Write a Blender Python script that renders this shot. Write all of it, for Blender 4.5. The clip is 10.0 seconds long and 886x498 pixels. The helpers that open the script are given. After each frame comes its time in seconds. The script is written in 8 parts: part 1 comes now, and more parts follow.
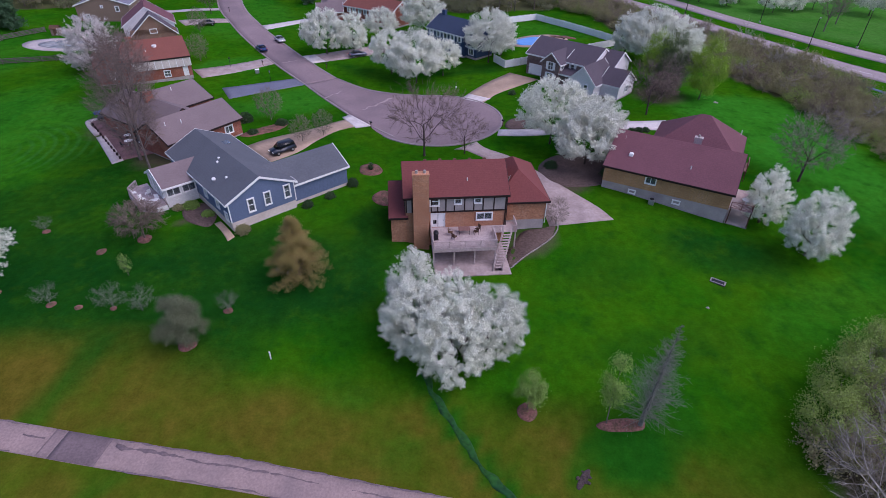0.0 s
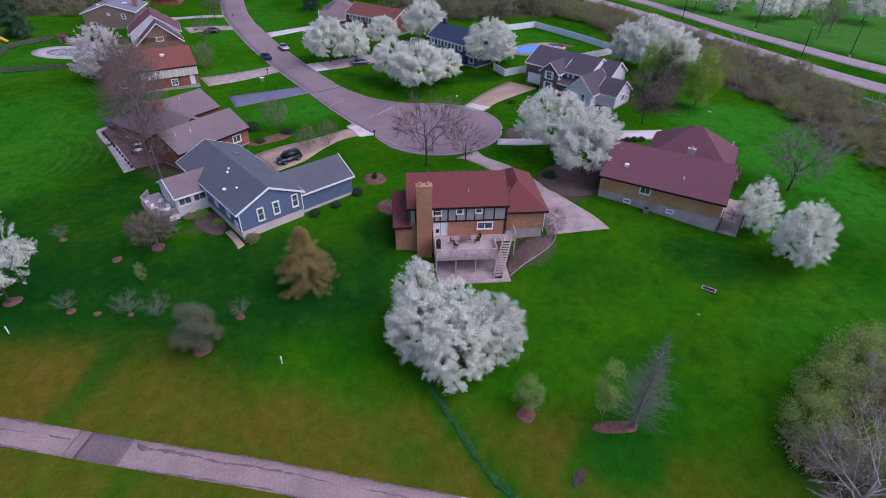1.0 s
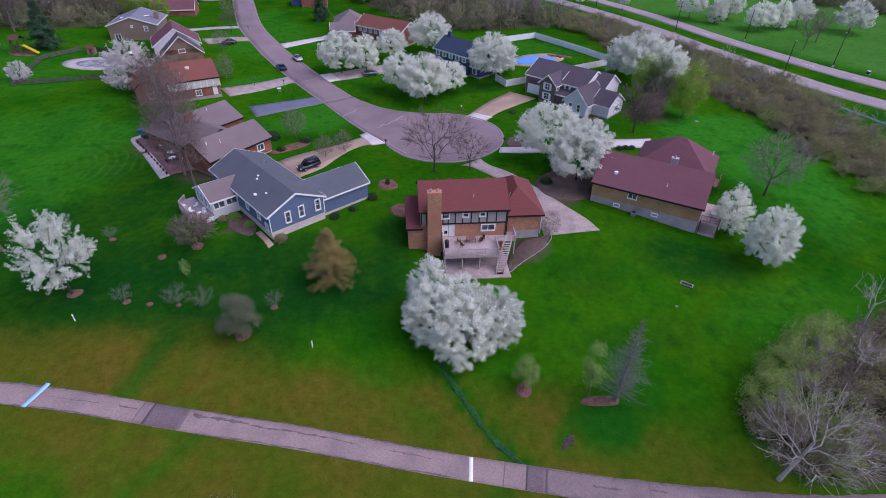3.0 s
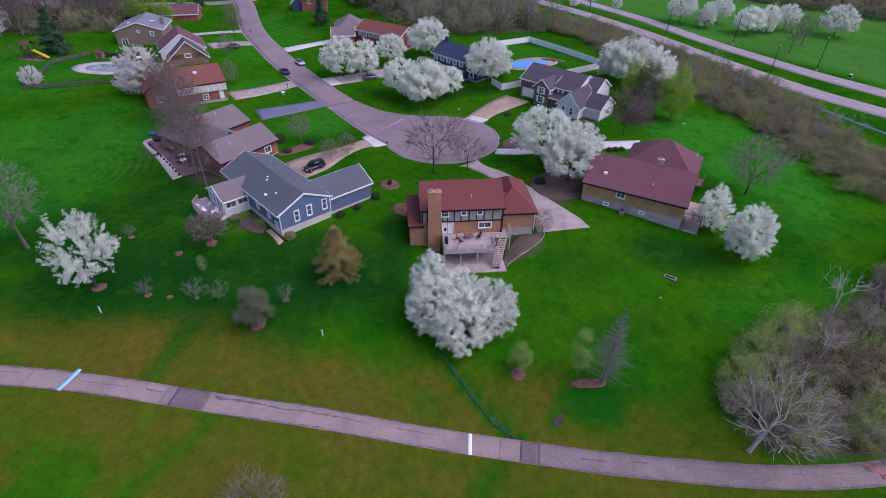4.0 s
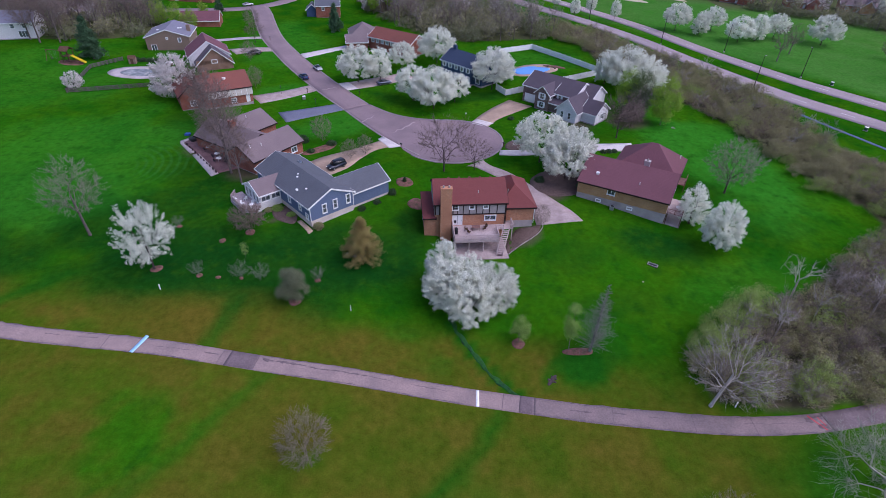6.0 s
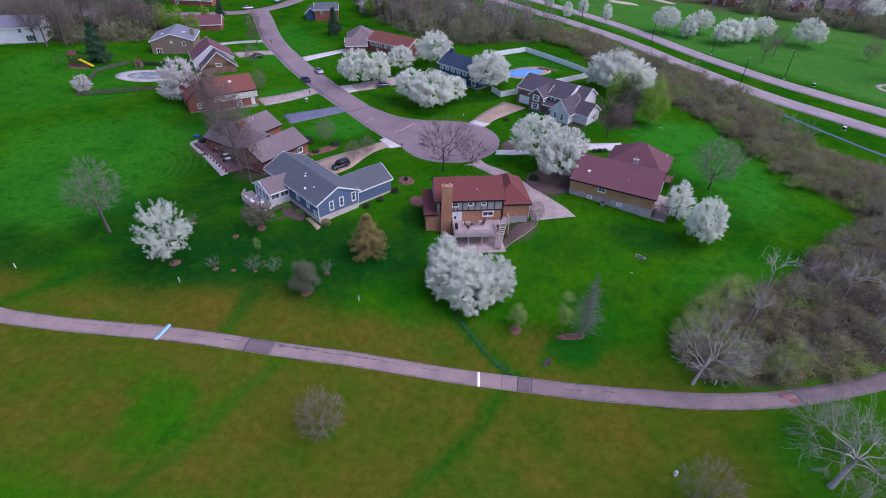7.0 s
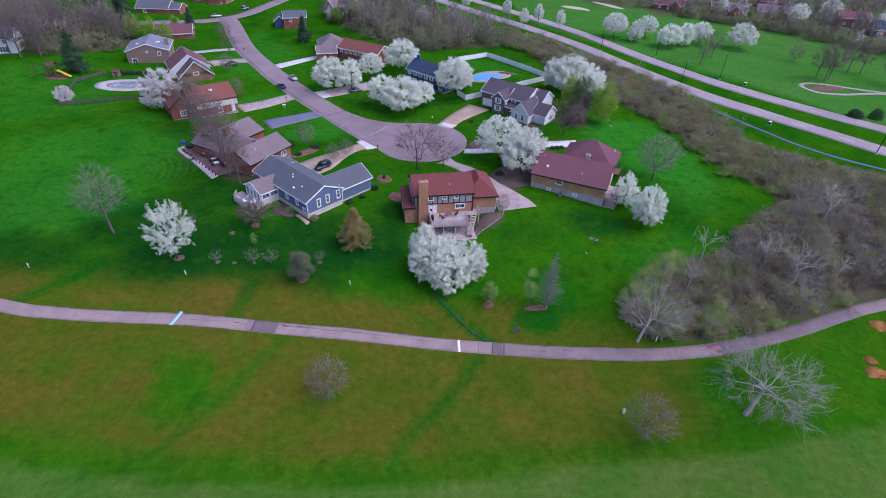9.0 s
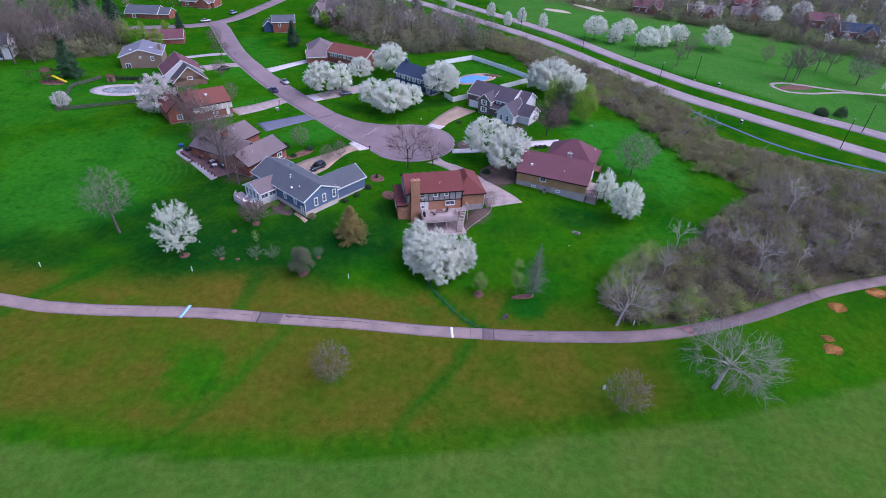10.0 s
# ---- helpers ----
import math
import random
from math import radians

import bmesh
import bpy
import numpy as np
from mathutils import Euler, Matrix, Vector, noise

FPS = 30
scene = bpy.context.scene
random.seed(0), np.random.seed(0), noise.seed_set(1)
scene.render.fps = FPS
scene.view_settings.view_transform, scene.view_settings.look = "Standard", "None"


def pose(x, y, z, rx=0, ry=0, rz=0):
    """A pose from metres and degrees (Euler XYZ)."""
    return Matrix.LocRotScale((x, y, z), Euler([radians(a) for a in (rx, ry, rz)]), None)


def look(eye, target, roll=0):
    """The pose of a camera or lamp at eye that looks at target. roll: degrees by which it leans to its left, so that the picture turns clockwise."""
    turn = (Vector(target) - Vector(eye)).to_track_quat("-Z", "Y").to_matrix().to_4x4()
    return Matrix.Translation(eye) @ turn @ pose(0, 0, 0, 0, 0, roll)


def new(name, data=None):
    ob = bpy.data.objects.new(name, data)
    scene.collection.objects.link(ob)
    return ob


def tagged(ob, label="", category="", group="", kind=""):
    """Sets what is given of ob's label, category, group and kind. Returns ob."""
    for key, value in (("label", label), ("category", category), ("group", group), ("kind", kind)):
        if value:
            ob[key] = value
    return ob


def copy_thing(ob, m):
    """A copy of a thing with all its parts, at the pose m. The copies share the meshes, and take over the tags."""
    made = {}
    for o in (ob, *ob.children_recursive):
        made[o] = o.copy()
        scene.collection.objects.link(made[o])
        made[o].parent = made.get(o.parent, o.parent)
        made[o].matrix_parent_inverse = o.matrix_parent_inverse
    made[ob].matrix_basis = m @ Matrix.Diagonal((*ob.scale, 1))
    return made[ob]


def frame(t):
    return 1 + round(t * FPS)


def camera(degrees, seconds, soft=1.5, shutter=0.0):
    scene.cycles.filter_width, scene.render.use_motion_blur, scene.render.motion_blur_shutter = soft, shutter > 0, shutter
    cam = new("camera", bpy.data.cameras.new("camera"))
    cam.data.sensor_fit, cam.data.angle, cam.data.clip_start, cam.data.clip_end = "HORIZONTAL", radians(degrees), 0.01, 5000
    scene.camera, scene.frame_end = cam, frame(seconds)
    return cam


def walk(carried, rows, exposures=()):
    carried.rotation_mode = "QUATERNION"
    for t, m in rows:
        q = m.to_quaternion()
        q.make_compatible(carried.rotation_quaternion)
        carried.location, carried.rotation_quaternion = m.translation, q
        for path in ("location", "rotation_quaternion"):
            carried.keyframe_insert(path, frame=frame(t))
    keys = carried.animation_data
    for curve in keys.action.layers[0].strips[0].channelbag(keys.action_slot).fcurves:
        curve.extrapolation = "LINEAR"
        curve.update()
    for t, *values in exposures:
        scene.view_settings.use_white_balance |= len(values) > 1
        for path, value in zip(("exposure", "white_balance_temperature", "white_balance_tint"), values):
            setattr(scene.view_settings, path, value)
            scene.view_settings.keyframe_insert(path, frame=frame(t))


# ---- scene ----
cam = camera(80.24, 10.0, soft=0.6)
PATH = [
    (0.0, -0.00, -0.01, 41.42, 54.75, -0.75, -0.02),
    (0.5, -0.26, -0.64, 42.61, 54.77, -0.85, -0.09),
    (1.0, -0.48, -1.64, 43.89, 54.76, -0.88, -0.08),
    (1.5, -0.76, -3.02, 45.12, 54.75, -0.90, -0.09),
    (2.0, -1.03, -4.66, 46.33, 54.74, -0.89, 0.02),
    (2.5, -1.32, -6.65, 47.51, 54.79, -0.88, 0.20),
    (4.0, -2.11, -13.37, 51.30, 54.75, -0.98, -0.33),
    (4.5, -2.43, -15.86, 52.66, 54.71, -1.05, -0.15),
    (5.0, -2.79, -18.49, 54.16, 54.66, -1.13, -0.30),
    (5.5, -3.22, -21.16, 55.35, 54.65, -1.19, 0.11),
    (7.0, -4.99, -29.19, 59.07, 54.62, -1.27, -0.58),
    (7.5, -5.64, -31.99, 60.32, 54.68, -1.42, -1.72),
    (8.0, -6.24, -34.77, 61.55, 54.70, -1.52, -2.63),
    (8.5, -7.02, -37.61, 62.82, 54.72, -1.69, -3.84),
    (9.0, -7.82, -40.53, 64.26, 54.72, -1.77, -4.69),
    (9.5, -8.64, -43.53, 65.64, 54.74, -1.81, -5.42),
    (10.0, -9.48, -46.55, 67.04, 54.79, -1.89, -6.34),
]
walk(cam, [(t, pose(*row)) for t, *row in PATH], exposures=[(0.0, -0.08, 6060, 29), (5.0, 0.02, 5960, 28), (7.0, 0.08, 5890, 27), (10.0, 0.27, 5700, 26)])

# ---- light: a bright, even overcast sky ----
world = bpy.data.worlds.new("overcast_sky")
scene.world = world
world.use_nodes = True
wn = world.node_tree.nodes
sky = wn.new("ShaderNodeTexSky")
sky.sky_type, sky.sun_disc = "NISHITA", False
sky.sun_elevation, sky.sun_rotation = radians(54), radians(106)
sky.dust_density, sky.air_density, sky.ozone_density = 2.0, 1.0, 1.0
wn["Background"].inputs[1].default_value = 0.16
world.node_tree.links.new(sky.outputs[0], wn["Background"].inputs[0])
sun_data = bpy.data.lights.new("sun", "SUN")
sun_data.energy, sun_data.angle, sun_data.color = 1.85, radians(65), (1.0, 0.97, 0.94)
sun = new("sun", sun_data)
sun.matrix_world = look((78, -22, 110), (0, 0, 0))

rng = random.Random(7)


# ---- materials ----
def mat(name, base, rough=0.8, vary=0.25, grain=6.0, blotch=0.4, bump=0.15, metal=0.0, second=None, spec=0.3, rand=0.0):
    """A surface with a fine grain, large blotches towards a second colour, and relief."""
    m = bpy.data.materials.new(name)
    m.use_nodes = True
    nt = m.node_tree
    nd, lk = nt.nodes, nt.links
    p = nd["Principled BSDF"]
    p.inputs["Roughness"].default_value, p.inputs["Metallic"].default_value = rough, metal
    p.inputs["Specular IOR Level"].default_value = spec
    co = nd.new("ShaderNodeTexCoord")
    n1, n2 = nd.new("ShaderNodeTexNoise"), nd.new("ShaderNodeTexNoise")
    n1.inputs["Scale"].default_value, n2.inputs["Scale"].default_value = grain, blotch
    n1.inputs["Detail"].default_value = n2.inputs["Detail"].default_value = 4
    lk.new(co.outputs["Object"], n1.inputs["Vector"])
    lk.new(co.outputs["Object"], n2.inputs["Vector"])
    mix = nd.new("ShaderNodeMix")
    mix.data_type = "RGBA"
    other = second or tuple(c * (1 - vary) for c in base)
    mix.inputs[6].default_value, mix.inputs[7].default_value = (*base, 1), (*other, 1)
    ramp = nd.new("ShaderNodeMapRange")
    ramp.inputs[1].default_value, ramp.inputs[2].default_value = 0.35, 0.7
    lk.new(n2.outputs[0], ramp.inputs[0])
    lk.new(ramp.outputs[0], mix.inputs[0])
    hsv = nd.new("ShaderNodeHueSaturation")
    v = nd.new("ShaderNodeMapRange")
    v.inputs[1].default_value, v.inputs[2].default_value = 0.3, 0.7
    v.inputs[3].default_value, v.inputs[4].default_value = 1 - vary, 1 + vary
    lk.new(n1.outputs[0], v.inputs[0])
    if rand:
        oi, ma = nd.new("ShaderNodeObjectInfo"), nd.new("ShaderNodeMath")
        ma.operation = "MULTIPLY_ADD"
        ma.inputs[1].default_value, ma.inputs[2].default_value = rand, -rand / 2
        lk.new(oi.outputs["Random"], ma.inputs[0])
        ad = nd.new("ShaderNodeMath")
        lk.new(v.outputs[0], ad.inputs[0])
        lk.new(ma.outputs[0], ad.inputs[1])
        lk.new(ad.outputs[0], hsv.inputs["Value"])
    else:
        lk.new(v.outputs[0], hsv.inputs["Value"])
    lk.new(mix.outputs[2], hsv.inputs["Color"])
    lk.new(hsv.outputs[0], p.inputs["Base Color"])
    if bump:
        b = nd.new("ShaderNodeBump")
        b.inputs["Strength"].default_value, b.inputs["Distance"].default_value = bump, 0.05
        lk.new(n1.outputs[0], b.inputs["Height"])
        lk.new(b.outputs[0], p.inputs["Normal"])
    return m


def brick_mat(name, a, b, mortar):
    m = mat(name, a, 0.9)
    nt = m.node_tree
    nd, lk = nt.nodes, nt.links
    p = nd["Principled BSDF"]
    co = next(n for n in nd if n.type == "TEX_COORD")
    hsv = next(n for n in nd if n.type == "HUE_SAT")
    sx, cb, ad = nd.new("ShaderNodeSeparateXYZ"), nd.new("ShaderNodeCombineXYZ"), nd.new("ShaderNodeMath")
    lk.new(co.outputs["Object"], sx.inputs[0])
    lk.new(sx.outputs[0], ad.inputs[0])
    lk.new(sx.outputs[1], ad.inputs[1])
    lk.new(ad.outputs[0], cb.inputs[0])
    lk.new(sx.outputs[2], cb.inputs[1])
    br = nd.new("ShaderNodeTexBrick")
    br.inputs["Color1"].default_value, br.inputs["Color2"].default_value, br.inputs["Mortar"].default_value = (*a, 1), (*b, 1), (*mortar, 1)
    br.inputs["Scale"].default_value = 1.0
    br.inputs["Brick Width"].default_value, br.inputs["Row Height"].default_value, br.inputs["Mortar Size"].default_value = 0.42, 0.16, 0.012
    lk.new(cb.outputs[0], br.inputs["Vector"])
    mix = next(n for n in nd if n.type == "MIX")
    lk.new(br.outputs[0], mix.inputs[6])
    mix.inputs[7].default_value = (*[c * 0.8 for c in b], 1)
    return m


def band_mat(name, base, pitch, depth=0.3, rough=0.85, axis=2, vary=0.15, second=None, skew=0.0):
    """Siding or shingles: courses at a pitch along one axis."""
    m = mat(name, base, rough, vary * 0.8, 5.0, 0.3, 0.0, second=second and tuple(a * 0.6 + b * 0.4 for a, b in zip(base, second)))
    nt = m.node_tree
    nd, lk = nt.nodes, nt.links
    p = nd["Principled BSDF"]
    co = next(n for n in nd if n.type == "TEX_COORD")
    sx = nd.new("ShaderNodeSeparateXYZ")
    lk.new(co.outputs["Object"], sx.inputs[0])
    di, fr = nd.new("ShaderNodeMath"), nd.new("ShaderNodeMath")
    di.operation, fr.operation = "DIVIDE", "FRACT"
    di.inputs[1].default_value = pitch
    lk.new(sx.outputs[axis], di.inputs[0])
    lk.new(di.outputs[0], fr.inputs[0])
    b = nd.new("ShaderNodeBump")
    b.inputs["Strength"].default_value, b.inputs["Distance"].default_value = depth, pitch * 0.25
    lk.new(fr.outputs[0], b.inputs["Height"])
    lk.new(b.outputs[0], p.inputs["Normal"])
    return m


def glass_mat(name, tint):
    m = bpy.data.materials.new(name)
    m.use_nodes = True
    p = m.node_tree.nodes["Principled BSDF"]
    p.inputs["Base Color"].default_value = (*tint, 1)
    p.inputs["Roughness"].default_value, p.inputs["Transmission Weight"].default_value, p.inputs["IOR"].default_value = 0.05, 0.85, 1.45
    return m


def leaf_mat(name, base, second, trans=0.35, grain=1.2, vary=0.3, rand=0.15):
    """Petals or leaves, that let some light through."""
    m = mat(name, base, 0.7, vary, 9.0, grain, 0.0, second=second, rand=rand)
    nt = m.node_tree
    nd, lk = nt.nodes, nt.links
    p, out = nd["Principled BSDF"], nd["Material Output"]
    hsv = next(n for n in nd if n.type == "HUE_SAT")
    tr, mx = nd.new("ShaderNodeBsdfTranslucent"), nd.new("ShaderNodeMixShader")
    mx.inputs[0].default_value = trans
    lk.new(hsv.outputs[0], tr.inputs[0])
    lk.new(p.outputs[0], mx.inputs[1])
    lk.new(tr.outputs[0], mx.inputs[2])
    lk.new(mx.outputs[0], out.inputs[0])
    return m


M = {}
M["street"] = mat("street_asphalt", (0.275, 0.205, 0.225), 0.9, 0.1, 3.0, 0.12, 0.1, second=(0.205, 0.155, 0.175))
M["path"] = mat("worn_asphalt_path", (0.335, 0.245, 0.24), 0.92, 0.14, 5.0, 0.35, 0.2, second=(0.25, 0.19, 0.195))
M["path_pale"] = mat("pale_worn_asphalt", (0.42, 0.33, 0.345), 0.92, 0.2, 5.0, 0.35, 0.2, second=(0.31, 0.24, 0.255))
M["white_concrete"] = mat("bright_concrete", (0.66, 0.61, 0.62), 0.9, 0.1, 3.0, 0.4, 0.15, second=(0.52, 0.47, 0.48))
M["path_mid"] = mat("darker_worn_asphalt", (0.27, 0.20, 0.205), 0.92, 0.16, 5.0, 0.3, 0.2, second=(0.20, 0.155, 0.16))
M["path_dark"] = mat("patched_asphalt", (0.185, 0.14, 0.155), 0.9, 0.15, 5.0, 0.6, 0.2)
M["highway"] = mat("highway_asphalt", (0.34, 0.28, 0.30), 0.9, 0.1, 2.0, 0.1, 0.1, second=(0.27, 0.22, 0.24))
M["concrete"] = mat("pale_concrete", (0.50, 0.45, 0.46), 0.9, 0.1, 3.0, 0.4, 0.15, second=(0.38, 0.33, 0.34))
M["drive_tan"] = mat("tan_concrete", (0.43, 0.315, 0.245), 0.9, 0.12, 3.0, 0.3, 0.15, second=(0.33, 0.24, 0.19))
M["drive_pink"] = mat("pink_grey_concrete", (0.44, 0.355, 0.355), 0.9, 0.12, 2.5, 0.5, 0.15, second=(0.31, 0.245, 0.24))
M["drive_blue"] = mat("blue_grey_asphalt", (0.16, 0.17, 0.24), 0.9, 0.12, 3.0, 0.3, 0.15)
M["trail_blue"] = mat("blue_trail_surface", (0.095, 0.135, 0.22), 0.9, 0.2, 3.0, 0.3, 0.1)
M["white"] = mat("white_paint", (0.86, 0.86, 0.88), 0.6, 0.05, 3.0, 0.5, 0.05)
M["blue_paint"] = mat("sky_blue_paint", (0.33, 0.62, 0.92), 0.6, 0.1, 6.0, 1.0, 0.05)
M["red_paint"] = mat("red_marker_paint", (0.6, 0.06, 0.08), 0.6, 0.1, 6.0, 1.0, 0.05)
M["brick"] = brick_mat("orange_brown_brick", (0.56, 0.28, 0.165), (0.46, 0.21, 0.125), (0.38, 0.26, 0.2))
M["brick_tan"] = brick_mat("tan_brown_brick", (0.56, 0.33, 0.16), (0.45, 0.25, 0.12), (0.4, 0.3, 0.22))
M["brick_red"] = brick_mat("red_brick", (0.38, 0.13, 0.085), (0.29, 0.095, 0.065), (0.3, 0.2, 0.18))
M["brick_grey"] = brick_mat("brown_grey_brick", (0.22, 0.15, 0.14), (0.16, 0.105, 0.1), (0.3, 0.26, 0.25))
M["roof_red"] = band_mat("red_shingles", (0.185, 0.054, 0.054), 0.14, 0.35, second=(0.155, 0.047, 0.047))
M["roof_maroon"] = band_mat("maroon_shingles", (0.17, 0.07, 0.09), 0.14, 0.35, second=(0.125, 0.052, 0.068))
M["roof_grey"] = band_mat("blue_grey_shingles", (0.112, 0.122, 0.148), 0.14, 0.35, second=(0.078, 0.086, 0.106))
M["roof_light"] = band_mat("light_grey_shingles", (0.20, 0.20, 0.26), 0.14, 0.35, second=(0.15, 0.15, 0.20))
M["roof_brown"] = band_mat("brown_grey_shingles", (0.205, 0.16, 0.172), 0.14, 0.35, second=(0.145, 0.112, 0.124))
M["roof_navy"] = band_mat("navy_shingles", (0.04, 0.06, 0.11), 0.14, 0.35, second=(0.03, 0.045, 0.085))
M["roof_orange"] = band_mat("orange_red_shingles", (0.22, 0.078, 0.062), 0.14, 0.35, second=(0.165, 0.06, 0.052))
M["siding_blue"] = band_mat("blue_lap_siding", (0.138, 0.185, 0.305), 0.16, 0.5, second=(0.12, 0.162, 0.27))
M["siding_navy"] = band_mat("dark_blue_siding", (0.045, 0.08, 0.16), 0.16, 0.5)
M["siding_white"] = band_mat("white_lap_siding", (0.80, 0.78, 0.82), 0.16, 0.4)
M["siding_cream"] = band_mat("cream_panel_siding", (0.66, 0.60, 0.57), 0.9, 0.1, axis=0)
M["siding_tan"] = band_mat("tan_siding", (0.27, 0.19, 0.15), 0.16, 0.4)
M["stucco"] = mat("grey_stucco", (0.36, 0.33, 0.33), 0.95, 0.08, 10.0, 0.5, 0.2)
M["timber"] = mat("dark_timber", (0.028, 0.016, 0.016), 0.7, 0.3, 6.0, 1.0, 0.2)
M["block"] = mat("grey_block_foundation", (0.46, 0.41, 0.41), 0.95, 0.08, 5.0, 0.4, 0.2, second=(0.31, 0.27, 0.28))
M["deck"] = mat("weathered_deck_boards", (0.50, 0.41, 0.42), 0.85, 0.15, 4.0, 0.6, 0.2, second=(0.4, 0.32, 0.32))
M["deck_dark"] = mat("dark_red_brown_paving", (0.215, 0.12, 0.125), 0.85, 0.25, 4.0, 0.6, 0.2, second=(0.15, 0.085, 0.09))
M["deck_red"] = mat("red_brown_deck_boards", (0.24, 0.13, 0.12), 0.85, 0.25, 4.0, 0.6, 0.2)
M["black"] = mat("black_metal", (0.02, 0.02, 0.024), 0.45, 0.2, 6.0, 1.0, 0.0)
M["pole"] = mat("dark_bronze_metal", (0.035, 0.03, 0.03), 0.5, 0.2, 6.0, 1.0, 0.0, metal=0.6)
M["galv"] = mat("grey_metal", (0.35, 0.36, 0.38), 0.45, 0.12, 6.0, 1.0, 0.0, metal=0.5)
M["glass"] = glass_mat("window_glass", (0.5, 0.56, 0.62))
M["bark"] = mat("grey_bark", (0.17, 0.14, 0.135), 0.95, 0.3, 8.0, 1.0, 0.3)
M["bark_dark"] = mat("dark_bark", (0.075, 0.055, 0.055), 0.95, 0.3, 8.0, 1.0, 0.3)
M["twig_pale"] = mat("pale_dead_wood", (0.36, 0.35, 0.32), 0.9, 0.25, 3.0, 0.5, 0.1, second=(0.25, 0.235, 0.21))
M["twig_blue"] = mat("blue_grey_twigs", (0.185, 0.195, 0.18), 0.95, 0.25, 2.0, 0.3, 0.0, second=(0.145, 0.15, 0.135))
M["leaf_mist"] = leaf_mat("grey_green_young_leaves", (0.235, 0.27, 0.20), (0.20, 0.215, 0.165))
M["twig_red"] = mat("reddish_twigs", (0.205, 0.155, 0.14), 0.95, 0.3, 2.0, 0.3, 0.0)
M["blossom"] = leaf_mat("white_blossom", (0.93, 0.945, 0.87), (0.68, 0.705, 0.61), 0.34)
M["blossom_pink"] = leaf_mat("pinkish_white_blossom", (0.88, 0.83, 0.82), (0.70, 0.64, 0.63), 0.35)
M["leaf_new"] = leaf_mat("fresh_yellow_green_leaves", (0.29, 0.44, 0.11), (0.22, 0.35, 0.08))
M["leaf_olive"] = leaf_mat("olive_leaves", (0.34, 0.34, 0.16), (0.29, 0.255, 0.15))
M["leaf_wood"] = leaf_mat("grey_olive_leaves", (0.22, 0.26, 0.12), (0.21, 0.20, 0.12))
M["needle_olive"] = leaf_mat("deep_olive_leaves", (0.11, 0.17, 0.06), (0.09, 0.12, 0.06))
M["twig_dark"] = mat("brown_grey_twigs", (0.225, 0.19, 0.155), 0.95, 0.3, 2.0, 0.3, 0.0, second=(0.165, 0.14, 0.115))
M["twig_haze"] = mat("mauve_grey_fine_twigs", (0.30, 0.265, 0.25), 0.95, 0.25, 2.0, 0.3, 0.0, second=(0.23, 0.20, 0.185))
M["leaf_lime"] = leaf_mat("lime_leaves", (0.29, 0.46, 0.05), (0.22, 0.37, 0.05))
M["needle"] = leaf_mat("dark_green_needles", (0.06, 0.135, 0.065), (0.04, 0.095, 0.05), 0.2)
M["needle_brown"] = leaf_mat("tan_needles", (0.37, 0.32, 0.115), (0.35, 0.245, 0.105), 0.45)
M["needle_grey"] = leaf_mat("grey_green_needles", (0.20, 0.235, 0.14), (0.17, 0.185, 0.12), 0.35)
M["shrub"] = leaf_mat("dark_green_shrub_leaves", (0.055, 0.11, 0.04), (0.04, 0.08, 0.035), 0.2)
M["mulch"] = mat("red_brown_mulch", (0.23, 0.10, 0.09), 0.95, 0.35, 6.0, 1.2, 0.5, second=(0.09, 0.07, 0.04))
M["soil"] = mat("brown_soil", (0.13, 0.09, 0.08), 0.95, 0.3, 4.0, 0.6, 0.5, second=(0.095, 0.065, 0.06))
M["straw"] = mat("orange_straw", (0.58, 0.26, 0.085), 0.95, 0.35, 5.0, 1.2, 0.8, second=(0.38, 0.20, 0.07))
M["sand"] = mat("pale_sand", (0.5, 0.43, 0.33), 0.95, 0.1, 6.0, 0.5, 0.2)
M["water"] = mat("pool_cover_blue", (0.13, 0.36, 0.80), 0.3, 0.1, 2.0, 0.5, 0.05, second=(0.10, 0.30, 0.72))
M["cover"] = mat("grey_pool_cover", (0.16, 0.19, 0.21), 0.6, 0.3, 1.0, 0.4, 0.2, second=(0.42, 0.42, 0.44))
M["stone"] = mat("pale_stone", (0.4, 0.36, 0.34), 0.9, 0.25, 5.0, 1.0, 0.4)
M["plastic_yellow"] = mat("yellow_plastic", (0.75, 0.6, 0.03), 0.4, 0.05, 3.0, 1.0, 0.0)
M["wood_grey"] = mat("weathered_grey_wood", (0.12, 0.105, 0.10), 0.85, 0.3, 5.0, 1.0, 0.2)
M["wood_brown"] = mat("brown_stained_wood", (0.13, 0.07, 0.045), 0.8, 0.3, 5.0, 1.0, 0.2)
M["green_box"] = mat("green_utility_paint", (0.03, 0.09, 0.05), 0.5, 0.1, 4.0, 1.0, 0.0)
M["rubber"] = mat("tyre_rubber", (0.015, 0.015, 0.016), 0.8, 0.2, 6.0, 1.0, 0.0)
M["kerb"] = mat("worn_kerb_concrete", (0.32, 0.27, 0.28), 0.9, 0.12, 3.0, 0.4, 0.15, second=(0.24, 0.2, 0.21))
M["tarp"] = mat("blue_tarpaulin", (0.05, 0.12, 0.4), 0.5, 0.15, 3.0, 1.0, 0.2)
M["cover_dark"] = mat("dark_grey_canvas", (0.06, 0.055, 0.07), 0.8, 0.3, 3.0, 0.8, 0.3)
M["glass_dark"] = glass_mat("dark_glass", (0.06, 0.07, 0.08))
M["blind"] = mat("pale_blind", (0.55, 0.57, 0.62), 0.8, 0.1, 5.0, 1.0, 0.0)
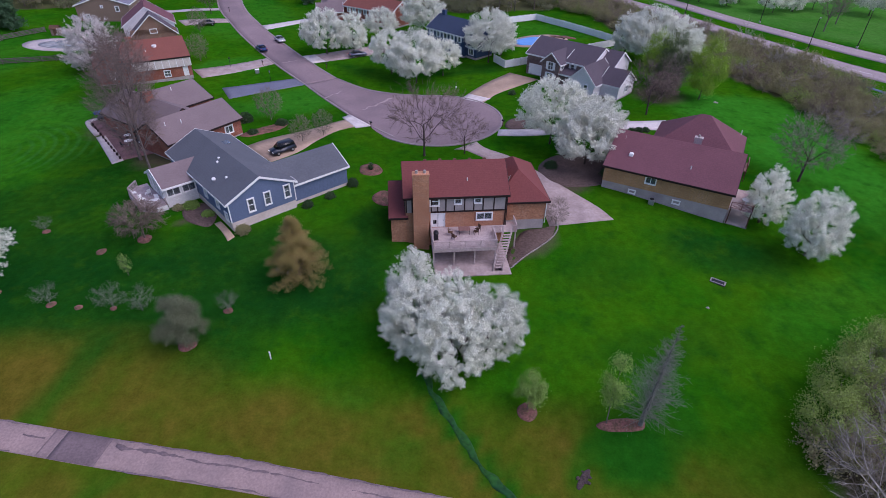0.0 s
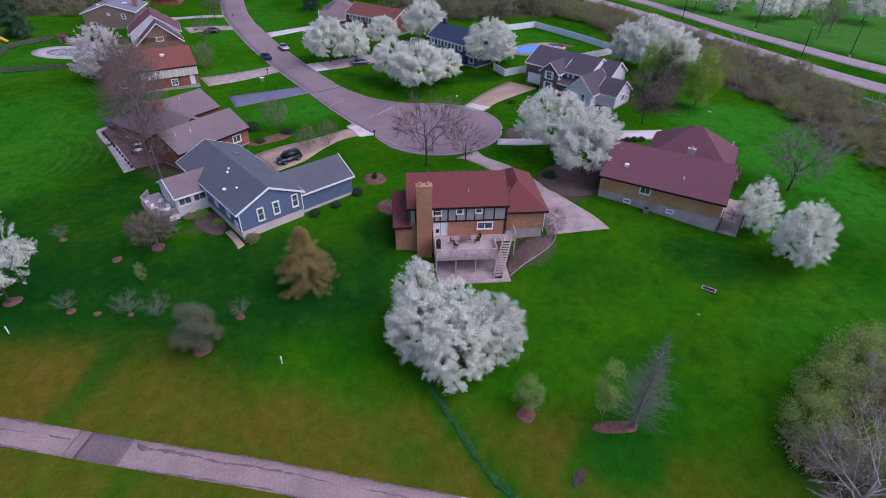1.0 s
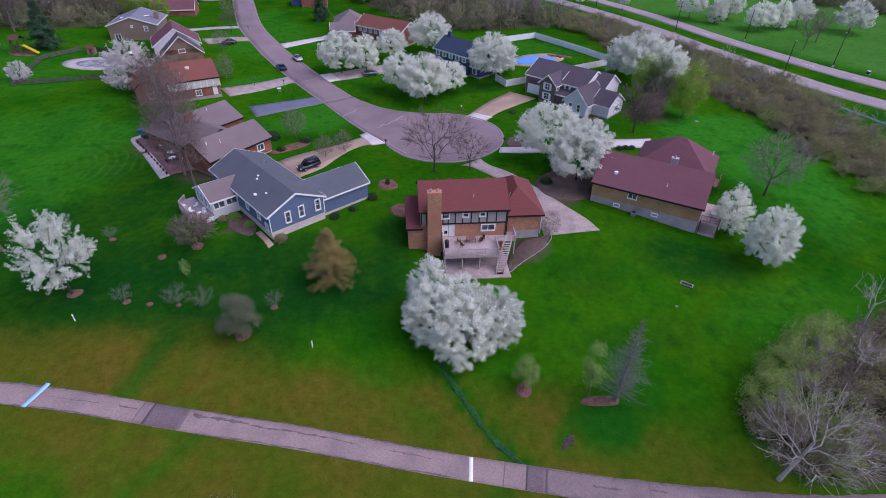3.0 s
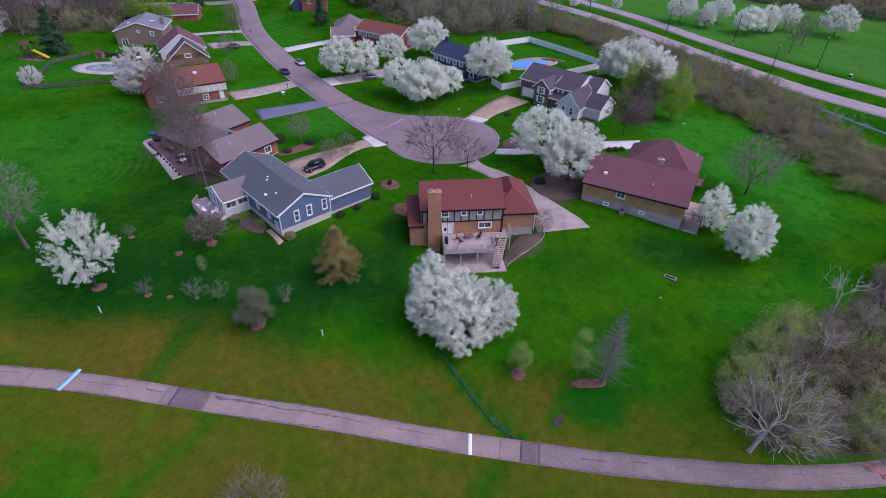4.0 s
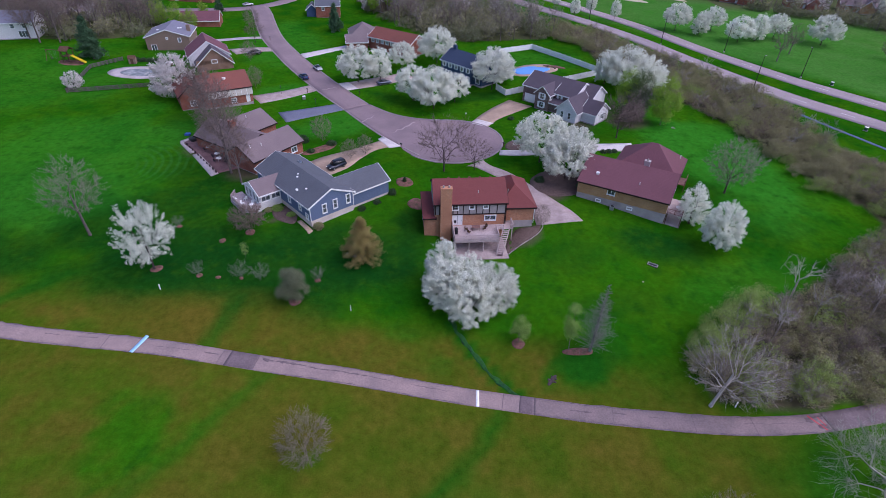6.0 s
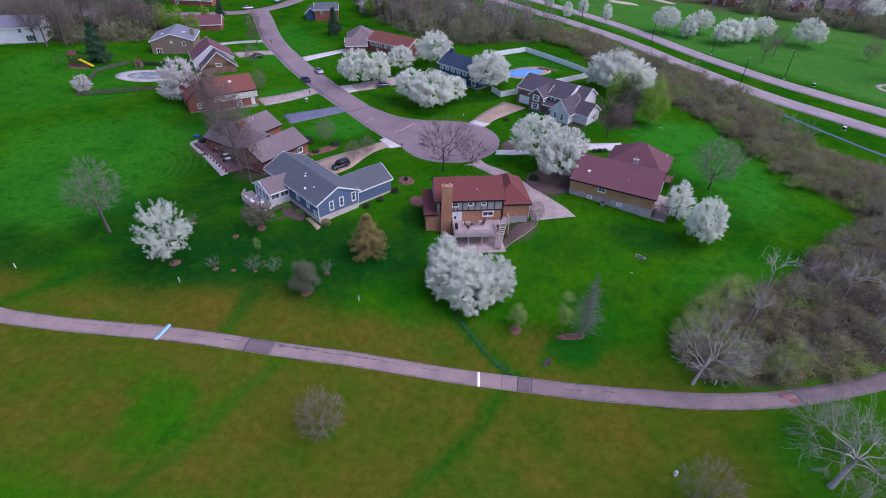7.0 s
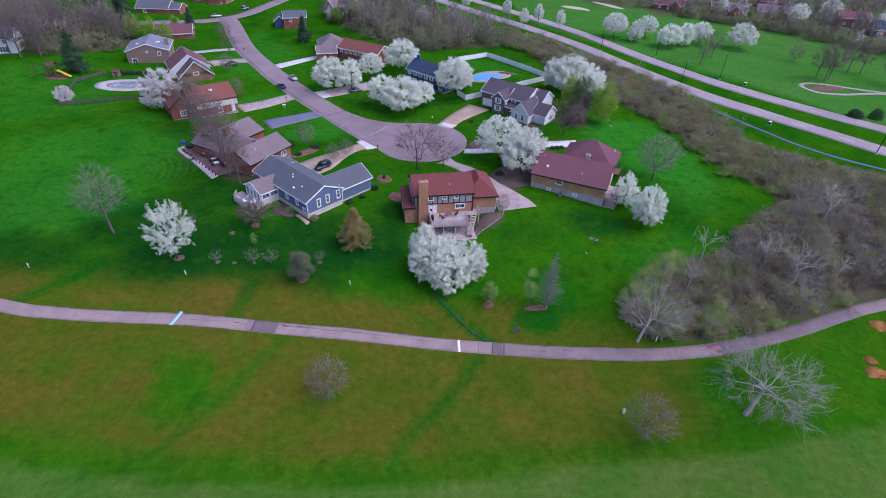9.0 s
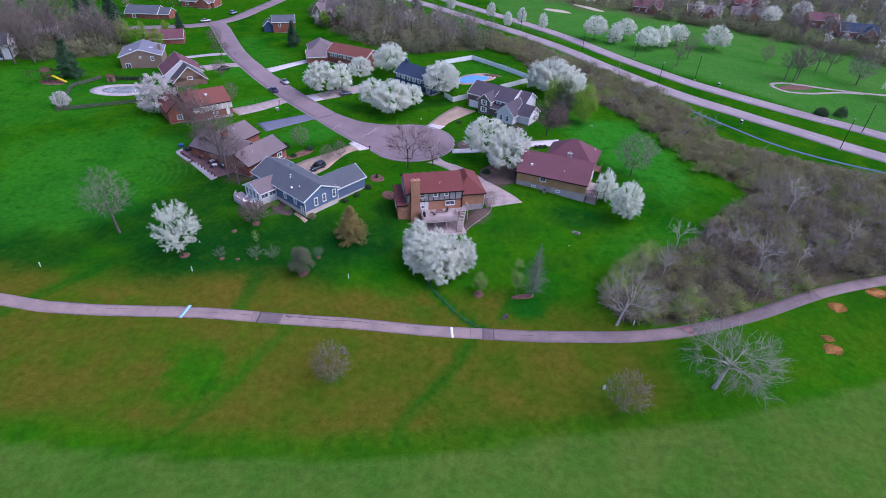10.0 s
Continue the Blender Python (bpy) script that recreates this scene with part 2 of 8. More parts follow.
M["roof_dark"] = band_mat("dark_purple_brown_shingles", (0.10, 0.082, 0.105), 0.14, 0.35, second=(0.07, 0.056, 0.072))
M["found_cream"] = mat("cream_block_foundation", (0.68, 0.61, 0.57), 0.95, 0.08, 5.0, 0.4, 0.2, second=(0.55, 0.47, 0.44))
M["deck_grey"] = mat("grey_deck_boards", (0.44, 0.37, 0.40), 0.85, 0.2, 4.0, 0.6, 0.2, second=(0.34, 0.28, 0.30))
M["path_dirty"] = mat("dirty_asphalt", (0.19, 0.145, 0.16), 0.9, 0.2, 4.0, 0.4, 0.2, second=(0.14, 0.108, 0.115))
M["lane_paint"] = mat("faded_lane_paint", (0.72, 0.70, 0.72), 0.8, 0.2, 4.0, 0.6, 0.1)
M["snag"] = mat("weathered_pale_wood", (0.52, 0.48, 0.45), 0.9, 0.25, 3.0, 0.5, 0.1, second=(0.36, 0.32, 0.29))
M["twig_far"] = mat("grey_brown_twigs", (0.27, 0.25, 0.23), 0.95, 0.3, 2.0, 0.1, 0.0, second=(0.205, 0.185, 0.165))
M["wet_grass"] = mat("wet_dark_grass", (0.008, 0.062, 0.018), 0.9, 0.4, 2.0, 0.8, 0.4, second=(0.014, 0.085, 0.010))
M["brick_brown"] = brick_mat("dull_brown_brick", (0.30, 0.18, 0.13), (0.24, 0.135, 0.1), (0.3, 0.24, 0.2))
M["leaf_spring"] = leaf_mat("olive_green_spring_leaves", (0.31, 0.44, 0.11), (0.26, 0.32, 0.09))


# ---- building helpers ----
def part(name, bm, material, parent, label="", smooth=False):
    me = bpy.data.meshes.new(name)
    bmesh.ops.recalc_face_normals(bm, faces=bm.faces)
    bm.to_mesh(me)
    bm.free()
    me.materials.append(material)
    if smooth:
        me.polygons.foreach_set("use_smooth", [True] * len(me.polygons))
    ob = new(name, me)
    ob.parent = parent
    if label:
        tagged(ob, label)
    return ob


def soup(name, verts, faces, material, parent=None, smooth=False):
    """A mesh from arrays of corners and of equal-sided faces."""
    me = bpy.data.meshes.new(name)
    verts, faces = np.asarray(verts, np.float32), np.asarray(faces, np.int32)
    n, k = faces.shape
    me.vertices.add(len(verts))
    me.vertices.foreach_set("co", verts.ravel())
    me.loops.add(n * k)
    me.loops.foreach_set("vertex_index", faces.ravel())
    me.polygons.add(n)
    me.polygons.foreach_set("loop_start", np.arange(0, n * k, k, dtype=np.int32))
    me.polygons.foreach_set("loop_total", np.full(n, k, np.int32))
    if smooth:
        me.polygons.foreach_set("use_smooth", np.ones(n, bool))
    me.update(calc_edges=True)
    me.validate()
    me.materials.append(material)
    ob = new(name, me)
    ob.parent = parent
    return ob


def thing(name, m, label, category, group="", kind=""):
    ob = new(name)
    ob.empty_display_size = 0.5
    ob.matrix_world = m
    return tagged(ob, label, category, group, kind)


def box(bm, x0, x1, y0, y1, z0, z1, m=None):
    r = bmesh.ops.create_cube(bm, size=1)
    t = Matrix.Translation(((x0 + x1) / 2, (y0 + y1) / 2, (z0 + z1) / 2)) @ Matrix.Diagonal((x1 - x0, y1 - y0, z1 - z0, 1))
    bmesh.ops.transform(bm, matrix=(m @ t) if m else t, verts=r["verts"])
    return r["verts"]


def boxm(*a, m=None, bevel=0.0):
    bm = bmesh.new()
    box(bm, *a, m=m)
    if bevel:
        bmesh.ops.bevel(bm, geom=bm.edges[:], offset=bevel, segments=2, affect="EDGES")
    return bm


def cyl(bm, p, q, r0, r1, n=10):
    p, q = Vector(p), Vector(q)
    d = q - p
    m = Matrix.Translation((p + q) / 2) @ d.to_track_quat("Z", "Y").to_matrix().to_4x4()
    bmesh.ops.create_cone(bm, cap_ends=True, segments=n, radius1=r0, radius2=r1, depth=d.length, matrix=m)


def cylm(p, q, r0, r1, n=10):
    bm = bmesh.new()
    cyl(bm, p, q, r0, r1, n)
    return bm


def shell(verts, faces, drop):
    """A slab: the faces above, the same faces lower by drop, and its rim."""
    bm = bmesh.new()
    top = [bm.verts.new(v) for v in verts]
    low = [bm.verts.new((v[0], v[1], v[2] - drop)) for v in verts]
    count = {}
    for f in faces:
        bm.faces.new([top[i] for i in f])
        bm.faces.new([low[i] for i in reversed(f)])
        for a, b in zip(f, f[1:] + f[:1]):
            count[(a, b)] = 1
    for a, b in count:
        if (b, a) not in count:
            bm.faces.new([top[b], top[a], low[a], low[b]])
    return bm


# ---- the lie of the land ----
GX = [-140, -80, -45, -20, 0, 14, 26, 45, 90, 160]
GY = [-70, 5, 28, 45, 62, 80, 110, 170, 280]
GZ = [
    [0.9, 2.4, 2.8, 3.1, 3.6, 4.2, 6.0, 9.3, 7.1],
    [0.4, 1.3, 1.9, 2.4, 3.0, 3.9, 4.7, 6.9, 6.8],
    [0.1, 0.3, 1.1, 2.7, 3.2, 3.6, 3.6, 5.4, 6.5],
    [-0.0, -0.7, 0.3, 1.8, 3.0, 3.4, 3.3, 5.2, 6.3],
    [-0.1, -0.6, -0.5, 0.8, 2.2, 3.1, 3.0, 5.2, 6.1],
    [-0.1, -0.6, -0.2, 0.8, 2.4, 3.2, 3.2, 5.2, 6.1],
    [-0.2, -0.6, 0.2, 0.8, 2.7, 3.4, 3.7, 5.2, 6.1],
    [-0.2, 0.1, 0.5, 0.6, 1.9, 2.8, 3.5, 5.3, 6.0],
    [-0.3, -1.2, -0.4, 0.3, 1.0, 1.5, 2.2, 4.3, 5.7],
    [-0.2, -0.1, 0.2, 0.3, 0.5, 0.7, 1.3, 3.4, 5.3],
]
GXA, GYA, GZA = np.array(GX, float), np.array(GY, float), np.array(GZ)


def lie(x, y):
    """Height of the ground, for numbers or arrays."""
    x, y = np.clip(np.asarray(x, float), GXA[0], GXA[-1] - 1e-6), np.clip(np.asarray(y, float), GYA[0], GYA[-1] - 1e-6)
    i, j = np.searchsorted(GXA, x, "right") - 1, np.searchsorted(GYA, y, "right") - 1
    u, v = (x - GXA[i]) / (GXA[i + 1] - GXA[i]), (y - GYA[j]) / (GYA[j + 1] - GYA[j])
    u, v = u * u * (3 - 2 * u), v * v * (3 - 2 * v)
    z = GZA[i, j] * (1 - u) * (1 - v) + GZA[i + 1, j] * u * (1 - v) + GZA[i, j + 1] * (1 - u) * v + GZA[i + 1, j + 1] * u * v
    # the level pad below the deck
    d = np.maximum(np.maximum(np.abs(x - 3.6) - 5.2, np.abs(y - 53.8) - 4.0), 0)
    k = np.clip(1 - d / 3.5, 0, 1)
    k = k * k * (3 - 2 * k)
    return z * (1 - k) + np.minimum(z, 1.22) * k


def at(x, y, rz=0.0, dz=0.0):
    return pose(x, y, float(lie(x, y)) + dz, 0, 0, rz)


CART = [(-150, 46), (-110, 40), (-92, 37), (-79.1, 34.3), (-72.4, 32.2), (-62.5, 30.7), (-46.2, 29.3), (-29.5, 27.0), (-18.4, 25.4), (-8.1, 23.8), (2.0, 22.1), (17.2, 19.6), (32.5, 18.0), (41.3, 17.9), (48.5, 18.8), (60.1, 21.4), (71.1, 24.8), (80.4, 27.6), (96.3, 30.4), (125, 33), (170, 34)]


def smooth_line(pts, step=1.5):
    """Points along a Catmull-Rom curve, about a step apart."""
    p = [np.array(q, float) for q in pts]
    p = [2 * p[0] - p[1], *p, 2 * p[-1] - p[-2]]
    out = []
    for a, b, c, d in zip(p, p[1:], p[2:], p[3:]):
        n = max(2, int(np.linalg.norm(c - b) / step))
        for k in range(n):
            t = k / n
            out.append(0.5 * (2 * b + (c - a) * t + (2 * a - 5 * b + 4 * c - d) * t * t + (3 * b - a - 3 * c + d) * t ** 3))
    out.append(p[-2])
    return np.array(out)


CARTLINE = smooth_line(CART)


def far_from(line, x, y):
    d = np.full(np.shape(x), 1e9)
    for q in line[::2]:
        d = np.minimum(d, (x - q[0]) ** 2 + (y - q[1]) ** 2)
    return np.sqrt(d)


# ---- ground: one sheet to the horizon ----
def axis_of(lo, hi, step, ends):
    a = list(np.arange(lo, hi + 0.01, step))
    left, right, g = [], [], step
    x = lo
    while x > -ends:
        g *= 1.25
        x -= g
        left.append(x)
    x, g = hi, step
    while x < ends:
        g *= 1.25
        x += g
        right.append(x)
    return np.array(left[::-1] + a + right)


ax, ay = axis_of(-120, 150, 1.5, 3500), axis_of(-30, 190, 1.5, 3500)
gx, gy = np.meshgrid(ax, ay, indexing="ij")
gz = lie(gx, gy)
nx, ny = gx.shape
idx = np.arange(nx * ny).reshape(nx, ny)
quads = np.stack([idx[:-1, :-1], idx[1:, :-1], idx[1:, 1:], idx[:-1, 1:]], -1).reshape(-1, 4)


def ground_mat():
    m = bpy.data.materials.new("spring_lawn")
    m.use_nodes = True
    nt = m.node_tree
    nd, lk = nt.nodes, nt.links
    p = nd["Principled BSDF"]
    p.inputs["Roughness"].default_value, p.inputs["Specular IOR Level"].default_value = 0.95, 0.0
    co = nd.new("ShaderNodeTexCoord")

    def noise_at(scale, detail=5.0, rough=0.6):
        n = nd.new("ShaderNodeTexNoise")
        n.inputs["Scale"].default_value, n.inputs["Detail"].default_value, n.inputs["Roughness"].default_value = scale, detail, rough
        lk.new(co.outputs["Object"], n.inputs["Vector"])
        return n.outputs[0]

    def span(v, a, b, c=0.0, d=1.0):
        n = nd.new("ShaderNodeMapRange")
        for k, x in enumerate((a, b, c, d)):
            n.inputs[k + 1].default_value = x
        lk.new(v, n.inputs[0])
        return n.outputs[0]

    def blend(f, a, b):
        n = nd.new("ShaderNodeMix")
        n.data_type = "RGBA"
        lk.new(f, n.inputs[0])
        for k, v in ((6, a), (7, b)):
            if isinstance(v, tuple):
                n.inputs[k].default_value = (*v, 1)
            else:
                lk.new(v, n.inputs[k])
        return n.outputs[2]

    def times(a, b, op="MULTIPLY"):
        n = nd.new("ShaderNodeMath")
        n.operation = op
        for k, v in ((0, a), (1, b)):
            if isinstance(v, float):
                n.inputs[k].default_value = v
            else:
                lk.new(v, n.inputs[k])
        return n.outputs[0]

    def layer(name):
        n = nd.new("ShaderNodeAttribute")
        n.attribute_name = name
        return n.outputs["Fac"]

    big, mid, patch, fine, tuft = noise_at(0.022), noise_at(0.11, 6), noise_at(0.33, 7, 0.65), noise_at(0.9, 6), noise_at(5.0, 4)
    col = blend(span(big, 0.36, 0.62), (0.0063, 0.078, 0.00258), (0.0234, 0.135, 0.00215))
    col = blend(span(mid, 0.40, 0.72), col, (0.036, 0.125, 0.00215))
    # darker lawn: partly deeper grass, partly shade of houses and trees put into the colour
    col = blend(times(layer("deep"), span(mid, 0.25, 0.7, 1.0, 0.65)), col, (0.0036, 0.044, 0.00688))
    # brighter mown lawns, their green paled to put distance haze into the colour
    col = blend(times(layer("mown_haze"), span(mid, 0.3, 0.7, 0.6, 1.0)), col, (0.0252, 0.185, 0.01376))
    col = blend(span(patch, 0.52, 0.68, 0.0, 0.55), col, (0.0072, 0.062, 0.0043))
    col = blend(span(patch, 0.46, 0.32, 0.0, 0.22), col, (0.0432, 0.125, 0.00344))
    far = nd.new("ShaderNodeVectorMath")
    far.operation = "DISTANCE"
    far.inputs[1].default_value = (-74.0, 78.5, 3.9)
    lk.new(co.outputs["Object"], far.inputs[0])
    wave = nd.new("ShaderNodeMath")
    wave.operation = "SINE"
    lk.new(times(times(far.outputs["Value"], times(mid, 1.2), "ADD"), 3.7), wave.inputs[0])
    col = blend(times(layer("stripe"), span(wave.outputs[0], -0.2, 0.9, 0.0, 0.38)), col, (0.034, 0.165, 0.026))
    dry = times(layer("dry"), times(span(mid, 0.25, 0.6, 0.5, 1.1), span(patch, 0.36, 0.64, 1.2, 0.95)))
    col = blend(dry, col, blend(span(mid, 0.36, 0.68), (0.07459, 0.098, 0.00774), blend(span(fine, 0.3, 0.75), (0.09072, 0.094, 0.01032), (0.1048, 0.089, 0.01376))))
    col = blend(times(layer("rust"), span(mid, 0.35, 0.65, 0.05, 0.42)), col, (0.1189, 0.086, 0.01376))
    col = blend(layer("lush"), col, (0.0072, 0.085, 0.00602))
    col = blend(layer("fairway"), col, blend(span(mid, 0.4, 0.6), (0.06138, 0.142, 0.01935), (0.0891, 0.148, 0.02838)))
    # grass across the highway, light green and greyed further to stand in for haze
    col = blend(layer("field_haze"), col, blend(span(mid, 0.35, 0.65), (0.0468, 0.18, 0.02408), (0.0702, 0.19, 0.03784)))
    col = blend(layer("bare"), col, blend(span(fine, 0.35, 0.7), (0.12, 0.085, 0.07), (0.085, 0.07, 0.045)))
    hs = nd.new("ShaderNodeHueSaturation")
    lk.new(col, hs.inputs["Color"])
    lk.new(times(span(fine, 0.25, 0.75, 0.76, 1.22), span(tuft, 0.3, 0.7, 0.86, 1.12)), hs.inputs["Value"])
    lk.new(hs.outputs[0], p.inputs["Base Color"])
    b = nd.new("ShaderNodeBump")
    b.inputs["Strength"].default_value, b.inputs["Distance"].default_value = 0.5, 0.12
    lk.new(times(fine, tuft, "ADD"), b.inputs["Height"])
    lk.new(b.outputs[0], p.inputs["Normal"])
    return m


M["lawn"] = ground_mat()
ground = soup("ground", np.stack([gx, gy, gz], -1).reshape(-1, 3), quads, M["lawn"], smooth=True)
tagged(ground, "green spring lawn with dry olive rough beside the path", "lawn", kind="structure")
GXF, GYF = gx.ravel(), gy.ravel()


def bumpy(x, y, s, seed=0.0):
    return np.array([noise.noise((a * s + seed, b * s, seed)) for a, b in zip(x, y)])


def ground_layer(name, values):
    at_ = ground.data.attributes.new(name, "FLOAT", "POINT")
    at_.data.foreach_set("value", np.clip(values, 0, 1).astype(np.float32))


def ramp01(v, a, b):
    t = np.clip((v - a) / (b - a), 0, 1)
    return t * t * (3 - 2 * t)


cart_y = np.interp(GXF, CARTLINE[:, 0], CARTLINE[:, 1])
off = GYF - cart_y
wob = bumpy(GXF, GYF, 0.05, 3.1) * 5 + bumpy(GXF, GYF, 0.17, 9.0) * 1.6
dry = np.where(off > 0, 1 - ramp01(off + wob, 5, 13), 1 - ramp01(-off + wob, 20, 31))
dry *= 1 - 0.85 * ramp01(GXF + wob * 1.5, 26, 46)
dry *= 1 - ramp01(-GXF, 95, 130)
# a greener round, and the greener lines where drains run
green_line = np.zeros_like(dry)
DRAINS = [[(-1.5, 36), (1.0, 31.5), (3.2, 27.5), (5.6, 24.5), (7.5, 21.5)], [(-35, 38), (-36, 33), (-37, 28)], [(-64, 43), (-72, 36), (-80, 28)],
          [(5, 20), (0, 12), (-6, 6), (-9, 1)], [(-26, 26), (-34, 14), (-40, 5), (-44, 0)], [(12.4, 25), (14, 29), (17, 30)]]
for k, line in enumerate(DRAINS):
    d = far_from(smooth_line(line, 0.8), GXF, GYF)
    green_line = np.maximum(green_line, (1.0, 0.6, 0.6, 0.6, 0.45, 0.8)[k] * (1 - ramp01(d, 0.3, (1.5, 2.4, 2.2, 1.8, 1.5, 1.8)[k])))
for (x, y, r, s) in [(17.5, 27.5, 5.0, 1.0), (22, 31, 4, 0.5)]:
    d = np.hypot(GXF - x, GYF - y) + wob * 0.35
    green_line = np.maximum(green_line, s * (1 - ramp01(d, r * 0.4, r)))
# a ragged round of rich green on the rough
d = np.hypot(GXF + 40.5, (GYF - 14.5) * 0.9) + bumpy(GXF, GYF, 0.35, 4.0) * 3.2 + bumpy(GXF, GYF, 0.9, 6.0) * 1.5
green_round = 0.9 * (1 - ramp01(d, 3.0, 7.5))
# rounds of fresher grass on the rough
fresh = np.zeros_like(dry)
for (x, y, r, s) in [(-18.8, 12.5, 4.5, 0.5), (26, 7, 5, 0.5), (42, 8, 8, 0.6), (-9, 33, 3, 0.5), (-3, 27.5, 2.5, 0.5), (-13, 29, 2.2, 0.4), (-56, 33, 4, 0.5), (-30, 27, 3, 0.4), (-70, 8, 7, 0.3), (2, 6, 6, 0.35)]:
    d = np.hypot(GXF - x, GYF - y) + wob * 0.7 + bumpy(GXF, GYF, 0.5, x) * 1.6
    fresh = np.maximum(fresh, s * (1 - ramp01(d, r * 0.1, r)))
def blot(spots, seed):
    """Soft-edged stretches of another lawn colour: (x, y, half width, half depth, turn, strength)."""
    out = np.zeros_like(GXF)
    w = bumpy(GXF, GYF, 0.07, seed) * 0.35 + bumpy(GXF, GYF, 0.22, seed + 4) * 0.18
    for x, y, a, b, rz, s in spots:
        c, n = math.cos(radians(rz)), math.sin(radians(rz))
        u, v = ((GXF - x) * c + (GYF - y) * n) / a, (-(GXF - x) * n + (GYF - y) * c) / b
        out = np.maximum(out, s * (1 - ramp01(np.hypot(u, v) + w, 0.55, 1.1)))
    return out


# dark stretches; those beside house walls, as (37, 56) and (-9, 60), are painted shade
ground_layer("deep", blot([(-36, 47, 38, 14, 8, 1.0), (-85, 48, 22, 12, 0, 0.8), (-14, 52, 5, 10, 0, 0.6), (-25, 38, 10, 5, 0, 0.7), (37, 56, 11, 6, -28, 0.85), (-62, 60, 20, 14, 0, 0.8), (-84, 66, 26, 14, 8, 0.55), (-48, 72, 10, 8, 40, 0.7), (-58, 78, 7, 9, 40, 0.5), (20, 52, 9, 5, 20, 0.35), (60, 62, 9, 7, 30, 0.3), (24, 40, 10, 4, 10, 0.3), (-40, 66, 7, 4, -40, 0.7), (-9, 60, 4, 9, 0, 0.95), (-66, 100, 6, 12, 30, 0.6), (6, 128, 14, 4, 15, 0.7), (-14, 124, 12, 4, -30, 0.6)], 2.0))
# where the mown green, paled for haze, lies
ground_layer("mown_haze", np.maximum(blot([(-85, 82, 26, 34, 0, 0.7), (64, 92, 17, 30, 10, 1.0), (-32, 105, 14, 10, 40, 0.8), (-50, 128, 12, 6, 30, 0.7), (-120, 130, 30, 30, 0, 0.5), (48, 46, 16, 8, 20, 0.35), (-60, 175, 18, 30, 20, 0.6), (30, 162, 16, 12, 0, 0.5)], 5.0), 0.75 * ramp01(GXF * 0.8 + GYF * 0.6 + wob, 182, 196) * (GXF > 88)) + 0.5 * fresh)
# rings left by a mower on the open lawn
ground_layer("stripe", blot([(-63.5, 82.5, 8.5, 9.5, 20, 1.0)], 8.0))
fringe = np.interp(GXF, [-200, -64, -52, -38, -20, -2, 12, 34, 54, 75, 200], [20, 4.6, 2.4, -0.2, -1.4, -1.9, -0.9, -1.0, 1.6, 5.3, 24])
fresh = np.maximum(fresh, 0.8 * (1 - ramp01(GYF - fringe + wob * 0.25, 2.0, 5.5)))
ground_layer("dry", 0.9 * dry * (1 - green_line) * (1 - 0.9 * fresh) * (1 - green_round))
ground_layer("lush", np.maximum(0.85 * green_line, 0.12 * green_round) * (GYF < 45))
rust = (1 - ramp01(np.abs(off - 5.5) + wob * 0.5, 1.5, 5.0)) * ramp01(-GXF, -8, 6) * (1 - ramp01(-GXF, 62, 76))
ground_layer("rust", rust * (1 - green_line))
edge = np.interp(GXF, [-200, -64, -52, -38, -20, -2, 12, 34, 54, 75, 200], [20, 4.6, 2.4, -0.2, -1.4, -1.9, -0.9, -1.0, 1.6, 5.3, 24])
fair = 0.75 * (1 - ramp01(GYF - edge + wob * 0.06, -1.0, 0.2))
away = GXF * 0.905 + GYF * 0.426 + wob * 0.4
fair = np.maximum(fair, 0.75 * ramp01(away, 232, 240) * (1 - ramp01(away, 262, 266)) * (GXF > 110))
ground_layer("fairway", fair)
# where the field green with haze painted in lies, beyond the highway
ground_layer("field_haze", 0.8 * ramp01(GXF * 0.8 + GYF * 0.6 + wob, 186, 196) * (GXF > 60))
bare_ = np.zeros_like(dry)
for (x, y, r) in [(20, 72, 4.0), (24, 76, 4), (-45, 80, 6), (-58, 90, 6), (16, 95, 4), (33, 108, 5), (47, 112, 7), (-34, 60, 2.5), (-60, 104, 6), (11.5, 57.5, 3.0), (14, 59, 2.2)]:
    bare_ = np.maximum(bare_, 0.75 * (1 - ramp01(np.hypot(GXF - x, GYF - y) + wob * 0.3, r * 0.5, r)))

# leaf litter and bare soil under the thicket and the hedgerow
THICKET_FLOOR = [(33.5, 27), (34.5, 22), (44, 20.4), (56, 22.0), (67, 25.2), (78, 28.7), (98, 32.4), (125, 36), (150, 60), (137, 74), (114, 87), (97, 101), (97, 128), (82, 157), (60, 196), (48, 205), (50, 165), (60, 138), (73, 121), (79, 100), (82, 84), (87, 67), (76, 56), (62, 47), (50, 40), (41, 34)]
under = np.zeros_like(bare_, dtype=bool)
for (x0, y0), (x1, y1) in zip(THICKET_FLOOR, THICKET_FLOOR[1:] + THICKET_FLOOR[:1]):
    under ^= ((y0 > GYF) != (y1 > GYF)) & (GXF < (x1 - x0) * (GYF - y0) / (y1 - y0 + 1e-9) + x0)
bare_ = np.maximum(bare_, 0.8 * under)
FAR_LITTER = [[(110, 290), (140, 268), (180, 238), (212, 200), (238, 150), (275, 100), (340, 110), (420, 250), (330, 360), (140, 400), (90, 330)], [(-134, 161), (-120, 164), (-110, 171), (-107, 184), (-128, 222), (-190, 232), (-215, 190), (-160, 172)], [(-12, 196), (6, 185), (36, 192), (44, 198), (30, 232), (10, 262), (-20, 290), (-40, 240)]]
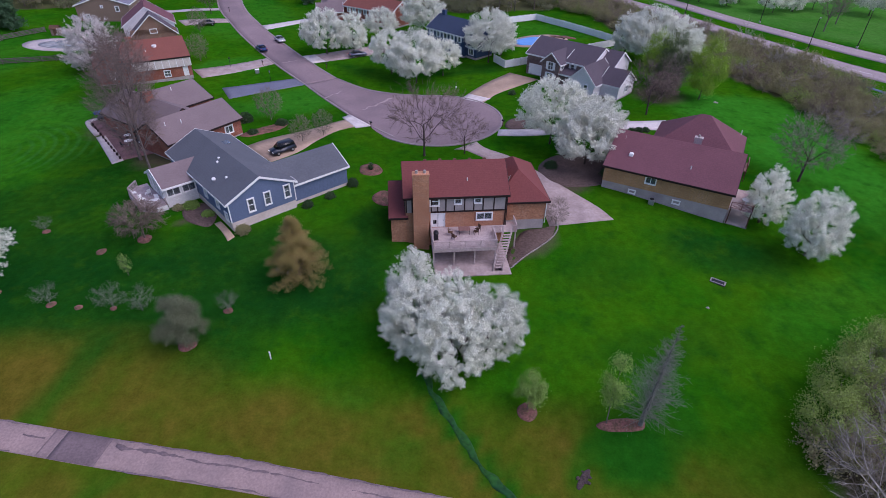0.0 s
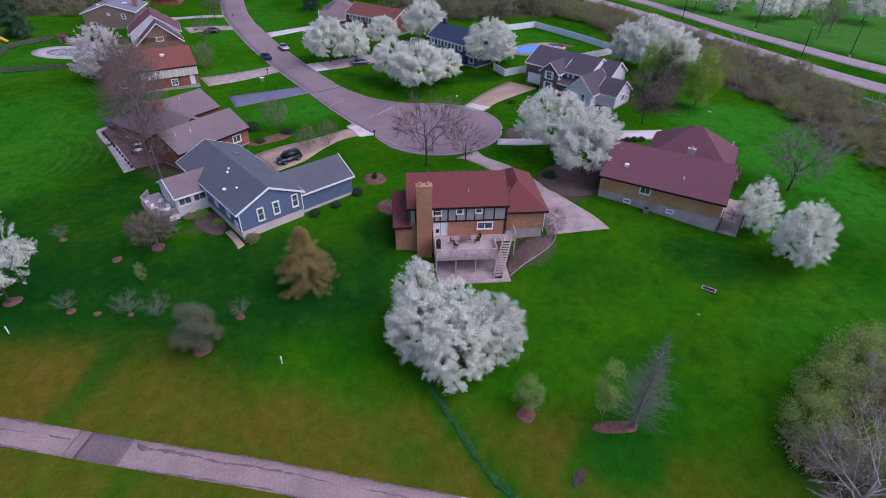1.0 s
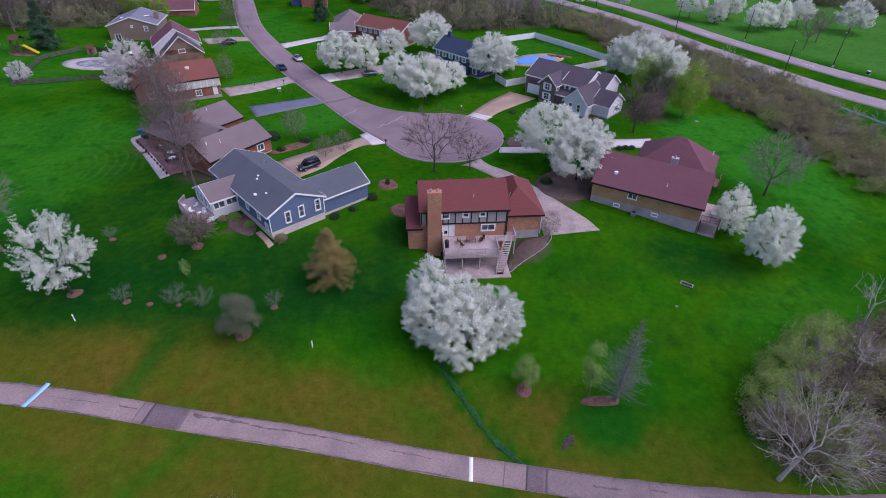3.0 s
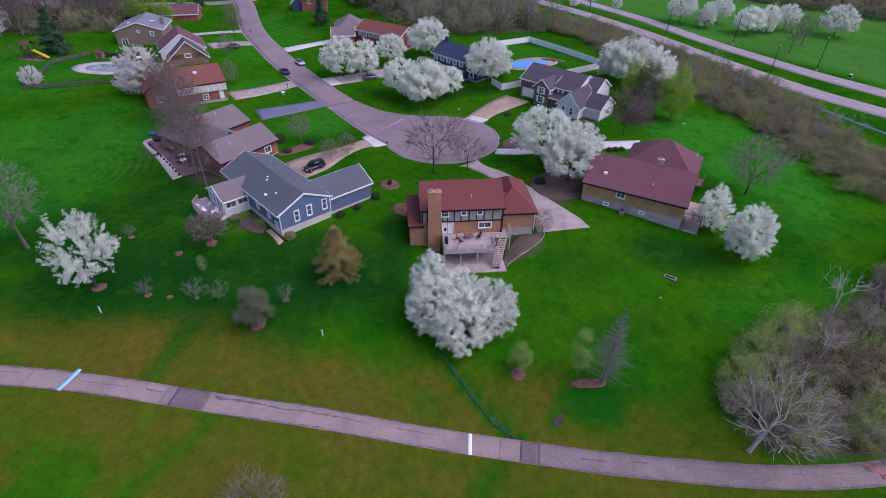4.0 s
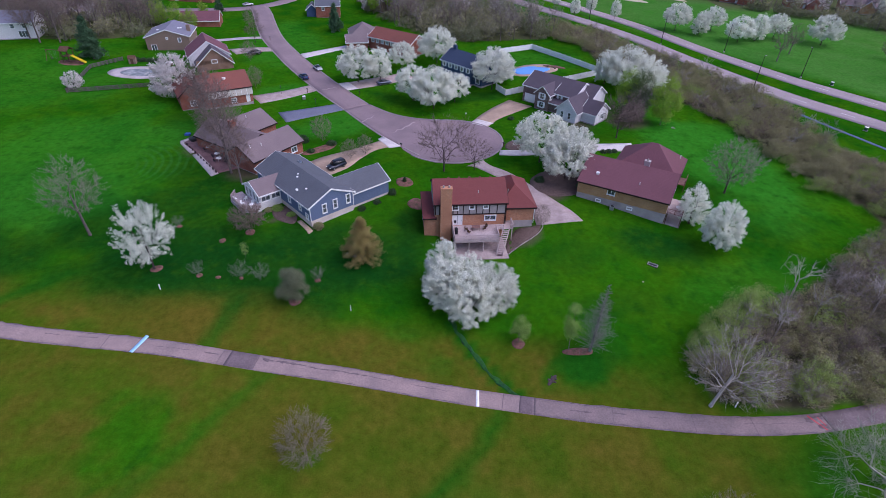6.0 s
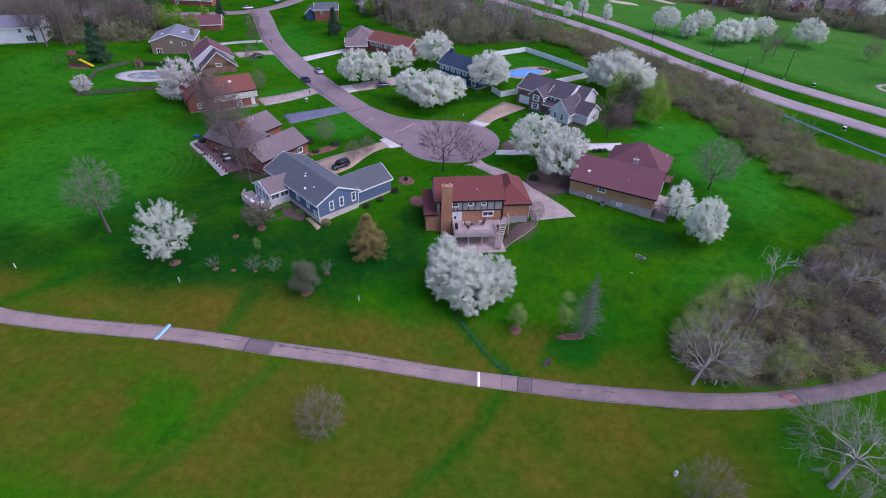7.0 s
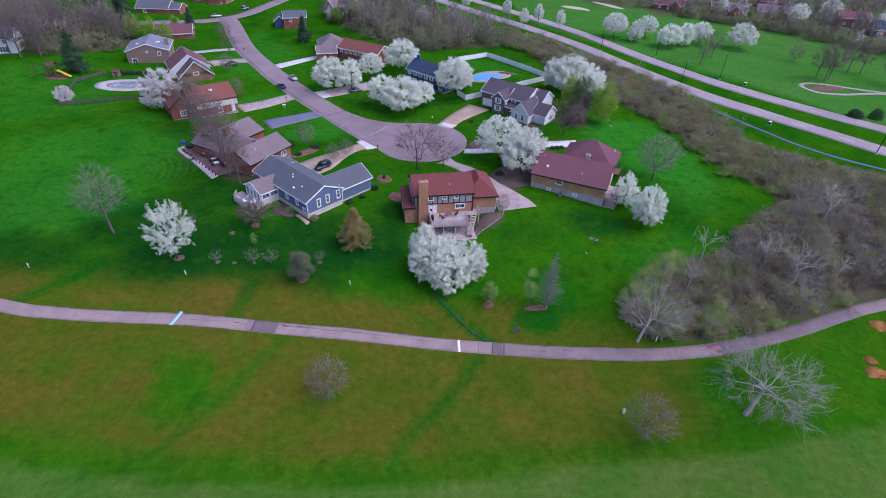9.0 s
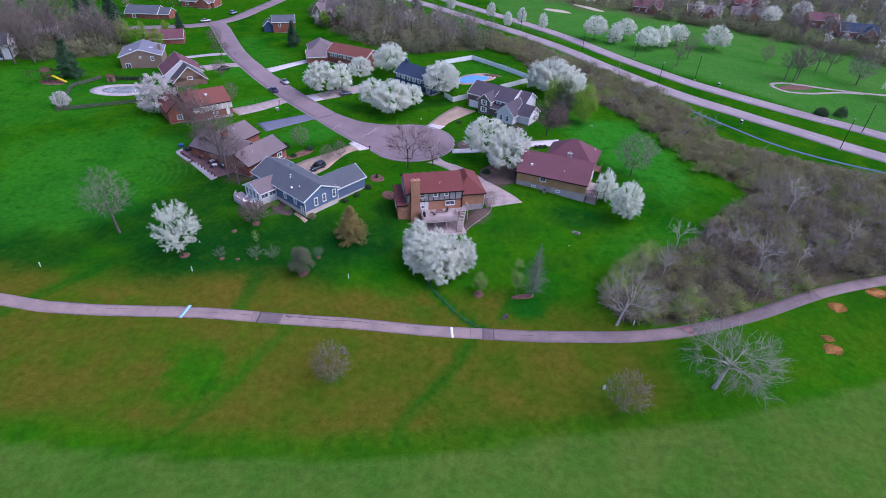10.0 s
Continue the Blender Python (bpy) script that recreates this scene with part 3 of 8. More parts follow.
for poly in FAR_LITTER:
    under[:] = False
    for (x0, y0), (x1, y1) in zip(poly, poly[1:] + poly[:1]):
        under ^= ((y0 > GYF) != (y1 > GYF)) & (GXF < (x1 - x0) * (GYF - y0) / (y1 - y0 + 1e-9) + x0)
    bare_ = np.maximum(bare_, 0.7 * under)
ground_layer("bare", bare_)


# ---- roads, paths and drives ----
def loft(name, left, right, material, lift=0.06, step=1.2, cross=4, parent=None, skirt=0.2):
    """A paved strip between two edges that lies on the ground."""
    n = max(8, int(max(np.linalg.norm(np.diff(np.array(e, float), axis=0), axis=1).sum() for e in (left, right)) / step))

    def even(e):
        c = smooth_line(e, 0.5)
        s = np.concatenate([[0], np.cumsum(np.linalg.norm(np.diff(c, axis=0), axis=1))])
        u = np.linspace(0, s[-1], n)
        return np.stack([np.interp(u, s, c[:, 0]), np.interp(u, s, c[:, 1])], -1)

    a, b = even(left), even(right)
    w = np.linspace(0, 1, cross + 1)[None, :, None]
    p = a[:, None] * (1 - w) + b[:, None] * w
    z = lie(p[..., 0], p[..., 1]) + lift
    p = np.concatenate([p, z[..., None]], -1)
    low0, low1 = p[:, :1].copy(), p[:, -1:].copy()
    low0[..., 2] -= skirt
    low1[..., 2] -= skirt
    p = np.concatenate([low0, p, low1], 1)
    ends = np.stack([p[0], p[-1]])
    ends[..., 2] = np.minimum(ends[..., 2], lie(ends[..., 0], ends[..., 1]) + lift) - skirt
    p = np.concatenate([ends[:1], p, ends[1:]], 0)
    i = np.arange(p.shape[0] * p.shape[1]).reshape(p.shape[:2])
    q = np.stack([i[:-1, :-1], i[1:, :-1], i[1:, 1:], i[:-1, 1:]], -1).reshape(-1, 4)
    return soup(name, p.reshape(-1, 3), q, material, parent)


def sides(line, width, step=1.5):
    c = smooth_line(line, step)
    d = np.gradient(c, axis=0)
    d /= np.linalg.norm(d, axis=1)[:, None]
    nrm = np.stack([-d[:, 1], d[:, 0]], -1)
    return c + nrm * width / 2, c - nrm * width / 2


def ribbon(name, line, width, material, lift=0.06, parent=None, step=1.5, cross=4):
    a, b = sides(line, width, step)
    return loft(name, a[:: max(1, len(a) // 60)], b[:: max(1, len(b) // 60)], material, lift, step, cross, parent) if len(a) > 120 else loft(name, a, b, material, lift, step, cross, parent)


cart_path = tagged(ribbon("cart_path", CART, 2.75, M["path"], 0.07), "worn pinkish-grey asphalt cart path across the lawn", "path", kind="structure")


def on_cart(s0, s1, width, name, material, lift, shift=0.0):
    a, b = sides(CART, width)

    def cut(e):
        c = (a + b) / 2
        return np.array([[np.interp(x, c[:, 0], e[:, 0]), np.interp(x, c[:, 0], e[:, 1])] for x in np.linspace(s0, s1, max(3, int((s1 - s0) / 0.8)))]) + [0, shift]

    return loft(name, cut(a), cut(b), material, lift, 0.4, 3, cart_path, 0.02)


on_cart(-32.9, -28.7, 2.74, "dark_patch", M["path_dark"], 0.078)
crack = random.Random(12)


def ragged(x0, x1, mid, wide, name="crack_seam", step=0.35, least=0.1):
    """A seam with uneven edges that wanders along the path."""
    a, b = sides(CART, 2.0)
    c = (a + b) / 2
    left, right, drift = [], [], 0.0
    for x in np.arange(x0, x1, step):
        y = float(np.interp(x, c[:, 0], c[:, 1])) + mid
        drift = 0.8 * drift + crack.uniform(-0.06, 0.06)
        w = max(0.012, wide * crack.uniform(least, 1.0))
        left.append((x, y + drift + w))
        right.append((x, y + drift - w * crack.uniform(0.3, 1.0)))
    loft(name, left, right, M["path_dark"], 0.0765, 0.2, 1, cart_path, 0.015)


ragged(-36.4, -34.0, 0.35, 0.14, "dark_patch", least=0.4)
on_cart(-34.0, -32.9, 2.7, "dark_patch", M["path_mid"], 0.0775)
for x0, x1, mid, wide in ((-28.0, -21.5, 0.75, 0.30), (-21.5, -14.0, 0.55, 0.16), (-14.0, -9.5, 0.5, 0.12), (-7.0, -2.0, 0.45, 0.10), (-60.0, -52.0, 0.45, 0.10), (-44.5, -38.5, 0.2, 0.08), (14.0, 17.0, 0.2, 0.22), (19.5, 21.5, 0.5, 0.16), (24.0, 33.0, 0.4, 0.07), (36.0, 44.0, 0.3, 0.06)):
    ragged(x0, x1, mid, wide)
for x0, x1, w in ((-70.0, -36.0, 0.16), (-27.0, 1.0, 0.14), (9.5, 49.0, 0.16)):
    for side in (1.3, -1.32):
        ragged(x0, x1, side, w, "worn_edge", 0.5)
on_cart(7.5, 9.4, 2.7, "dark_patch", M["path_dark"], 0.0765)
on_cart(9.4, 46.6, 2.755, "resurfaced_stretch", M["path_mid"], 0.0755)
on_cart(46.6, 78.0, 2.76, "dark_patch", M["path_dirty"], 0.077)
on_cart(78.0, 118.0, 2.76, "resurfaced_stretch", M["path_mid"], 0.077)
ragged(44.0, 46.8, 0.5, 0.5, "dark_patch", least=0.6)
ragged(45.2, 46.9, -0.7, 0.5, "dark_patch", least=0.6)
for x in (-51, 19.4, 29.5, 37, 5.3):
    on_cart(x, x + 0.08, 2.7, "joint_line", M["path_dark"], 0.079)


def stripe(name, x, y, rz, w, length, material):
    ux, uy = -math.sin(math.radians(rz)), math.cos(math.radians(rz))
    ends = [(x + ux * k * length / 2, y + uy * k * length / 2) for k in (-1, 0, 1)]
    return loft(name, [(q[0] - uy * w / 2, q[1] + ux * w / 2) for q in ends], [(q[0] + uy * w / 2, q[1] - ux * w / 2) for q in ends], material, 0.09, 0.2, 2, cart_path, 0.02)


stripe("white_stripe", 2.0, 22.05, -3, 0.45, 2.7, M["white"])
stripe("blue_stripe", -46.0, 29.45, -17, 0.6, 3.3, M["blue_paint"])
stripe("red_stripe", 45.3, 18.3, 35, 0.16, 2.6, M["red_paint"])
stripe("red_stripe", 46.0, 18.5, 20, 0.12, 1.4, M["red_paint"])

STREET = [(-87.5, 234.5), (-81.7, 221.6), (-67.7, 183.6), (-55.9, 161), (-46.8, 146.3), (-36.3, 131.0), (-27, 118.6)]
street = tagged(ribbon("street", STREET, 7.6, M["street"], 0.07), "pinkish-grey asphalt street of the cul-de-sac", "road", kind="structure")
BULB, BULB_R = (-1.1, 98.4), 13.0
rad_, ang_ = np.linspace(0, 1, 10)[1:] * BULB_R, np.linspace(0, 2 * np.pi, 73)[:-1]
bx, by = BULB[0] + rad_[:, None] * np.cos(ang_), BULB[1] + rad_[:, None] * np.sin(ang_)
bz = lie(bx, by) + 0.075
bp = np.concatenate([[[*BULB, float(lie(*BULB)) + 0.075]], np.stack([bx, by, bz], -1).reshape(-1, 3)])
bf = np.array([(0, 1 + k, 1 + (k + 1) % 72) for k in range(72)] + [t for r in range(8) for k in range(72) for t in ((1 + r * 72 + k, 1 + (r + 1) * 72 + k, 1 + (r + 1) * 72 + (k + 1) % 72), (1 + r * 72 + k, 1 + (r + 1) * 72 + (k + 1) % 72, 1 + r * 72 + (k + 1) % 72))])
soup("turning_circle", bp, bf, M["street"], street)
arc = [(BULB[0] + (BULB_R + 0.1) * math.cos(a), BULB[1] + (BULB_R + 0.1) * math.sin(a)) for a in np.radians(np.linspace(226, 462, 50))]
ribbon("kerb", arc, 0.4, M["kerb"], 0.14, street)
# the mouth where the street opens into the circle
near_side, far_side = sides(STREET, 7.6)
MOUTH_FAR = [tuple(near_side[-1]), (-16.4, 114.2), (-9.6, 111.7), (-3.6, 111.3)]
MOUTH_NEAR = [tuple(far_side[-1]), (-24.0, 107.9), (-17.6, 98.9), (-12.9, 93.4), (-8.4, 88.7)]
loft("street_mouth", MOUTH_NEAR, MOUTH_FAR, M["street"], 0.068, parent=street, cross=10)
for e in (near_side, far_side):
    ribbon("kerb", e[::3], 0.4, M["kerb"], 0.14, street)
ribbon("kerb", MOUTH_FAR, 0.4, M["kerb"], 0.14, street)
ribbon("kerb", [tuple(far_side[-1]), (-24.2, 107.8), (-17.8, 98.9)], 0.4, M["kerb"], 0.14, street)
ribbon("kerb", [(-12.4, 92.9), (-10.4, 90.8), (-8.3, 88.7)], 0.4, M["kerb"], 0.14, street)
# pale, uneven joints across the street
wander = random.Random(31)
for (x0, y0), (x1, y1), wide in [((-24.0, 108.0), (-21.2, 113.0), 0.32), ((-15.8, 101.3), (-10.2, 109.3), 0.4), ((-12.6, 106.6), (-9.6, 107.2), 0.16), ((3.0, 94.0), (7.6, 99.0), 0.2), ((-38.4, 130.6), (-34.8, 133.0), 0.25)]:
    mid_ = [(x0 + (x1 - x0) * t + wander.uniform(-0.35, 0.35), y0 + (y1 - y0) * t + wander.uniform(-0.35, 0.35)) for t in np.linspace(0, 1, 9)]
    w_ = [wide * wander.uniform(0.2, 0.7) for _ in mid_]
    loft("pale_joint", [(q[0] - w, q[1] + w * 0.4) for q, w in zip(mid_, w_)], [(q[0] + w, q[1] - w * 0.4) for q, w in zip(mid_, w_)], M["path_pale"], 0.084, 0.3, 1, street, 0.015)
ribbon("street_far", [(-175, 200), (-145, 206), (-115, 216), (-92, 226), (-80, 240), (-73, 262), (-62, 300), (-50, 340)], 7.2, M["street"], 0.068)
tagged(bpy.data.objects["street_far"], "pinkish-grey asphalt cross street", "road", kind="structure")


def drive(label, left, right, material, apron=None):
    ob = tagged(loft("driveway", left, right, M[material], 0.05), label, "driveway", kind="structure")
    if apron:
        loft("apron", apron[0], apron[1], M["white_concrete"], 0.09, parent=ob)
    return ob


drive("pinkish concrete driveway widening beside a brick garage", [(2.5, 84.0), (4.5, 83.6), (9, 79), (13.4, 75.2), (14.9, 71), (15.0, 64), (15.2, 60.9)], [(6.5, 87.2), (8.0, 84.5), (12, 81), (17.4, 73.6), (20.5, 69.2), (23, 65.6), (24.4, 62.3)], "drive_pink")
drive("tan driveway with a pale concrete apron", [(-14.6, 98.2), (-18.1, 96.5), (-23, 92), (-30, 86.8), (-33, 83.5)], [(-13.4, 94.3), (-18.4, 91.2), (-21.5, 86.5), (-23.8, 81.5), (-27.3, 77.6)], "drive_tan", ([(-17.6, 99.0), (-18.9, 97.4)], [(-12.9, 93.6), (-15.6, 92.4)]))
drive("tan concrete driveway curving to a garage", [(4.6, 110.0), (7.2, 114.8), (11.2, 120.6), (16.4, 126.6)], [(9.0, 107.2), (12.0, 112.2), (16.2, 116.4), (22.4, 121.2)], "drive_tan", ([(4.3, 109.8), (6.3, 112.5)], [(8.2, 107.2), (10.6, 109.5)]))
drive("blue-grey asphalt driveway", [(-31.6, 121.0), (-40, 116.4), (-47.2, 112.8)], [(-28.9, 117.0), (-37, 111.2), (-43.5, 106.2)], "drive_blue")
drive("pale concrete driveway", [(-42.4, 134.4), (-50, 128.6), (-57.5, 123.8)], [(-39.7, 130.2), (-47, 123.6), (-53.6, 118.8)], "drive_pink")
drive("pale concrete driveway", [(-61.5, 168), (-68, 166), (-76, 162)], [(-59.5, 164), (-66, 161.5), (-72, 157)], "drive_pink")
drive("pale concrete driveway", [(-68.5, 181), (-76, 178), (-88, 172)], [(-67, 178), (-75, 175), (-86.5, 169)], "concrete")
drive("white concrete driveway beside a garden bed", [(10.9, 92.8), (16, 93.0), (24, 94.2), (34, 96.8), (44, 98.2)], [(10.4, 90.0), (16, 89.9), (24, 91.0), (34, 93.2), (43.5, 93.6)], "white_concrete")
drive("pinkish concrete driveway", [(-34.7, 135.6), (-25, 141.6), (-15, 147.5)], [(-31.2, 130.9), (-22, 135.8), (-11.5, 142)], "drive_pink", ([(-35, 135.8), (-32, 137.4)], [(-31.4, 130.7), (-28.4, 132.5)]))
drive("white concrete driveway", [(-52.2, 162.6), (-45, 169.5), (-37.7, 176)], [(-49.6, 158.6), (-43, 165.5), (-36, 172.5)], "white_concrete")

NEAR = [(-8, 330), (18, 290), (40, 253), (60, 222), (76, 194), (89, 161), (102.4, 138), (116, 122), (127.6, 107), (138, 94), (145, 86), (166, 60), (195, 22), (240, -40)]
FAR = [(8, 342), (34, 300), (56, 262), (72, 236), (85, 212), (97.5, 180), (110.6, 154.5), (125.2, 137.3), (139, 123), (151, 110), (159, 100), (180, 74), (208, 37), (252, -22)]
for line, width, lab in ((NEAR, 7.6, "two-lane grey carriageway nearer the houses"), (FAR, 7.2, "two-lane grey carriageway beyond the median")):
    hw = tagged(ribbon("highway", line, width, M["highway"], 0.09, step=2.0), lab, "road", kind="structure")
    c = smooth_line(line, 1.0)
    for k in range(14, len(c) - 10, 13):
        if 40 < c[k][0] < 215:
            ribbon("lane_dash", [c[k], c[k + 2], c[k + 4]], 0.2, M["lane_paint"], 0.1, hw, 1.0, 1)
    for s in (1, -1):
        a, b = sides(line, width + 0.3, 3.0)
        ribbon("kerb", (a if s > 0 else b)[::3], 0.16, M["kerb"], 0.12, hw, 2.0, 1)
tagged(ribbon("blue_trail", [(97, 130), (101.5, 121), (106.5, 109.6), (111.7, 99), (119, 90), (128.6, 82), (142, 72), (165, 52)], 1.3, M["trail_blue"], 0.05), "narrow blue-surfaced trail beside the highway", "path", kind="structure")
tagged(ribbon("loop_path", [(230, 131), (190.3, 138.4), (172, 144.5), (158, 151.2), (150, 151.2), (148.0, 147.5), (151, 142.4), (160, 140.6), (172, 141.5), (182, 140.0)], 1.6, M["drive_pink"], 0.05), "pale path that loops round a bed", "path", kind="structure")


# ---- houses ----
def wall_panel(p0, p1, z0, z1, thick, holes=(), peak=None, trim_low=0.0):
    """A wall from p0 to p1, its outside to the right of that way, with openings (s0, s1, z0, z1) cut through; peak: (s, z) of a gable."""
    p0, p1 = Vector((*p0, 0)), Vector((*p1, 0))
    d = p1 - p0
    L = d.length
    d.normalize()
    inn = Vector((-d.y, d.x, 0)) * thick
    ss = sorted({0.0, L, *[round(v, 3) for h in holes for v in h[:2]]})
    zz = sorted({z0, z1, *[round(v, 3) for h in holes for v in h[2:4]]})
    bm = bmesh.new()
    vs = {}

    def v(i, j, k):
        if (i, j, k) not in vs:
            vs[i, j, k] = bm.verts.new(p0 + d * ss[i] + Vector((0, 0, zz[j])) + inn * k)
        return vs[i, j, k]

    def solid(i, j):
        if not (0 <= i < len(ss) - 1 and 0 <= j < len(zz) - 1):
            return False
        cs, cz = (ss[i] + ss[i + 1]) / 2, (zz[j] + zz[j + 1]) / 2
        return not any(h[0] < cs < h[1] and h[2] < cz < h[3] for h in holes)

    for i in range(len(ss) - 1):
        for j in range(len(zz) - 1):
            if not solid(i, j):
                continue
            for k in (0, 1):
                bm.faces.new([v(i, j, k), v(i + 1, j, k), v(i + 1, j + 1, k), v(i, j + 1, k)])
            for (di, dj, a, b) in ((-1, 0, (i, j), (i, j + 1)), (1, 0, (i + 1, j), (i + 1, j + 1)), (0, -1, (i, j), (i + 1, j)), (0, 1, (i, j + 1), (i + 1, j + 1))):
                if not solid(i + di, j + dj):
                    bm.faces.new([v(*a, 0), v(*b, 0), v(*b, 1), v(*a, 1)])
    if peak:
        tri = [(0, z1), (L, z1), (peak[0], peak[1])]
        a = [bm.verts.new(p0 + d * s + Vector((0, 0, z))) for s, z in tri]
        b = [bm.verts.new(p0 + d * s + Vector((0, 0, z)) + inn) for s, z in tri]
        bm.faces.new(a)
        bm.faces.new(b[::-1])
        for i in range(3):
            bm.faces.new([a[i], a[(i + 1) % 3], b[(i + 1) % 3], b[i]])
    return bm


def bars(rects, y0, y1):
    bm = bmesh.new()
    for x0, x1, z0, z1 in rects:
        box(bm, x0, x1, y0, y1, z0, z1)
    return bm


def window(parent, m, w, h, cols=1, rows=2, style="white", name="window", shutters=None, deep=0.16):
    """A framed window at m: x along the wall, y inwards, z up from its sill; its panes sit in the opening."""
    f = 0.09
    win = part(name, bars([(-w / 2 - 0.12, w / 2 + 0.12, -0.15, 0.03), (-w / 2 - 0.12, w / 2 + 0.12, h - 0.03, h + 0.13), (-w / 2 - 0.12, -w / 2 + 0.05, 0.03, h - 0.03), (w / 2 - 0.05, w / 2 + 0.12, 0.03, h - 0.03)], -0.13, 0.1), M[style], parent)
    win.matrix_local = m
    cw, rh = w / cols, h / rows
    for i in range(1, cols):
        part("stile", boxm(-w / 2 + cw * i - f / 2, -w / 2 + cw * i + f / 2, 0.02, 0.07, 0, h), M[style], win)
    for j in range(1, rows):
        part("sash_rail", boxm(-w / 2, w / 2, 0.025, 0.065, rh * j - f / 2, rh * j + f / 2), M[style], win)
    for i in range(cols):
        part("pane", boxm(-w / 2 + cw * i + 0.02, -w / 2 + cw * (i + 1) - 0.02, 0.04, 0.05, 0.02, h - 0.02), M["glass"], win)
    part("blind", boxm(-w / 2 + 0.03, w / 2 - 0.03, 0.1, 0.115, h * 0.84, h - 0.02), M["blind"], win, "pale window blind")
    if shutters:
        for s in (-1, 1):
            part("shutter", boxm(s * (w / 2 + 0.29) - 0.18, s * (w / 2 + 0.29) + 0.18, -0.05, -0.005, -0.05, h + 0.05), M[shutters], win)
    return win


def slab_door(parent, m, w, h, style="white", name="door", glassy=False, panels=0):
    """A door in its frame; garage doors have panels in rows."""
    d = part(name, bars([(-w / 2 - 0.08, -w / 2, 0, h + 0.08), (w / 2, w / 2 + 0.08, 0, h + 0.08), (-w / 2, w / 2, h, h + 0.08)], -0.05, 0.1), M["white"], parent)
    d.matrix_local = m
    if glassy:
        for r in [(-w / 2, -w / 2 + 0.1, 0, h), (-0.06, 0.06, 0, h), (w / 2 - 0.1, w / 2, 0, h), (-w / 2 + 0.1, w / 2 - 0.1, 0, 0.12), (-w / 2 + 0.1, w / 2 - 0.1, h - 0.1, h)]:
            part("sash_rail", boxm(r[0], r[1], 0.02, 0.07, r[2], r[3]), M["white"], d)
        for s in (-1, 1):
            part("pane", boxm(min(s * 0.06, s * (w / 2 - 0.1)), max(s * 0.06, s * (w / 2 - 0.1)), 0.04, 0.05, 0.12, h - 0.1), M["glass"], d)
    else:
        part("leaf", boxm(-w / 2, w / 2, 0.03, 0.08, 0, h), M[style], d)
        for k in range(panels):
            part("panel", boxm(-w / 2 + 0.06, w / 2 - 0.06, 0.012, 0.03, h * k / panels + 0.03, h * (k + 1) / panels - 0.03), M[style], d)
        if not panels:
            part("door_handle", boxm(w / 2 - 0.16, w / 2 - 0.08, -0.03, 0.03, 0.95, 1.05), M["galv"], d)
    return d


def roof_of(x0, x1, y0, y1, ze, zr, kind, over=0.45, gable_over=0.3):
    """Top faces of a gable roof ('gx', 'gy' by its ridge's way), hip roof or lean-to ('sx-', high side at x1)."""
    if kind in ("gx", "gy"):
        if kind == "gy":
            v, f = roof_of(y0, y1, x0, x1, ze, zr, "gx", over, gable_over)
            return [(b, a, c) for a, b, c in v], [t[::-1] for t in f]
        ym, sl = (y0 + y1) / 2, (zr - ze) / ((y1 - y0) / 2)
        a, b, lo = x0 - gable_over, x1 + gable_over, ze - sl * over
        return [(a, y0 - over, lo), (b, y0 - over, lo), (b, ym, zr), (a, ym, zr), (a, y1 + over, lo), (b, y1 + over, lo)], [(0, 1, 2, 3), (3, 2, 5, 4)]
    if kind == "hip":
        w, l = (x1 - x0) / 2, (y1 - y0) / 2
        sl = (zr - ze) / min(w, l)
        a, b, c, d, lo = x0 - over, x1 + over, y0 - over, y1 + over, ze - sl * over
        xm, ym = (x0 + x1) / 2, (y0 + y1) / 2
        if w >= l:
            r0, r1 = (x0 + l, ym, zr), (x1 - l, ym, zr)
            return [(a, c, lo), (b, c, lo), (b, d, lo), (a, d, lo), r0, r1], [(0, 1, 5, 4), (1, 2, 5), (2, 3, 4, 5), (3, 0, 4)]
        r0, r1 = (xm, y0 + w, zr), (xm, y1 - w, zr)
        return [(a, c, lo), (b, c, lo), (b, d, lo), (a, d, lo), r0, r1], [(0, 1, 4), (1, 2, 5, 4), (2, 3, 5), (3, 0, 4, 5)]
    if kind == "sx-":
        sl = (zr - ze) / (x1 - x0)
        return [(x0 - over, y0 - gable_over, ze - sl * over), (x1, y0 - gable_over, zr), (x1, y1 + gable_over, zr), (x0 - over, y1 + gable_over, ze - sl * over)], [(0, 1, 2, 3)]
    if kind == "sy-":
        sl = (zr - ze) / (y1 - y0)
        return [(x0 - gable_over, y0 - over, ze - sl * over), (x1 + gable_over, y0 - over, ze - sl * over), (x1 + gable_over, y1, zr), (x0 - gable_over, y1, zr)], [(0, 1, 2, 3)]


SIDE = {"s": 0.0, "e": 90.0, "n": 180.0, "w": -90.0}


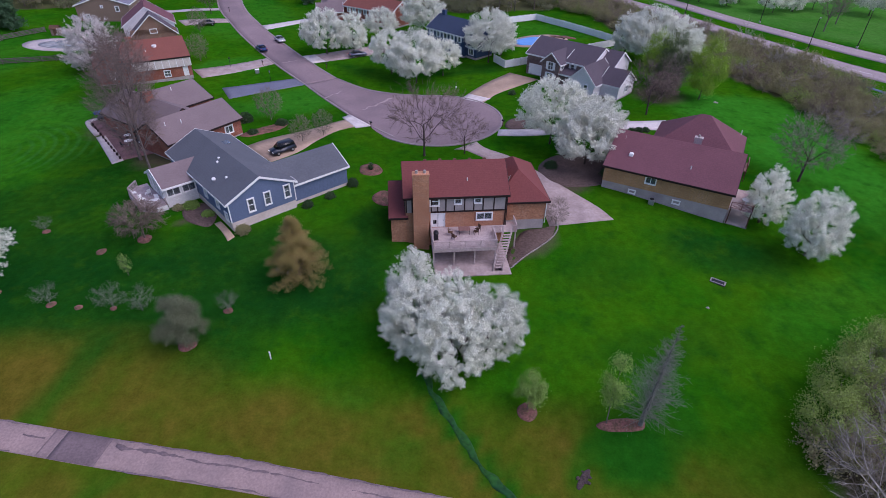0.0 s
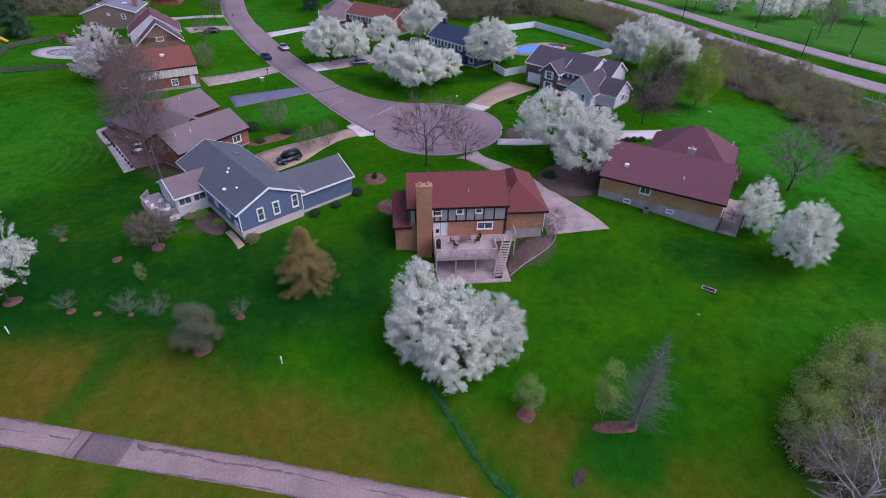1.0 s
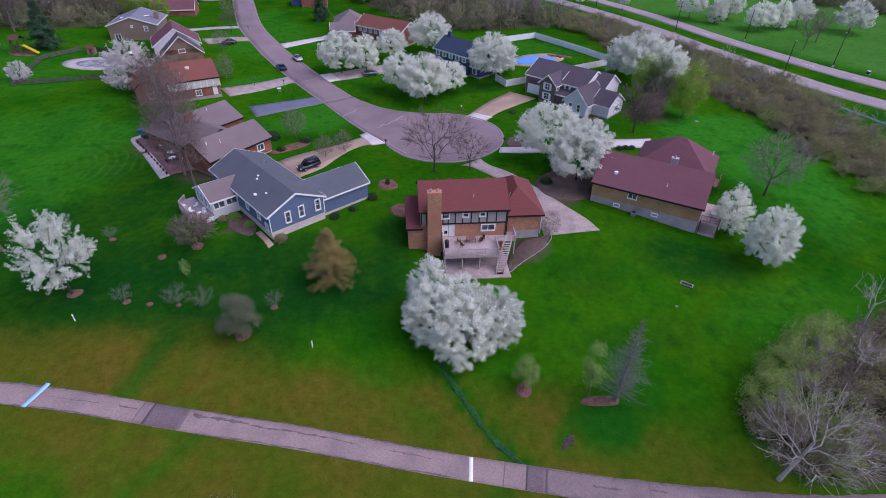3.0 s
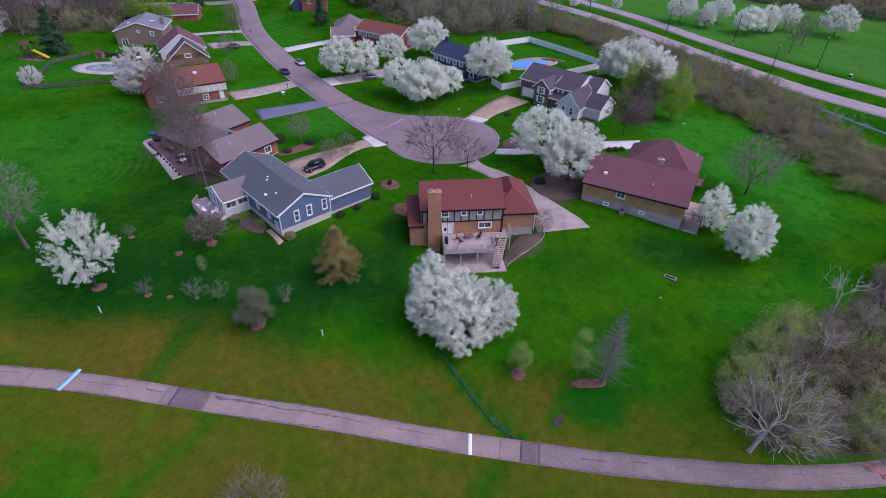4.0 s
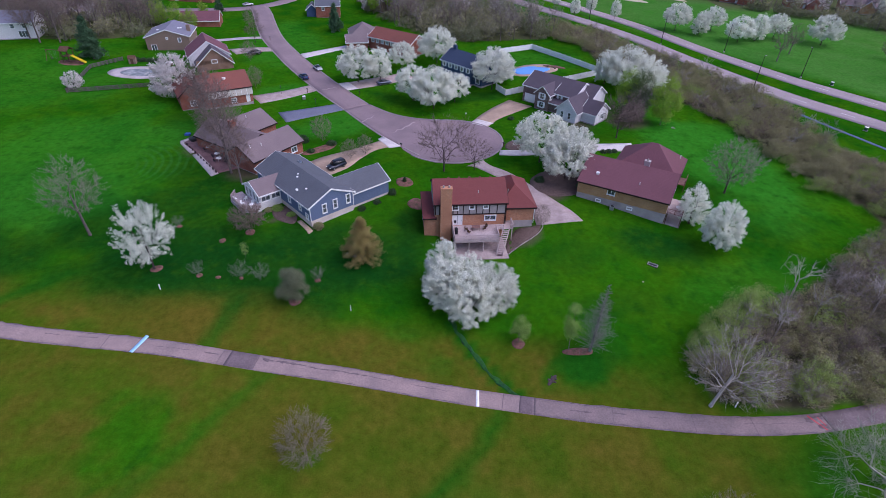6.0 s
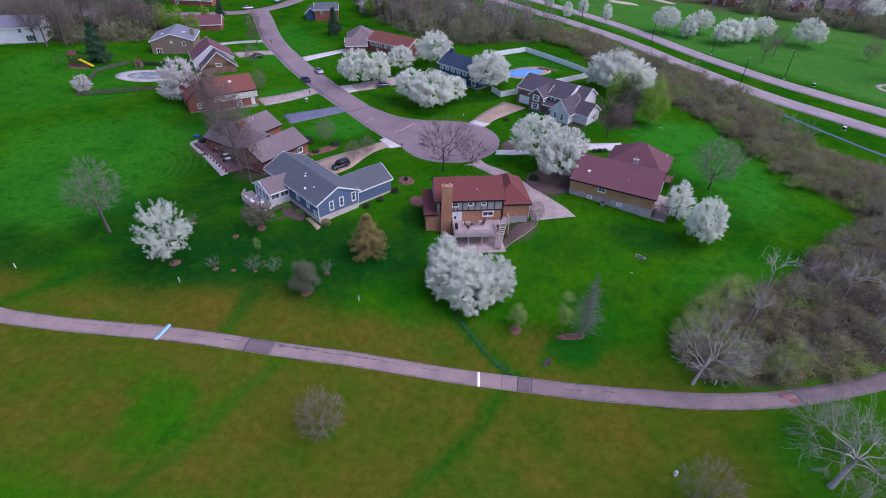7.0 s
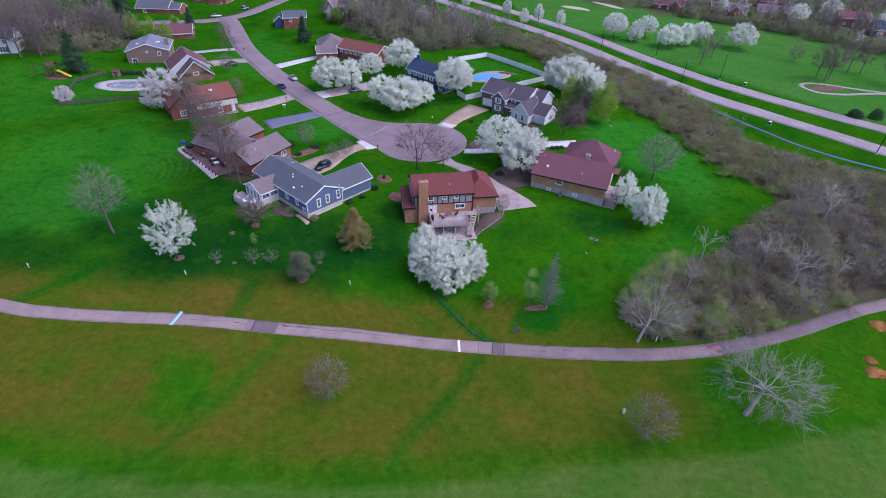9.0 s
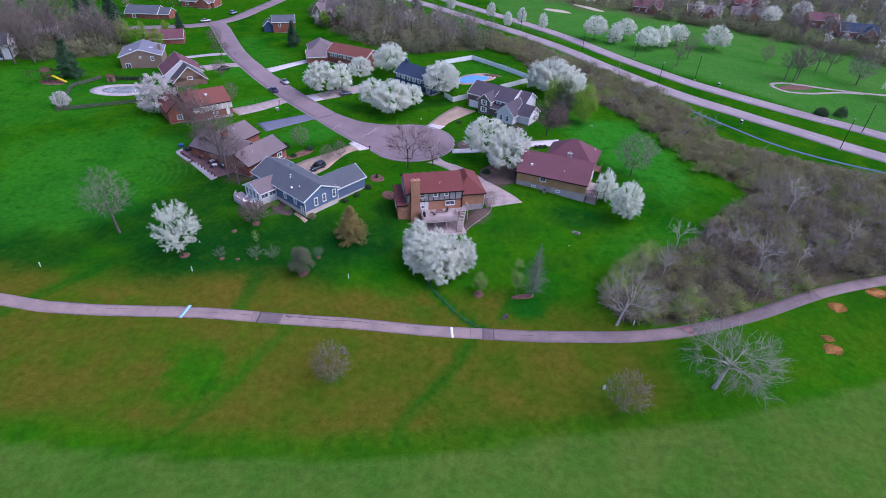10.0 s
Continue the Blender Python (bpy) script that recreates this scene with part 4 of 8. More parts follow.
def block(house, x0, x1, y0, y1, z0, zf, ze, zr, kind, wall, roof, found="block", openings=(), trim="white", over=0.45, thick=0.2, open_sides=""):
    """One block of a house: foundation, four walls with their openings, roof, fascia. Openings: (side, centre along the wall from its left end as seen from outside, sill, width, height, kind, columns, rows, shutters)."""
    corners = {"s": ((x0, y0), (x1, y0)), "e": ((x1, y0), (x1, y1)), "n": ((x1, y1), (x0, y1)), "w": ((x0, y1), (x0, y0))}
    if zf > z0:
        part("foundation", boxm(x0 + 0.04, x1 - 0.04, y0 + 0.04, y1 - 0.04, z0, zf), M[found], house)
    for side, (p0, p1) in corners.items():
        if side in open_sides:
            continue
        L = math.hypot(p1[0] - p0[0], p1[1] - p0[1])
        holes = [(o[1] - o[3] / 2, o[1] + o[3] / 2, o[2], o[2] + o[4]) for o in openings if o[0] == side]
        peak = None
        if (kind == "gx" and side in "ew") or (kind == "gy" and side in "sn"):
            peak = (L / 2, zr - 0.06)
        top = ze
        d = Vector((p1[0] - p0[0], p1[1] - p0[1], 0)).normalized()
        e0, e1 = (0.0, 0.0) if side in "sn" else (thick + 0.002, thick + 0.002)
        q0, q1 = (p0[0] + d.x * e0, p0[1] + d.y * e0), (p1[0] - d.x * e1, p1[1] - d.y * e1)
        holes = [(a - e0, b - e0, c, z) for a, b, c, z in holes]
        if peak:
            peak = (peak[0] - e0, peak[1])
        part("wall", wall_panel(q0, q1, zf, top, thick, holes, peak), M[wall], house)
        ang = math.degrees(math.atan2(d.y, d.x))
        for o in openings:
            if o[0] != side:
                continue
            m = pose(p0[0] + d.x * o[1], p0[1] + d.y * o[1], o[2], 0, 0, ang)
            if o[5] == "win":
                window(house, m, o[3], o[4], o[6], o[7], shutters=o[8] if len(o) > 8 else None)
            elif o[5] == "garage":
                slab_door(house, m, o[3], o[4], "white", "garage_door", panels=4)
            elif o[5] == "white_door":
                d_ = slab_door(house, m, o[3], o[4], "white", "patio_door")
                part("door_window", boxm(-0.62, -0.18, 0.018, 0.03, 0.5, 1.05), M["glass_dark"], d_)
                part("mullion", boxm(-0.04, 0.04, 0.01, 0.03, 0.02, o[4]), M["galv"], d_)
            elif o[5] == "glass":
                slab_door(house, m, o[3], o[4], "white", "patio_door", glassy=True)
            else:
                slab_door(house, m, o[3], o[4], "white")
    v, f = roof_of(x0, x1, y0, y1, ze, zr, kind, over)
    part("roof", shell([(a, b, c + 0.14) for a, b, c in v], f, 0.14), M[roof], house)
    # fascia boards along the eaves and the sloping gable edges
    rim = {}
    for t in f:
        for a, b in zip(t, t[1:] + t[:1]):
            rim[(a, b)] = 1
    for a, b in rim:
        if (b, a) in rim:
            continue
        p, q = Vector(v[a]), Vector(v[b])
        mid, dd = (p + q) / 2, q - p
        out = Vector((dd.y, -dd.x, 0)).normalized() * 0.02
        bm = bmesh.new()
        ln = [bm.verts.new(w) for w in (p + out + Vector((0, 0, 0.155)), q + out + Vector((0, 0, 0.155)), q + out - Vector((0, 0, 0.14)), p + out - Vector((0, 0, 0.14)))]
        l2 = [bm.verts.new(w.co - out * (4.5 if trim == "white" and abs(dd.z) > 0.1 else 2.2)) for w in ln]
        bm.faces.new(ln)
        bm.faces.new(l2[::-1])
        for i in range(4):
            bm.faces.new([ln[i], ln[(i + 1) % 4], l2[(i + 1) % 4], l2[i]])
        part("fascia", bm, M[trim], house)


def chimney(house, x0, x1, y0, y1, z0, z1, wall, pots=2):
    c = part("chimney", boxm(x0, x1, y0, y1, z0, z1 - 0.3), M[wall], house)
    part("cap", boxm(x0 - 0.06, x1 + 0.06, y0 - 0.06, y1 + 0.06, z1 - 0.3, z1, bevel=0.03), M[wall], c)
    for k in range(pots):
        xx = x0 + (x1 - x0) * (k + 0.5) / pots
        part("flue_pot", cylm((xx, (y0 + y1) / 2, z1), (xx, (y0 + y1) / 2, z1 + 0.35), 0.2, 0.16), M["stone"], c)


def roof_vent(house, x, y, z, kind="pipe"):
    if kind == "pipe":
        part("vent_pipe", cylm((x, y, z - 0.2), (x, y, z + 0.45), 0.07, 0.07, 8), M["white"], house)
    elif kind == "box":
        part("roof_vent", boxm(x - 0.2, x + 0.2, y - 0.2, y + 0.2, z - 0.3, z + 0.1, bevel=0.04), M["wood_brown"], house)
    else:
        part("roof_vent", boxm(x - 0.3, x + 0.3, y - 0.3, y + 0.3, z - 0.2, z + 0.3, bevel=0.05), M["white"], house)


def rail(parent, p, q, z, h=0.95, style="deck", gap=0.14, posts=1.8, top=None):
    """A railing from p to q: posts, rails and thin balusters, each a part."""
    p, q = Vector((*p, 0)), Vector((*q, 0))
    L = (q - p).length
    ang = math.degrees(math.atan2(q.y - p.y, q.x - p.x))
    m = pose(p.x, p.y, z, 0, 0, ang)
    n = max(1, round(L / posts))
    for k in range(n + 1):
        x = L * k / n
        part("rail_post", boxm(x - 0.05, x + 0.05, -0.05, 0.05, 0, h + 0.05, m=m), M[style], parent)
    part("top_rail", boxm(0, L, -0.06, 0.06, h, h + 0.05, m=m), M[style], parent)
    part("bottom_rail", boxm(0, L, -0.03, 0.03, 0.08, 0.13, m=m), M[style], parent)
    first = None
    for k in range(1, int(L / gap)):
        if first is None:
            ob = part("baluster", boxm(-0.02, 0.02, -0.02, 0.02, 0.13, h), M[style], parent)
            first = ob.data
        else:
            ob = new("baluster", first)
            ob.parent = parent
        ob.matrix_local = m @ pose(k * gap, 0, 0)


def house_at(name, x, y, z, rz, label):
    return thing(name, pose(x, y, z, 0, 0, rz), label, "house")


# ---- the half-timbered brick house with the deck ----
A = house_at("tudor_house", -3.9, 57.5, 1.25, 5.2, "two-storey brick house with half-timbered upper floor and red roof")
block(A, -0.4, 12.6, 0, 8.6, -0.6, -0.1, 7.6, 10.15, "gx", "brick", "roof_red", trim="timber", openings=[
    ("s", 4.15, 2.82, 1.75, 2.05, "white_door"), ("s", 10.2, 3.75, 2.0, 1.0, "win", 2, 1), ("s", 3.7, 6.1, 1.05, 1.1, "win", 1, 2), ("s", 6.7, 6.25, 0.8, 1.05, "win", 1, 2), ("s", 9.25, 6.3, 0.8, 1.05, "win", 1, 2),
    ("s", 5.6, 0.0, 1.7, 2.05, "glass"), ("s", 9.4, 0.9, 1.4, 1.0, "win", 2, 1), ("n", 3, 3.6, 1.4, 1.4, "win", 2, 2), ("n", 9, 3.6, 1.4, 1.4, "win", 2, 2), ("n", 3, 6.1, 1.2, 1.2, "win", 2, 2), ("n", 9, 6.1, 1.2, 1.2, "win", 2, 2)])
up = wall_panel((2.65, -0.07), (12.62, -0.07), 5.15, 7.58, 0.066, [(3.3 - 2.65 - 0.57, 3.3 - 2.65 + 0.57, 6.05, 7.25), (6.3 - 2.65 - 0.44, 6.3 - 2.65 + 0.44, 6.2, 7.35), (8.85 - 2.65 - 0.44, 8.85 - 2.65 + 0.44, 6.25, 7.4)])
part("stucco_panel", up, M["stucco"], A)
part("stucco_panel", boxm(-0.38, 0.52, -0.07, -0.004, 5.15, 7.55), M["stucco"], A)
for x in (-0.3, 0.45):
    part("timber", boxm(x - 0.08, x + 0.08, -0.115, -0.072, 5.15, 7.5), M["timber"], A)
part("stucco_panel", boxm(-0.47, -0.404, 0.1, 8.5, 5.15, 7.55), M["stucco"], A)
for x, z0, z1 in [(2.9, 5.15, 7.5), (3.7, 5.25, 6.05), (4.75, 5.25, 7.5), (5.85, 5.25, 7.5), (7.15, 5.25, 7.5), (8.35, 5.25, 7.5), (9.55, 5.25, 7.5), (10.95, 5.25, 7.5), (12.5, 2.8, 7.5)]:
    part("timber", boxm(x - 0.08, x + 0.08, -0.115, -0.068, z0, z1), M["timber"], A)
part("timber", boxm(2.82, 12.62, -0.12, -0.069, 5.05, 5.25), M["timber"], A)
for y in (0.15, 1.2, 2.4):
    part("timber", boxm(-0.52, -0.472, y - 0.08, y + 0.08, 5.2, 7.5), M["timber"], A)
chimney(A, 0.55, 2.55, -1.0, 0.0, -0.3, 11.0, "brick")
block(A, -2.3, -0.4, -0.1, 8.2, -0.6, -0.1, 4.55, 5.35, "sy-", "brick", "roof_red", trim="timber", over=0.35, open_sides="e", openings=[("w", 4, 2.2, 1.2, 1.2, "win", 2, 2)])
block(A, 11.6, 18.3, 1.4, 12.0, 1.0, 2.6, 5.75, 8.35, "hip", "brick", "roof_red", trim="timber", open_sides="w", openings=[("e", 3.0, 2.8, 2.5, 2.1, "garage"), ("e", 7.0, 2.8, 2.5, 2.1, "garage")])
for k in range(5):
    roof_vent(A, 2.4 + k * 1.95, 4.75, 10.15, "box")
roof_vent(A, 7.6, 1.6, 8.6)
roof_vent(A, 13.4, 4.0, 7.7, "box")
part("flashing", boxm(-0.04, 0.04, -1.4, 1.4, 0, 0.05, m=pose(12.9, 2.1, 7.55, 45, 0, -35)), M["galv"], A)
part("downspout", cylm((12.66, -0.15, 2.8), (12.66, -0.15, 7.3), 0.06, 0.06, 8), M["timber"], A)
part("downspout", cylm((18.36, 1.3, 2.0), (18.36, 1.3, 5.1), 0.06, 0.06, 8), M["white"], A)

AM = A.matrix_world.copy()
patio = thing("patio", AM, "pale pink concrete patio below the deck", "patio", kind="structure")
part("slab", boxm(2.9, 12.4, -7.1, -0.02, -0.4, 0.06, bevel=0.03), M["drive_pink"], patio)
deck = thing("deck", AM, "raised weathered wooden deck with railing and a stair", "deck")
bm = bmesh.new()
for k in range(34):
    y = -4.9 + k * 0.145
    part("board", boxm(2.75, 10.75, y, y + 0.135, 2.72, 2.76), M["deck"], deck)
for k in range(17):
    y = -1.75 + k * 0.145
    part("board", boxm(10.77, 13.9, y, y + 0.135, 2.72, 2.76), M["deck"], deck)
for x in (11.0, 13.75):
    part("deck_post", boxm(x - 0.08, x + 0.08, -1.7, -1.54, 0.2, 2.72), M["deck"], deck)
part("rim_joist", boxm(2.75, 10.75, -4.96, -4.905, 2.25, 2.76), M["deck"], deck)
part("rim_joist", boxm(2.69, 2.745, -4.9, -0.05, 2.25, 2.76), M["deck"], deck)
part("rim_joist", boxm(10.75, 10.8, -4.9, -1.4, 2.25, 2.715), M["deck"], deck)
for x in (2.85, 5.4, 8.0, 10.6):
    part("deck_post", boxm(x - 0.08, x + 0.08, -4.88, -4.72, 0.06, 2.25), M["deck"], deck)
for x in (4, 6, 8, 10):
    part("joist", boxm(x - 0.03, x + 0.03, -4.7, -0.1, 2.45, 2.7), M["deck"], deck)
rail(deck, (2.8, -0.1), (2.8, -4.85), 2.76)
rail(deck, (2.8, -4.85), (10.65, -4.85), 2.76)
rail(deck, (10.7, -4.85), (10.7, -1.8), 2.76)
rail(deck, (10.75, -1.75), (12.0, -1.75), 2.76)
rail(deck, (13.3, -1.75), (13.85, -1.75), 2.76)
rail(deck, (13.85, -1.7), (13.85, 0.6), 2.76)
n = 14
SKEW = -1.9 / 4.6
for k in range(n):
    y, z = -1.85 - k * 0.32, 2.72 - (k + 1) * 0.19
    x = 12.15 + (y + 1.8) * -SKEW
    part("tread", boxm(x, x + 1.05, y - 0.3, y, z - 0.04, z), M["deck"], deck)
for x0 in (12.1, 13.22):
    p, q = Vector((x0, -1.8, 2.65)), Vector((x0 - 1.9, -6.35, 0.1))
    dm = look(p, q)
    part("stringer", boxm(-0.03, 0.03, -0.14, 0.14, -(q - p).length, 0, m=dm), M["deck"], deck)
    part("stair_rail", boxm(-0.035, 0.035, -0.05, 0.05, -(q - p).length, 0, m=Matrix.Translation((0, 0, 0.95)) @ dm), M["deck"], deck)
    for k in range(5):
        t = k / 4
        c = p.lerp(q, t)
        part("rail_post", boxm(c.x - 0.05, c.x + 0.05, c.y - 0.05, c.y + 0.05, c.z - 0.1, c.z + 1.0), M["deck"], deck)
# table, chairs and grill on the deck


def table_and_chair():
    t = thing("patio_table", AM @ pose(7.0, -1.6, 2.76), "dark patio table with a pale top on the deck", "table")
    part("tabletop", boxm(-0.75, 0.75, -0.5, 0.5, 0.68, 0.73, bevel=0.02), M["deck_red"], t)
    for x in (-0.65, 0.65):
        for y in (-0.4, 0.4):
            part("leg", cylm((x, y, 0), (x, y, 0.68), 0.025, 0.025, 6), M["black"], t)
    c = thing("patio_chair", AM @ pose(5.2, -1.9, 2.76, 0, 0, 70), "dark metal patio chair with brown cushion", "chair", "chairs on the deck")
    part("seat", boxm(-0.26, 0.26, -0.26, 0.26, 0.38, 0.46, bevel=0.02), M["wood_brown"], c)
    part("backrest", boxm(-0.26, 0.26, 0.24, 0.3, 0.5, 1.0, bevel=0.02), M["wood_brown"], c)
    for x in (-0.25, 0.25):
        for y in (-0.24, 0.26):
            part("leg", cylm((x, y, 0), (x, y, 0.4 if y < 0 else 0.55), 0.02, 0.02, 6), M["black"], c)
        part("armrest", boxm(x - 0.025, x + 0.025, -0.24, 0.26, 0.6, 0.63), M["black"], c)
    for x, y, r in ((5.6, -2.9, 130), (8.5, -1.9, -80), (8.8, -1.3, -60)):
        copy_thing(c, AM @ pose(x, y, 2.76, 0, 0, r))


table_and_chair()
grill = thing("grill", AM @ pose(3.3, -2.6, 2.76, 0, 0, 90), "black covered kettle grill standing on the deck", "grill")
bm = bmesh.new()
bmesh.ops.create_uvsphere(bm, u_segments=16, v_segments=10, radius=0.42, matrix=pose(0, 0, 0.85) @ Matrix.Diagonal((1.3, 0.8, 0.75, 1)))
part("lid", bm, M["black"], grill, smooth=True)
part("cart", boxm(-0.5, 0.5, -0.25, 0.25, 0.12, 0.75, bevel=0.03), M["black"], grill)
for x in (-0.42, 0.42):
    part("wheel", cylm((x, -0.28, 0.1), (x, -0.2, 0.1), 0.1, 0.1, 10), M["rubber"], grill)
    part("caster", cylm((x, 0.2, 0.1), (x, 0.26, 0.1), 0.1, 0.1, 10), M["rubber"], grill)

# ---- the blue house ----
B = house_at("blue_house", -27.0, 57.9, 3.0, 42.5, "single-storey blue-sided house with grey roof and white trim")
block(B, 0, 9.4, 0, 20.5, -0.8, 1.25, 4.2, 6.4, "gy", "siding_blue", "roof_grey", found="found_cream", openings=[
    ("s", 3.0, 1.95, 0.8, 1.8, "win", 1, 2), ("s", 5.35, 2.1, 0.8, 1.8, "win", 1, 2), ("s", 8.25, 2.15, 0.8, 1.8, "win", 1, 2),
    ("w", 16.9, 2.1, 0.8, 1.2, "win", 1, 2), ("w", 13.0, 2.1, 0.8, 1.2, "win", 1, 2), ("w", 19.3, 1.2, 0.8, 1.1, "win", 1, 2), ("w", 3.0, 1.2, 1.7, 2.05, "glass")])
block(B, 6.2, 18.4, 0.7, 7.9, -0.5, 0.55, 3.45, 5.5, "gx", "siding_blue", "roof_grey", found="found_cream", open_sides="w", openings=[("n", 3.5, 0.6, 4.6, 2.15, "garage")])
block(B, -4.3, 2.0, 11.2, 17.4, -0.6, 1.3, 3.45, 5.0, "gx", "siding_white", "roof_brown", open_sides="e", found="siding_white", openings=[
    ("s", 1.2, 1.85, 1.75, 1.45, "win", 2, 1), ("s", 3.3, 1.85, 1.75, 1.45, "win", 2, 1), ("w", 0.9, 1.4, 1.15, 1.95, "win", 1, 1), ("w", 2.4, 1.4, 1.15, 1.95, "win", 1, 1), ("w", 3.9, 1.4, 1.15, 1.95, "win", 1, 1), ("w", 5.3, 1.4, 1.1, 1.95, "win", 1, 1)])
for p in ((3.0, 9, 5.7), (3.5, 9.6, 5.9), (2.2, 4.5, 5.3)):
    part("roof_vent", boxm(p[0] - 0.16, p[0] + 0.16, p[1] - 0.16, p[1] + 0.16, p[2] - 0.1, p[2] + 0.22, bevel=0.04), M["white"], B)
part("skylight", boxm(6.0, 7.2, 14, 15.2, -0.04, 0.16, m=pose(0, 0, 5.65)), M["glass"], B)
part("satellite_dish", cylm((1.0, 5.9, 5.0), (0.9, 5.8, 5.15), 0.26, 0.22, 12), M["white"], B)
part("corner_board", boxm(-0.05, 0.08, -0.05, 0.08, 1.25, 4.15), M["white"], B)
part("corner_board", boxm(9.32, 9.45, -0.05, 0.08, 1.25, 4.15), M["white"], B)
BM = B.matrix_world.copy()
bdeck = thing("deck", BM, "low grey wooden deck beside a white sunroom", "deck")
for k in range(26):
    y = 11.0 + k * 0.32
    cut = max(0.0, 12.6 - y, y - 17.6)
    part("board", boxm(-7.4 + cut, -4.4, y, y + 0.3, 0.85, 0.9), M["deck_grey"], bdeck)
part("skirt", boxm(-5.8, -4.4, 10.9, 10.98, -0.5, 0.9), M["siding_white"], bdeck)
part("skirt", boxm(0, 2.26, -0.04, 0.04, -0.5, 0.9, m=pose(-7.42, 12.6, 0, 0, 0, -45)), M["deck_grey"], bdeck)
part("skirt", boxm(-7.48, -7.4, 12.6, 17.6, -0.5, 0.9), M["deck_grey"], bdeck)
rail(bdeck, (-5.8, 11.05), (-4.4, 11.05), 0.9, style="deck")
rail(bdeck, (-7.35, 12.6), (-5.8, 11.05), 0.9, style="deck")
rail(bdeck, (-7.35, 12.6), (-7.35, 17.6), 0.9, style="deck")
rail(bdeck, (-7.35, 17.6), (-5.8, 19.2), 0.9, style="deck")
for k, (x, y, r) in enumerate(((-6.6, 14.2, 30), (-5.4, 15.5, 200), (-6.9, 16.8, 100), (-5.2, 12.8, -40))):
    c = thing("deck_chair", BM @ pose(x, y, 0.9, 0, 0, r), "white plastic deck chair", "chair", "chairs on the low deck")
    part("seat", boxm(-0.3, 0.3, -0.3, 0.3, 0.36, 0.42, bevel=0.02), M["white"], c)
    part("backrest", boxm(-0.3, 0.3, 0.26, 0.32, 0.42, 1.0, bevel=0.02), M["white"], c)
    for sx in (-0.27, 0.27):
        for sy in (-0.26, 0.28):
            part("leg", boxm(sx - 0.03, sx + 0.03, sy - 0.03, sy + 0.03, 0, 0.36), M["white"], c)
tb = thing("deck_table", BM @ pose(-5.9, 12.0, 0.9), "round white garden table on the low deck", "table")
part("tabletop", cylm((0, 0, 0.68), (0, 0, 0.73), 0.6, 0.6, 20), M["white"], tb)
part("pedestal", cylm((0, 0, 0), (0, 0, 0.68), 0.12, 0.06, 10), M["white"], tb)

# ---- the brick house with the maroon roof ----
C = house_at("maroon_roof_house", 24.7, 71.3, 2.3, -29.2, "tan brick house with broad maroon shingle roof")
block(C, 0, 17.6, 0, 13.4, -0.8, 1.95, 4.55, 7.6, "gx", "brick_tan", "roof_maroon", trim="timber", openings=[
    ("s", 6.8, 3.1, 1.4, 0.95, "win", 2, 1), ("e", 3.0, 2.2, 1.8, 2.1, "glass"), ("e", 8.5, 2.9, 1.4, 1.2, "win", 2, 1)])
block(C, 4.5, 17.3, 10.5, 22.0, -0.8, 1.0, 4.6, 8.9, "hip", "brick_tan", "roof_maroon", trim="timber")
for s in (4.6, 10.9):
    window(C, pose(s, 0.04, 0.95), 0.9, 0.45, 2, 1)
chimney(C, 10.5, 11.6, 8.8, 9.5, 5.5, 7.9, "block", 1)
part("back_deck", boxm(17.35, 19.0, 14.0, 17.5, 2.0, 2.12), M["deck_red"], C)
for y in (14.1, 15.75, 17.4):
    part("deck_post", boxm(18.85, 18.97, y - 0.06, y + 0.06, -1.2, 3.1), M["wood_brown"], C)
part("top_rail", boxm(18.86, 18.96, 14.0, 17.5, 3.1, 3.18), M["deck_red"], C)
roof_vent(C, 3.0, 2.4, 5.8, "big")
roof_vent(C, 11.4, 2.2, 5.7)
roof_vent(C, 16.5, 15.5, 7.4)
ac = thing("air_conditioner", C.matrix_world @ pose(7.7, -0.75, 0.3), "grey outdoor air-conditioning unit beside a foundation", "air conditioner")
part("case", boxm(-0.4, 0.4, -0.4, 0.4, -0.35, 0.85, bevel=0.03), M["galv"], ac)
part("fan_grille", cylm((0, 0, 0.85), (0, 0, 0.9), 0.32, 0.32, 16), M["black"], ac)
cdeck = thing("deck", C.matrix_world, "raised reddish wooden deck at the house's gable end", "deck")
for k in range(22):
    part("board", boxm(17.65, 20.6, 0.2 + k * 0.3, 0.48 + k * 0.3, 2.15, 2.2), M["deck"], cdeck)
for x, y in ((17.9, 0.3), (20.5, 0.3), (20.5, 3.5), (20.5, 6.6)):
    part("deck_post", boxm(x - 0.07, x + 0.07, y - 0.07, y + 0.07, -1.0, 2.15), M["wood_brown"], cdeck)
part("slab", boxm(17.65, 20.6, 0.2, 6.7, -1.0, -0.2), M["block"], cdeck)
rail(cdeck, (17.8, 0.25), (20.5, 0.25), 2.2, style="deck_red")
rail(cdeck, (20.5, 0.25), (20.5, 6.7), 2.2, style="deck_red")
umb = thing("garden_table", C.matrix_world @ pose(19.6, 2.4, 2.2), "round white garden table on a wooden deck", "table")
part("tabletop", cylm((0, 0, 0.68), (0, 0, 0.73), 0.65, 0.65, 20), M["white"], umb)
part("pedestal", cylm((0, 0, 0), (0, 0, 0.68), 0.15, 0.06, 10), M["white"], umb)

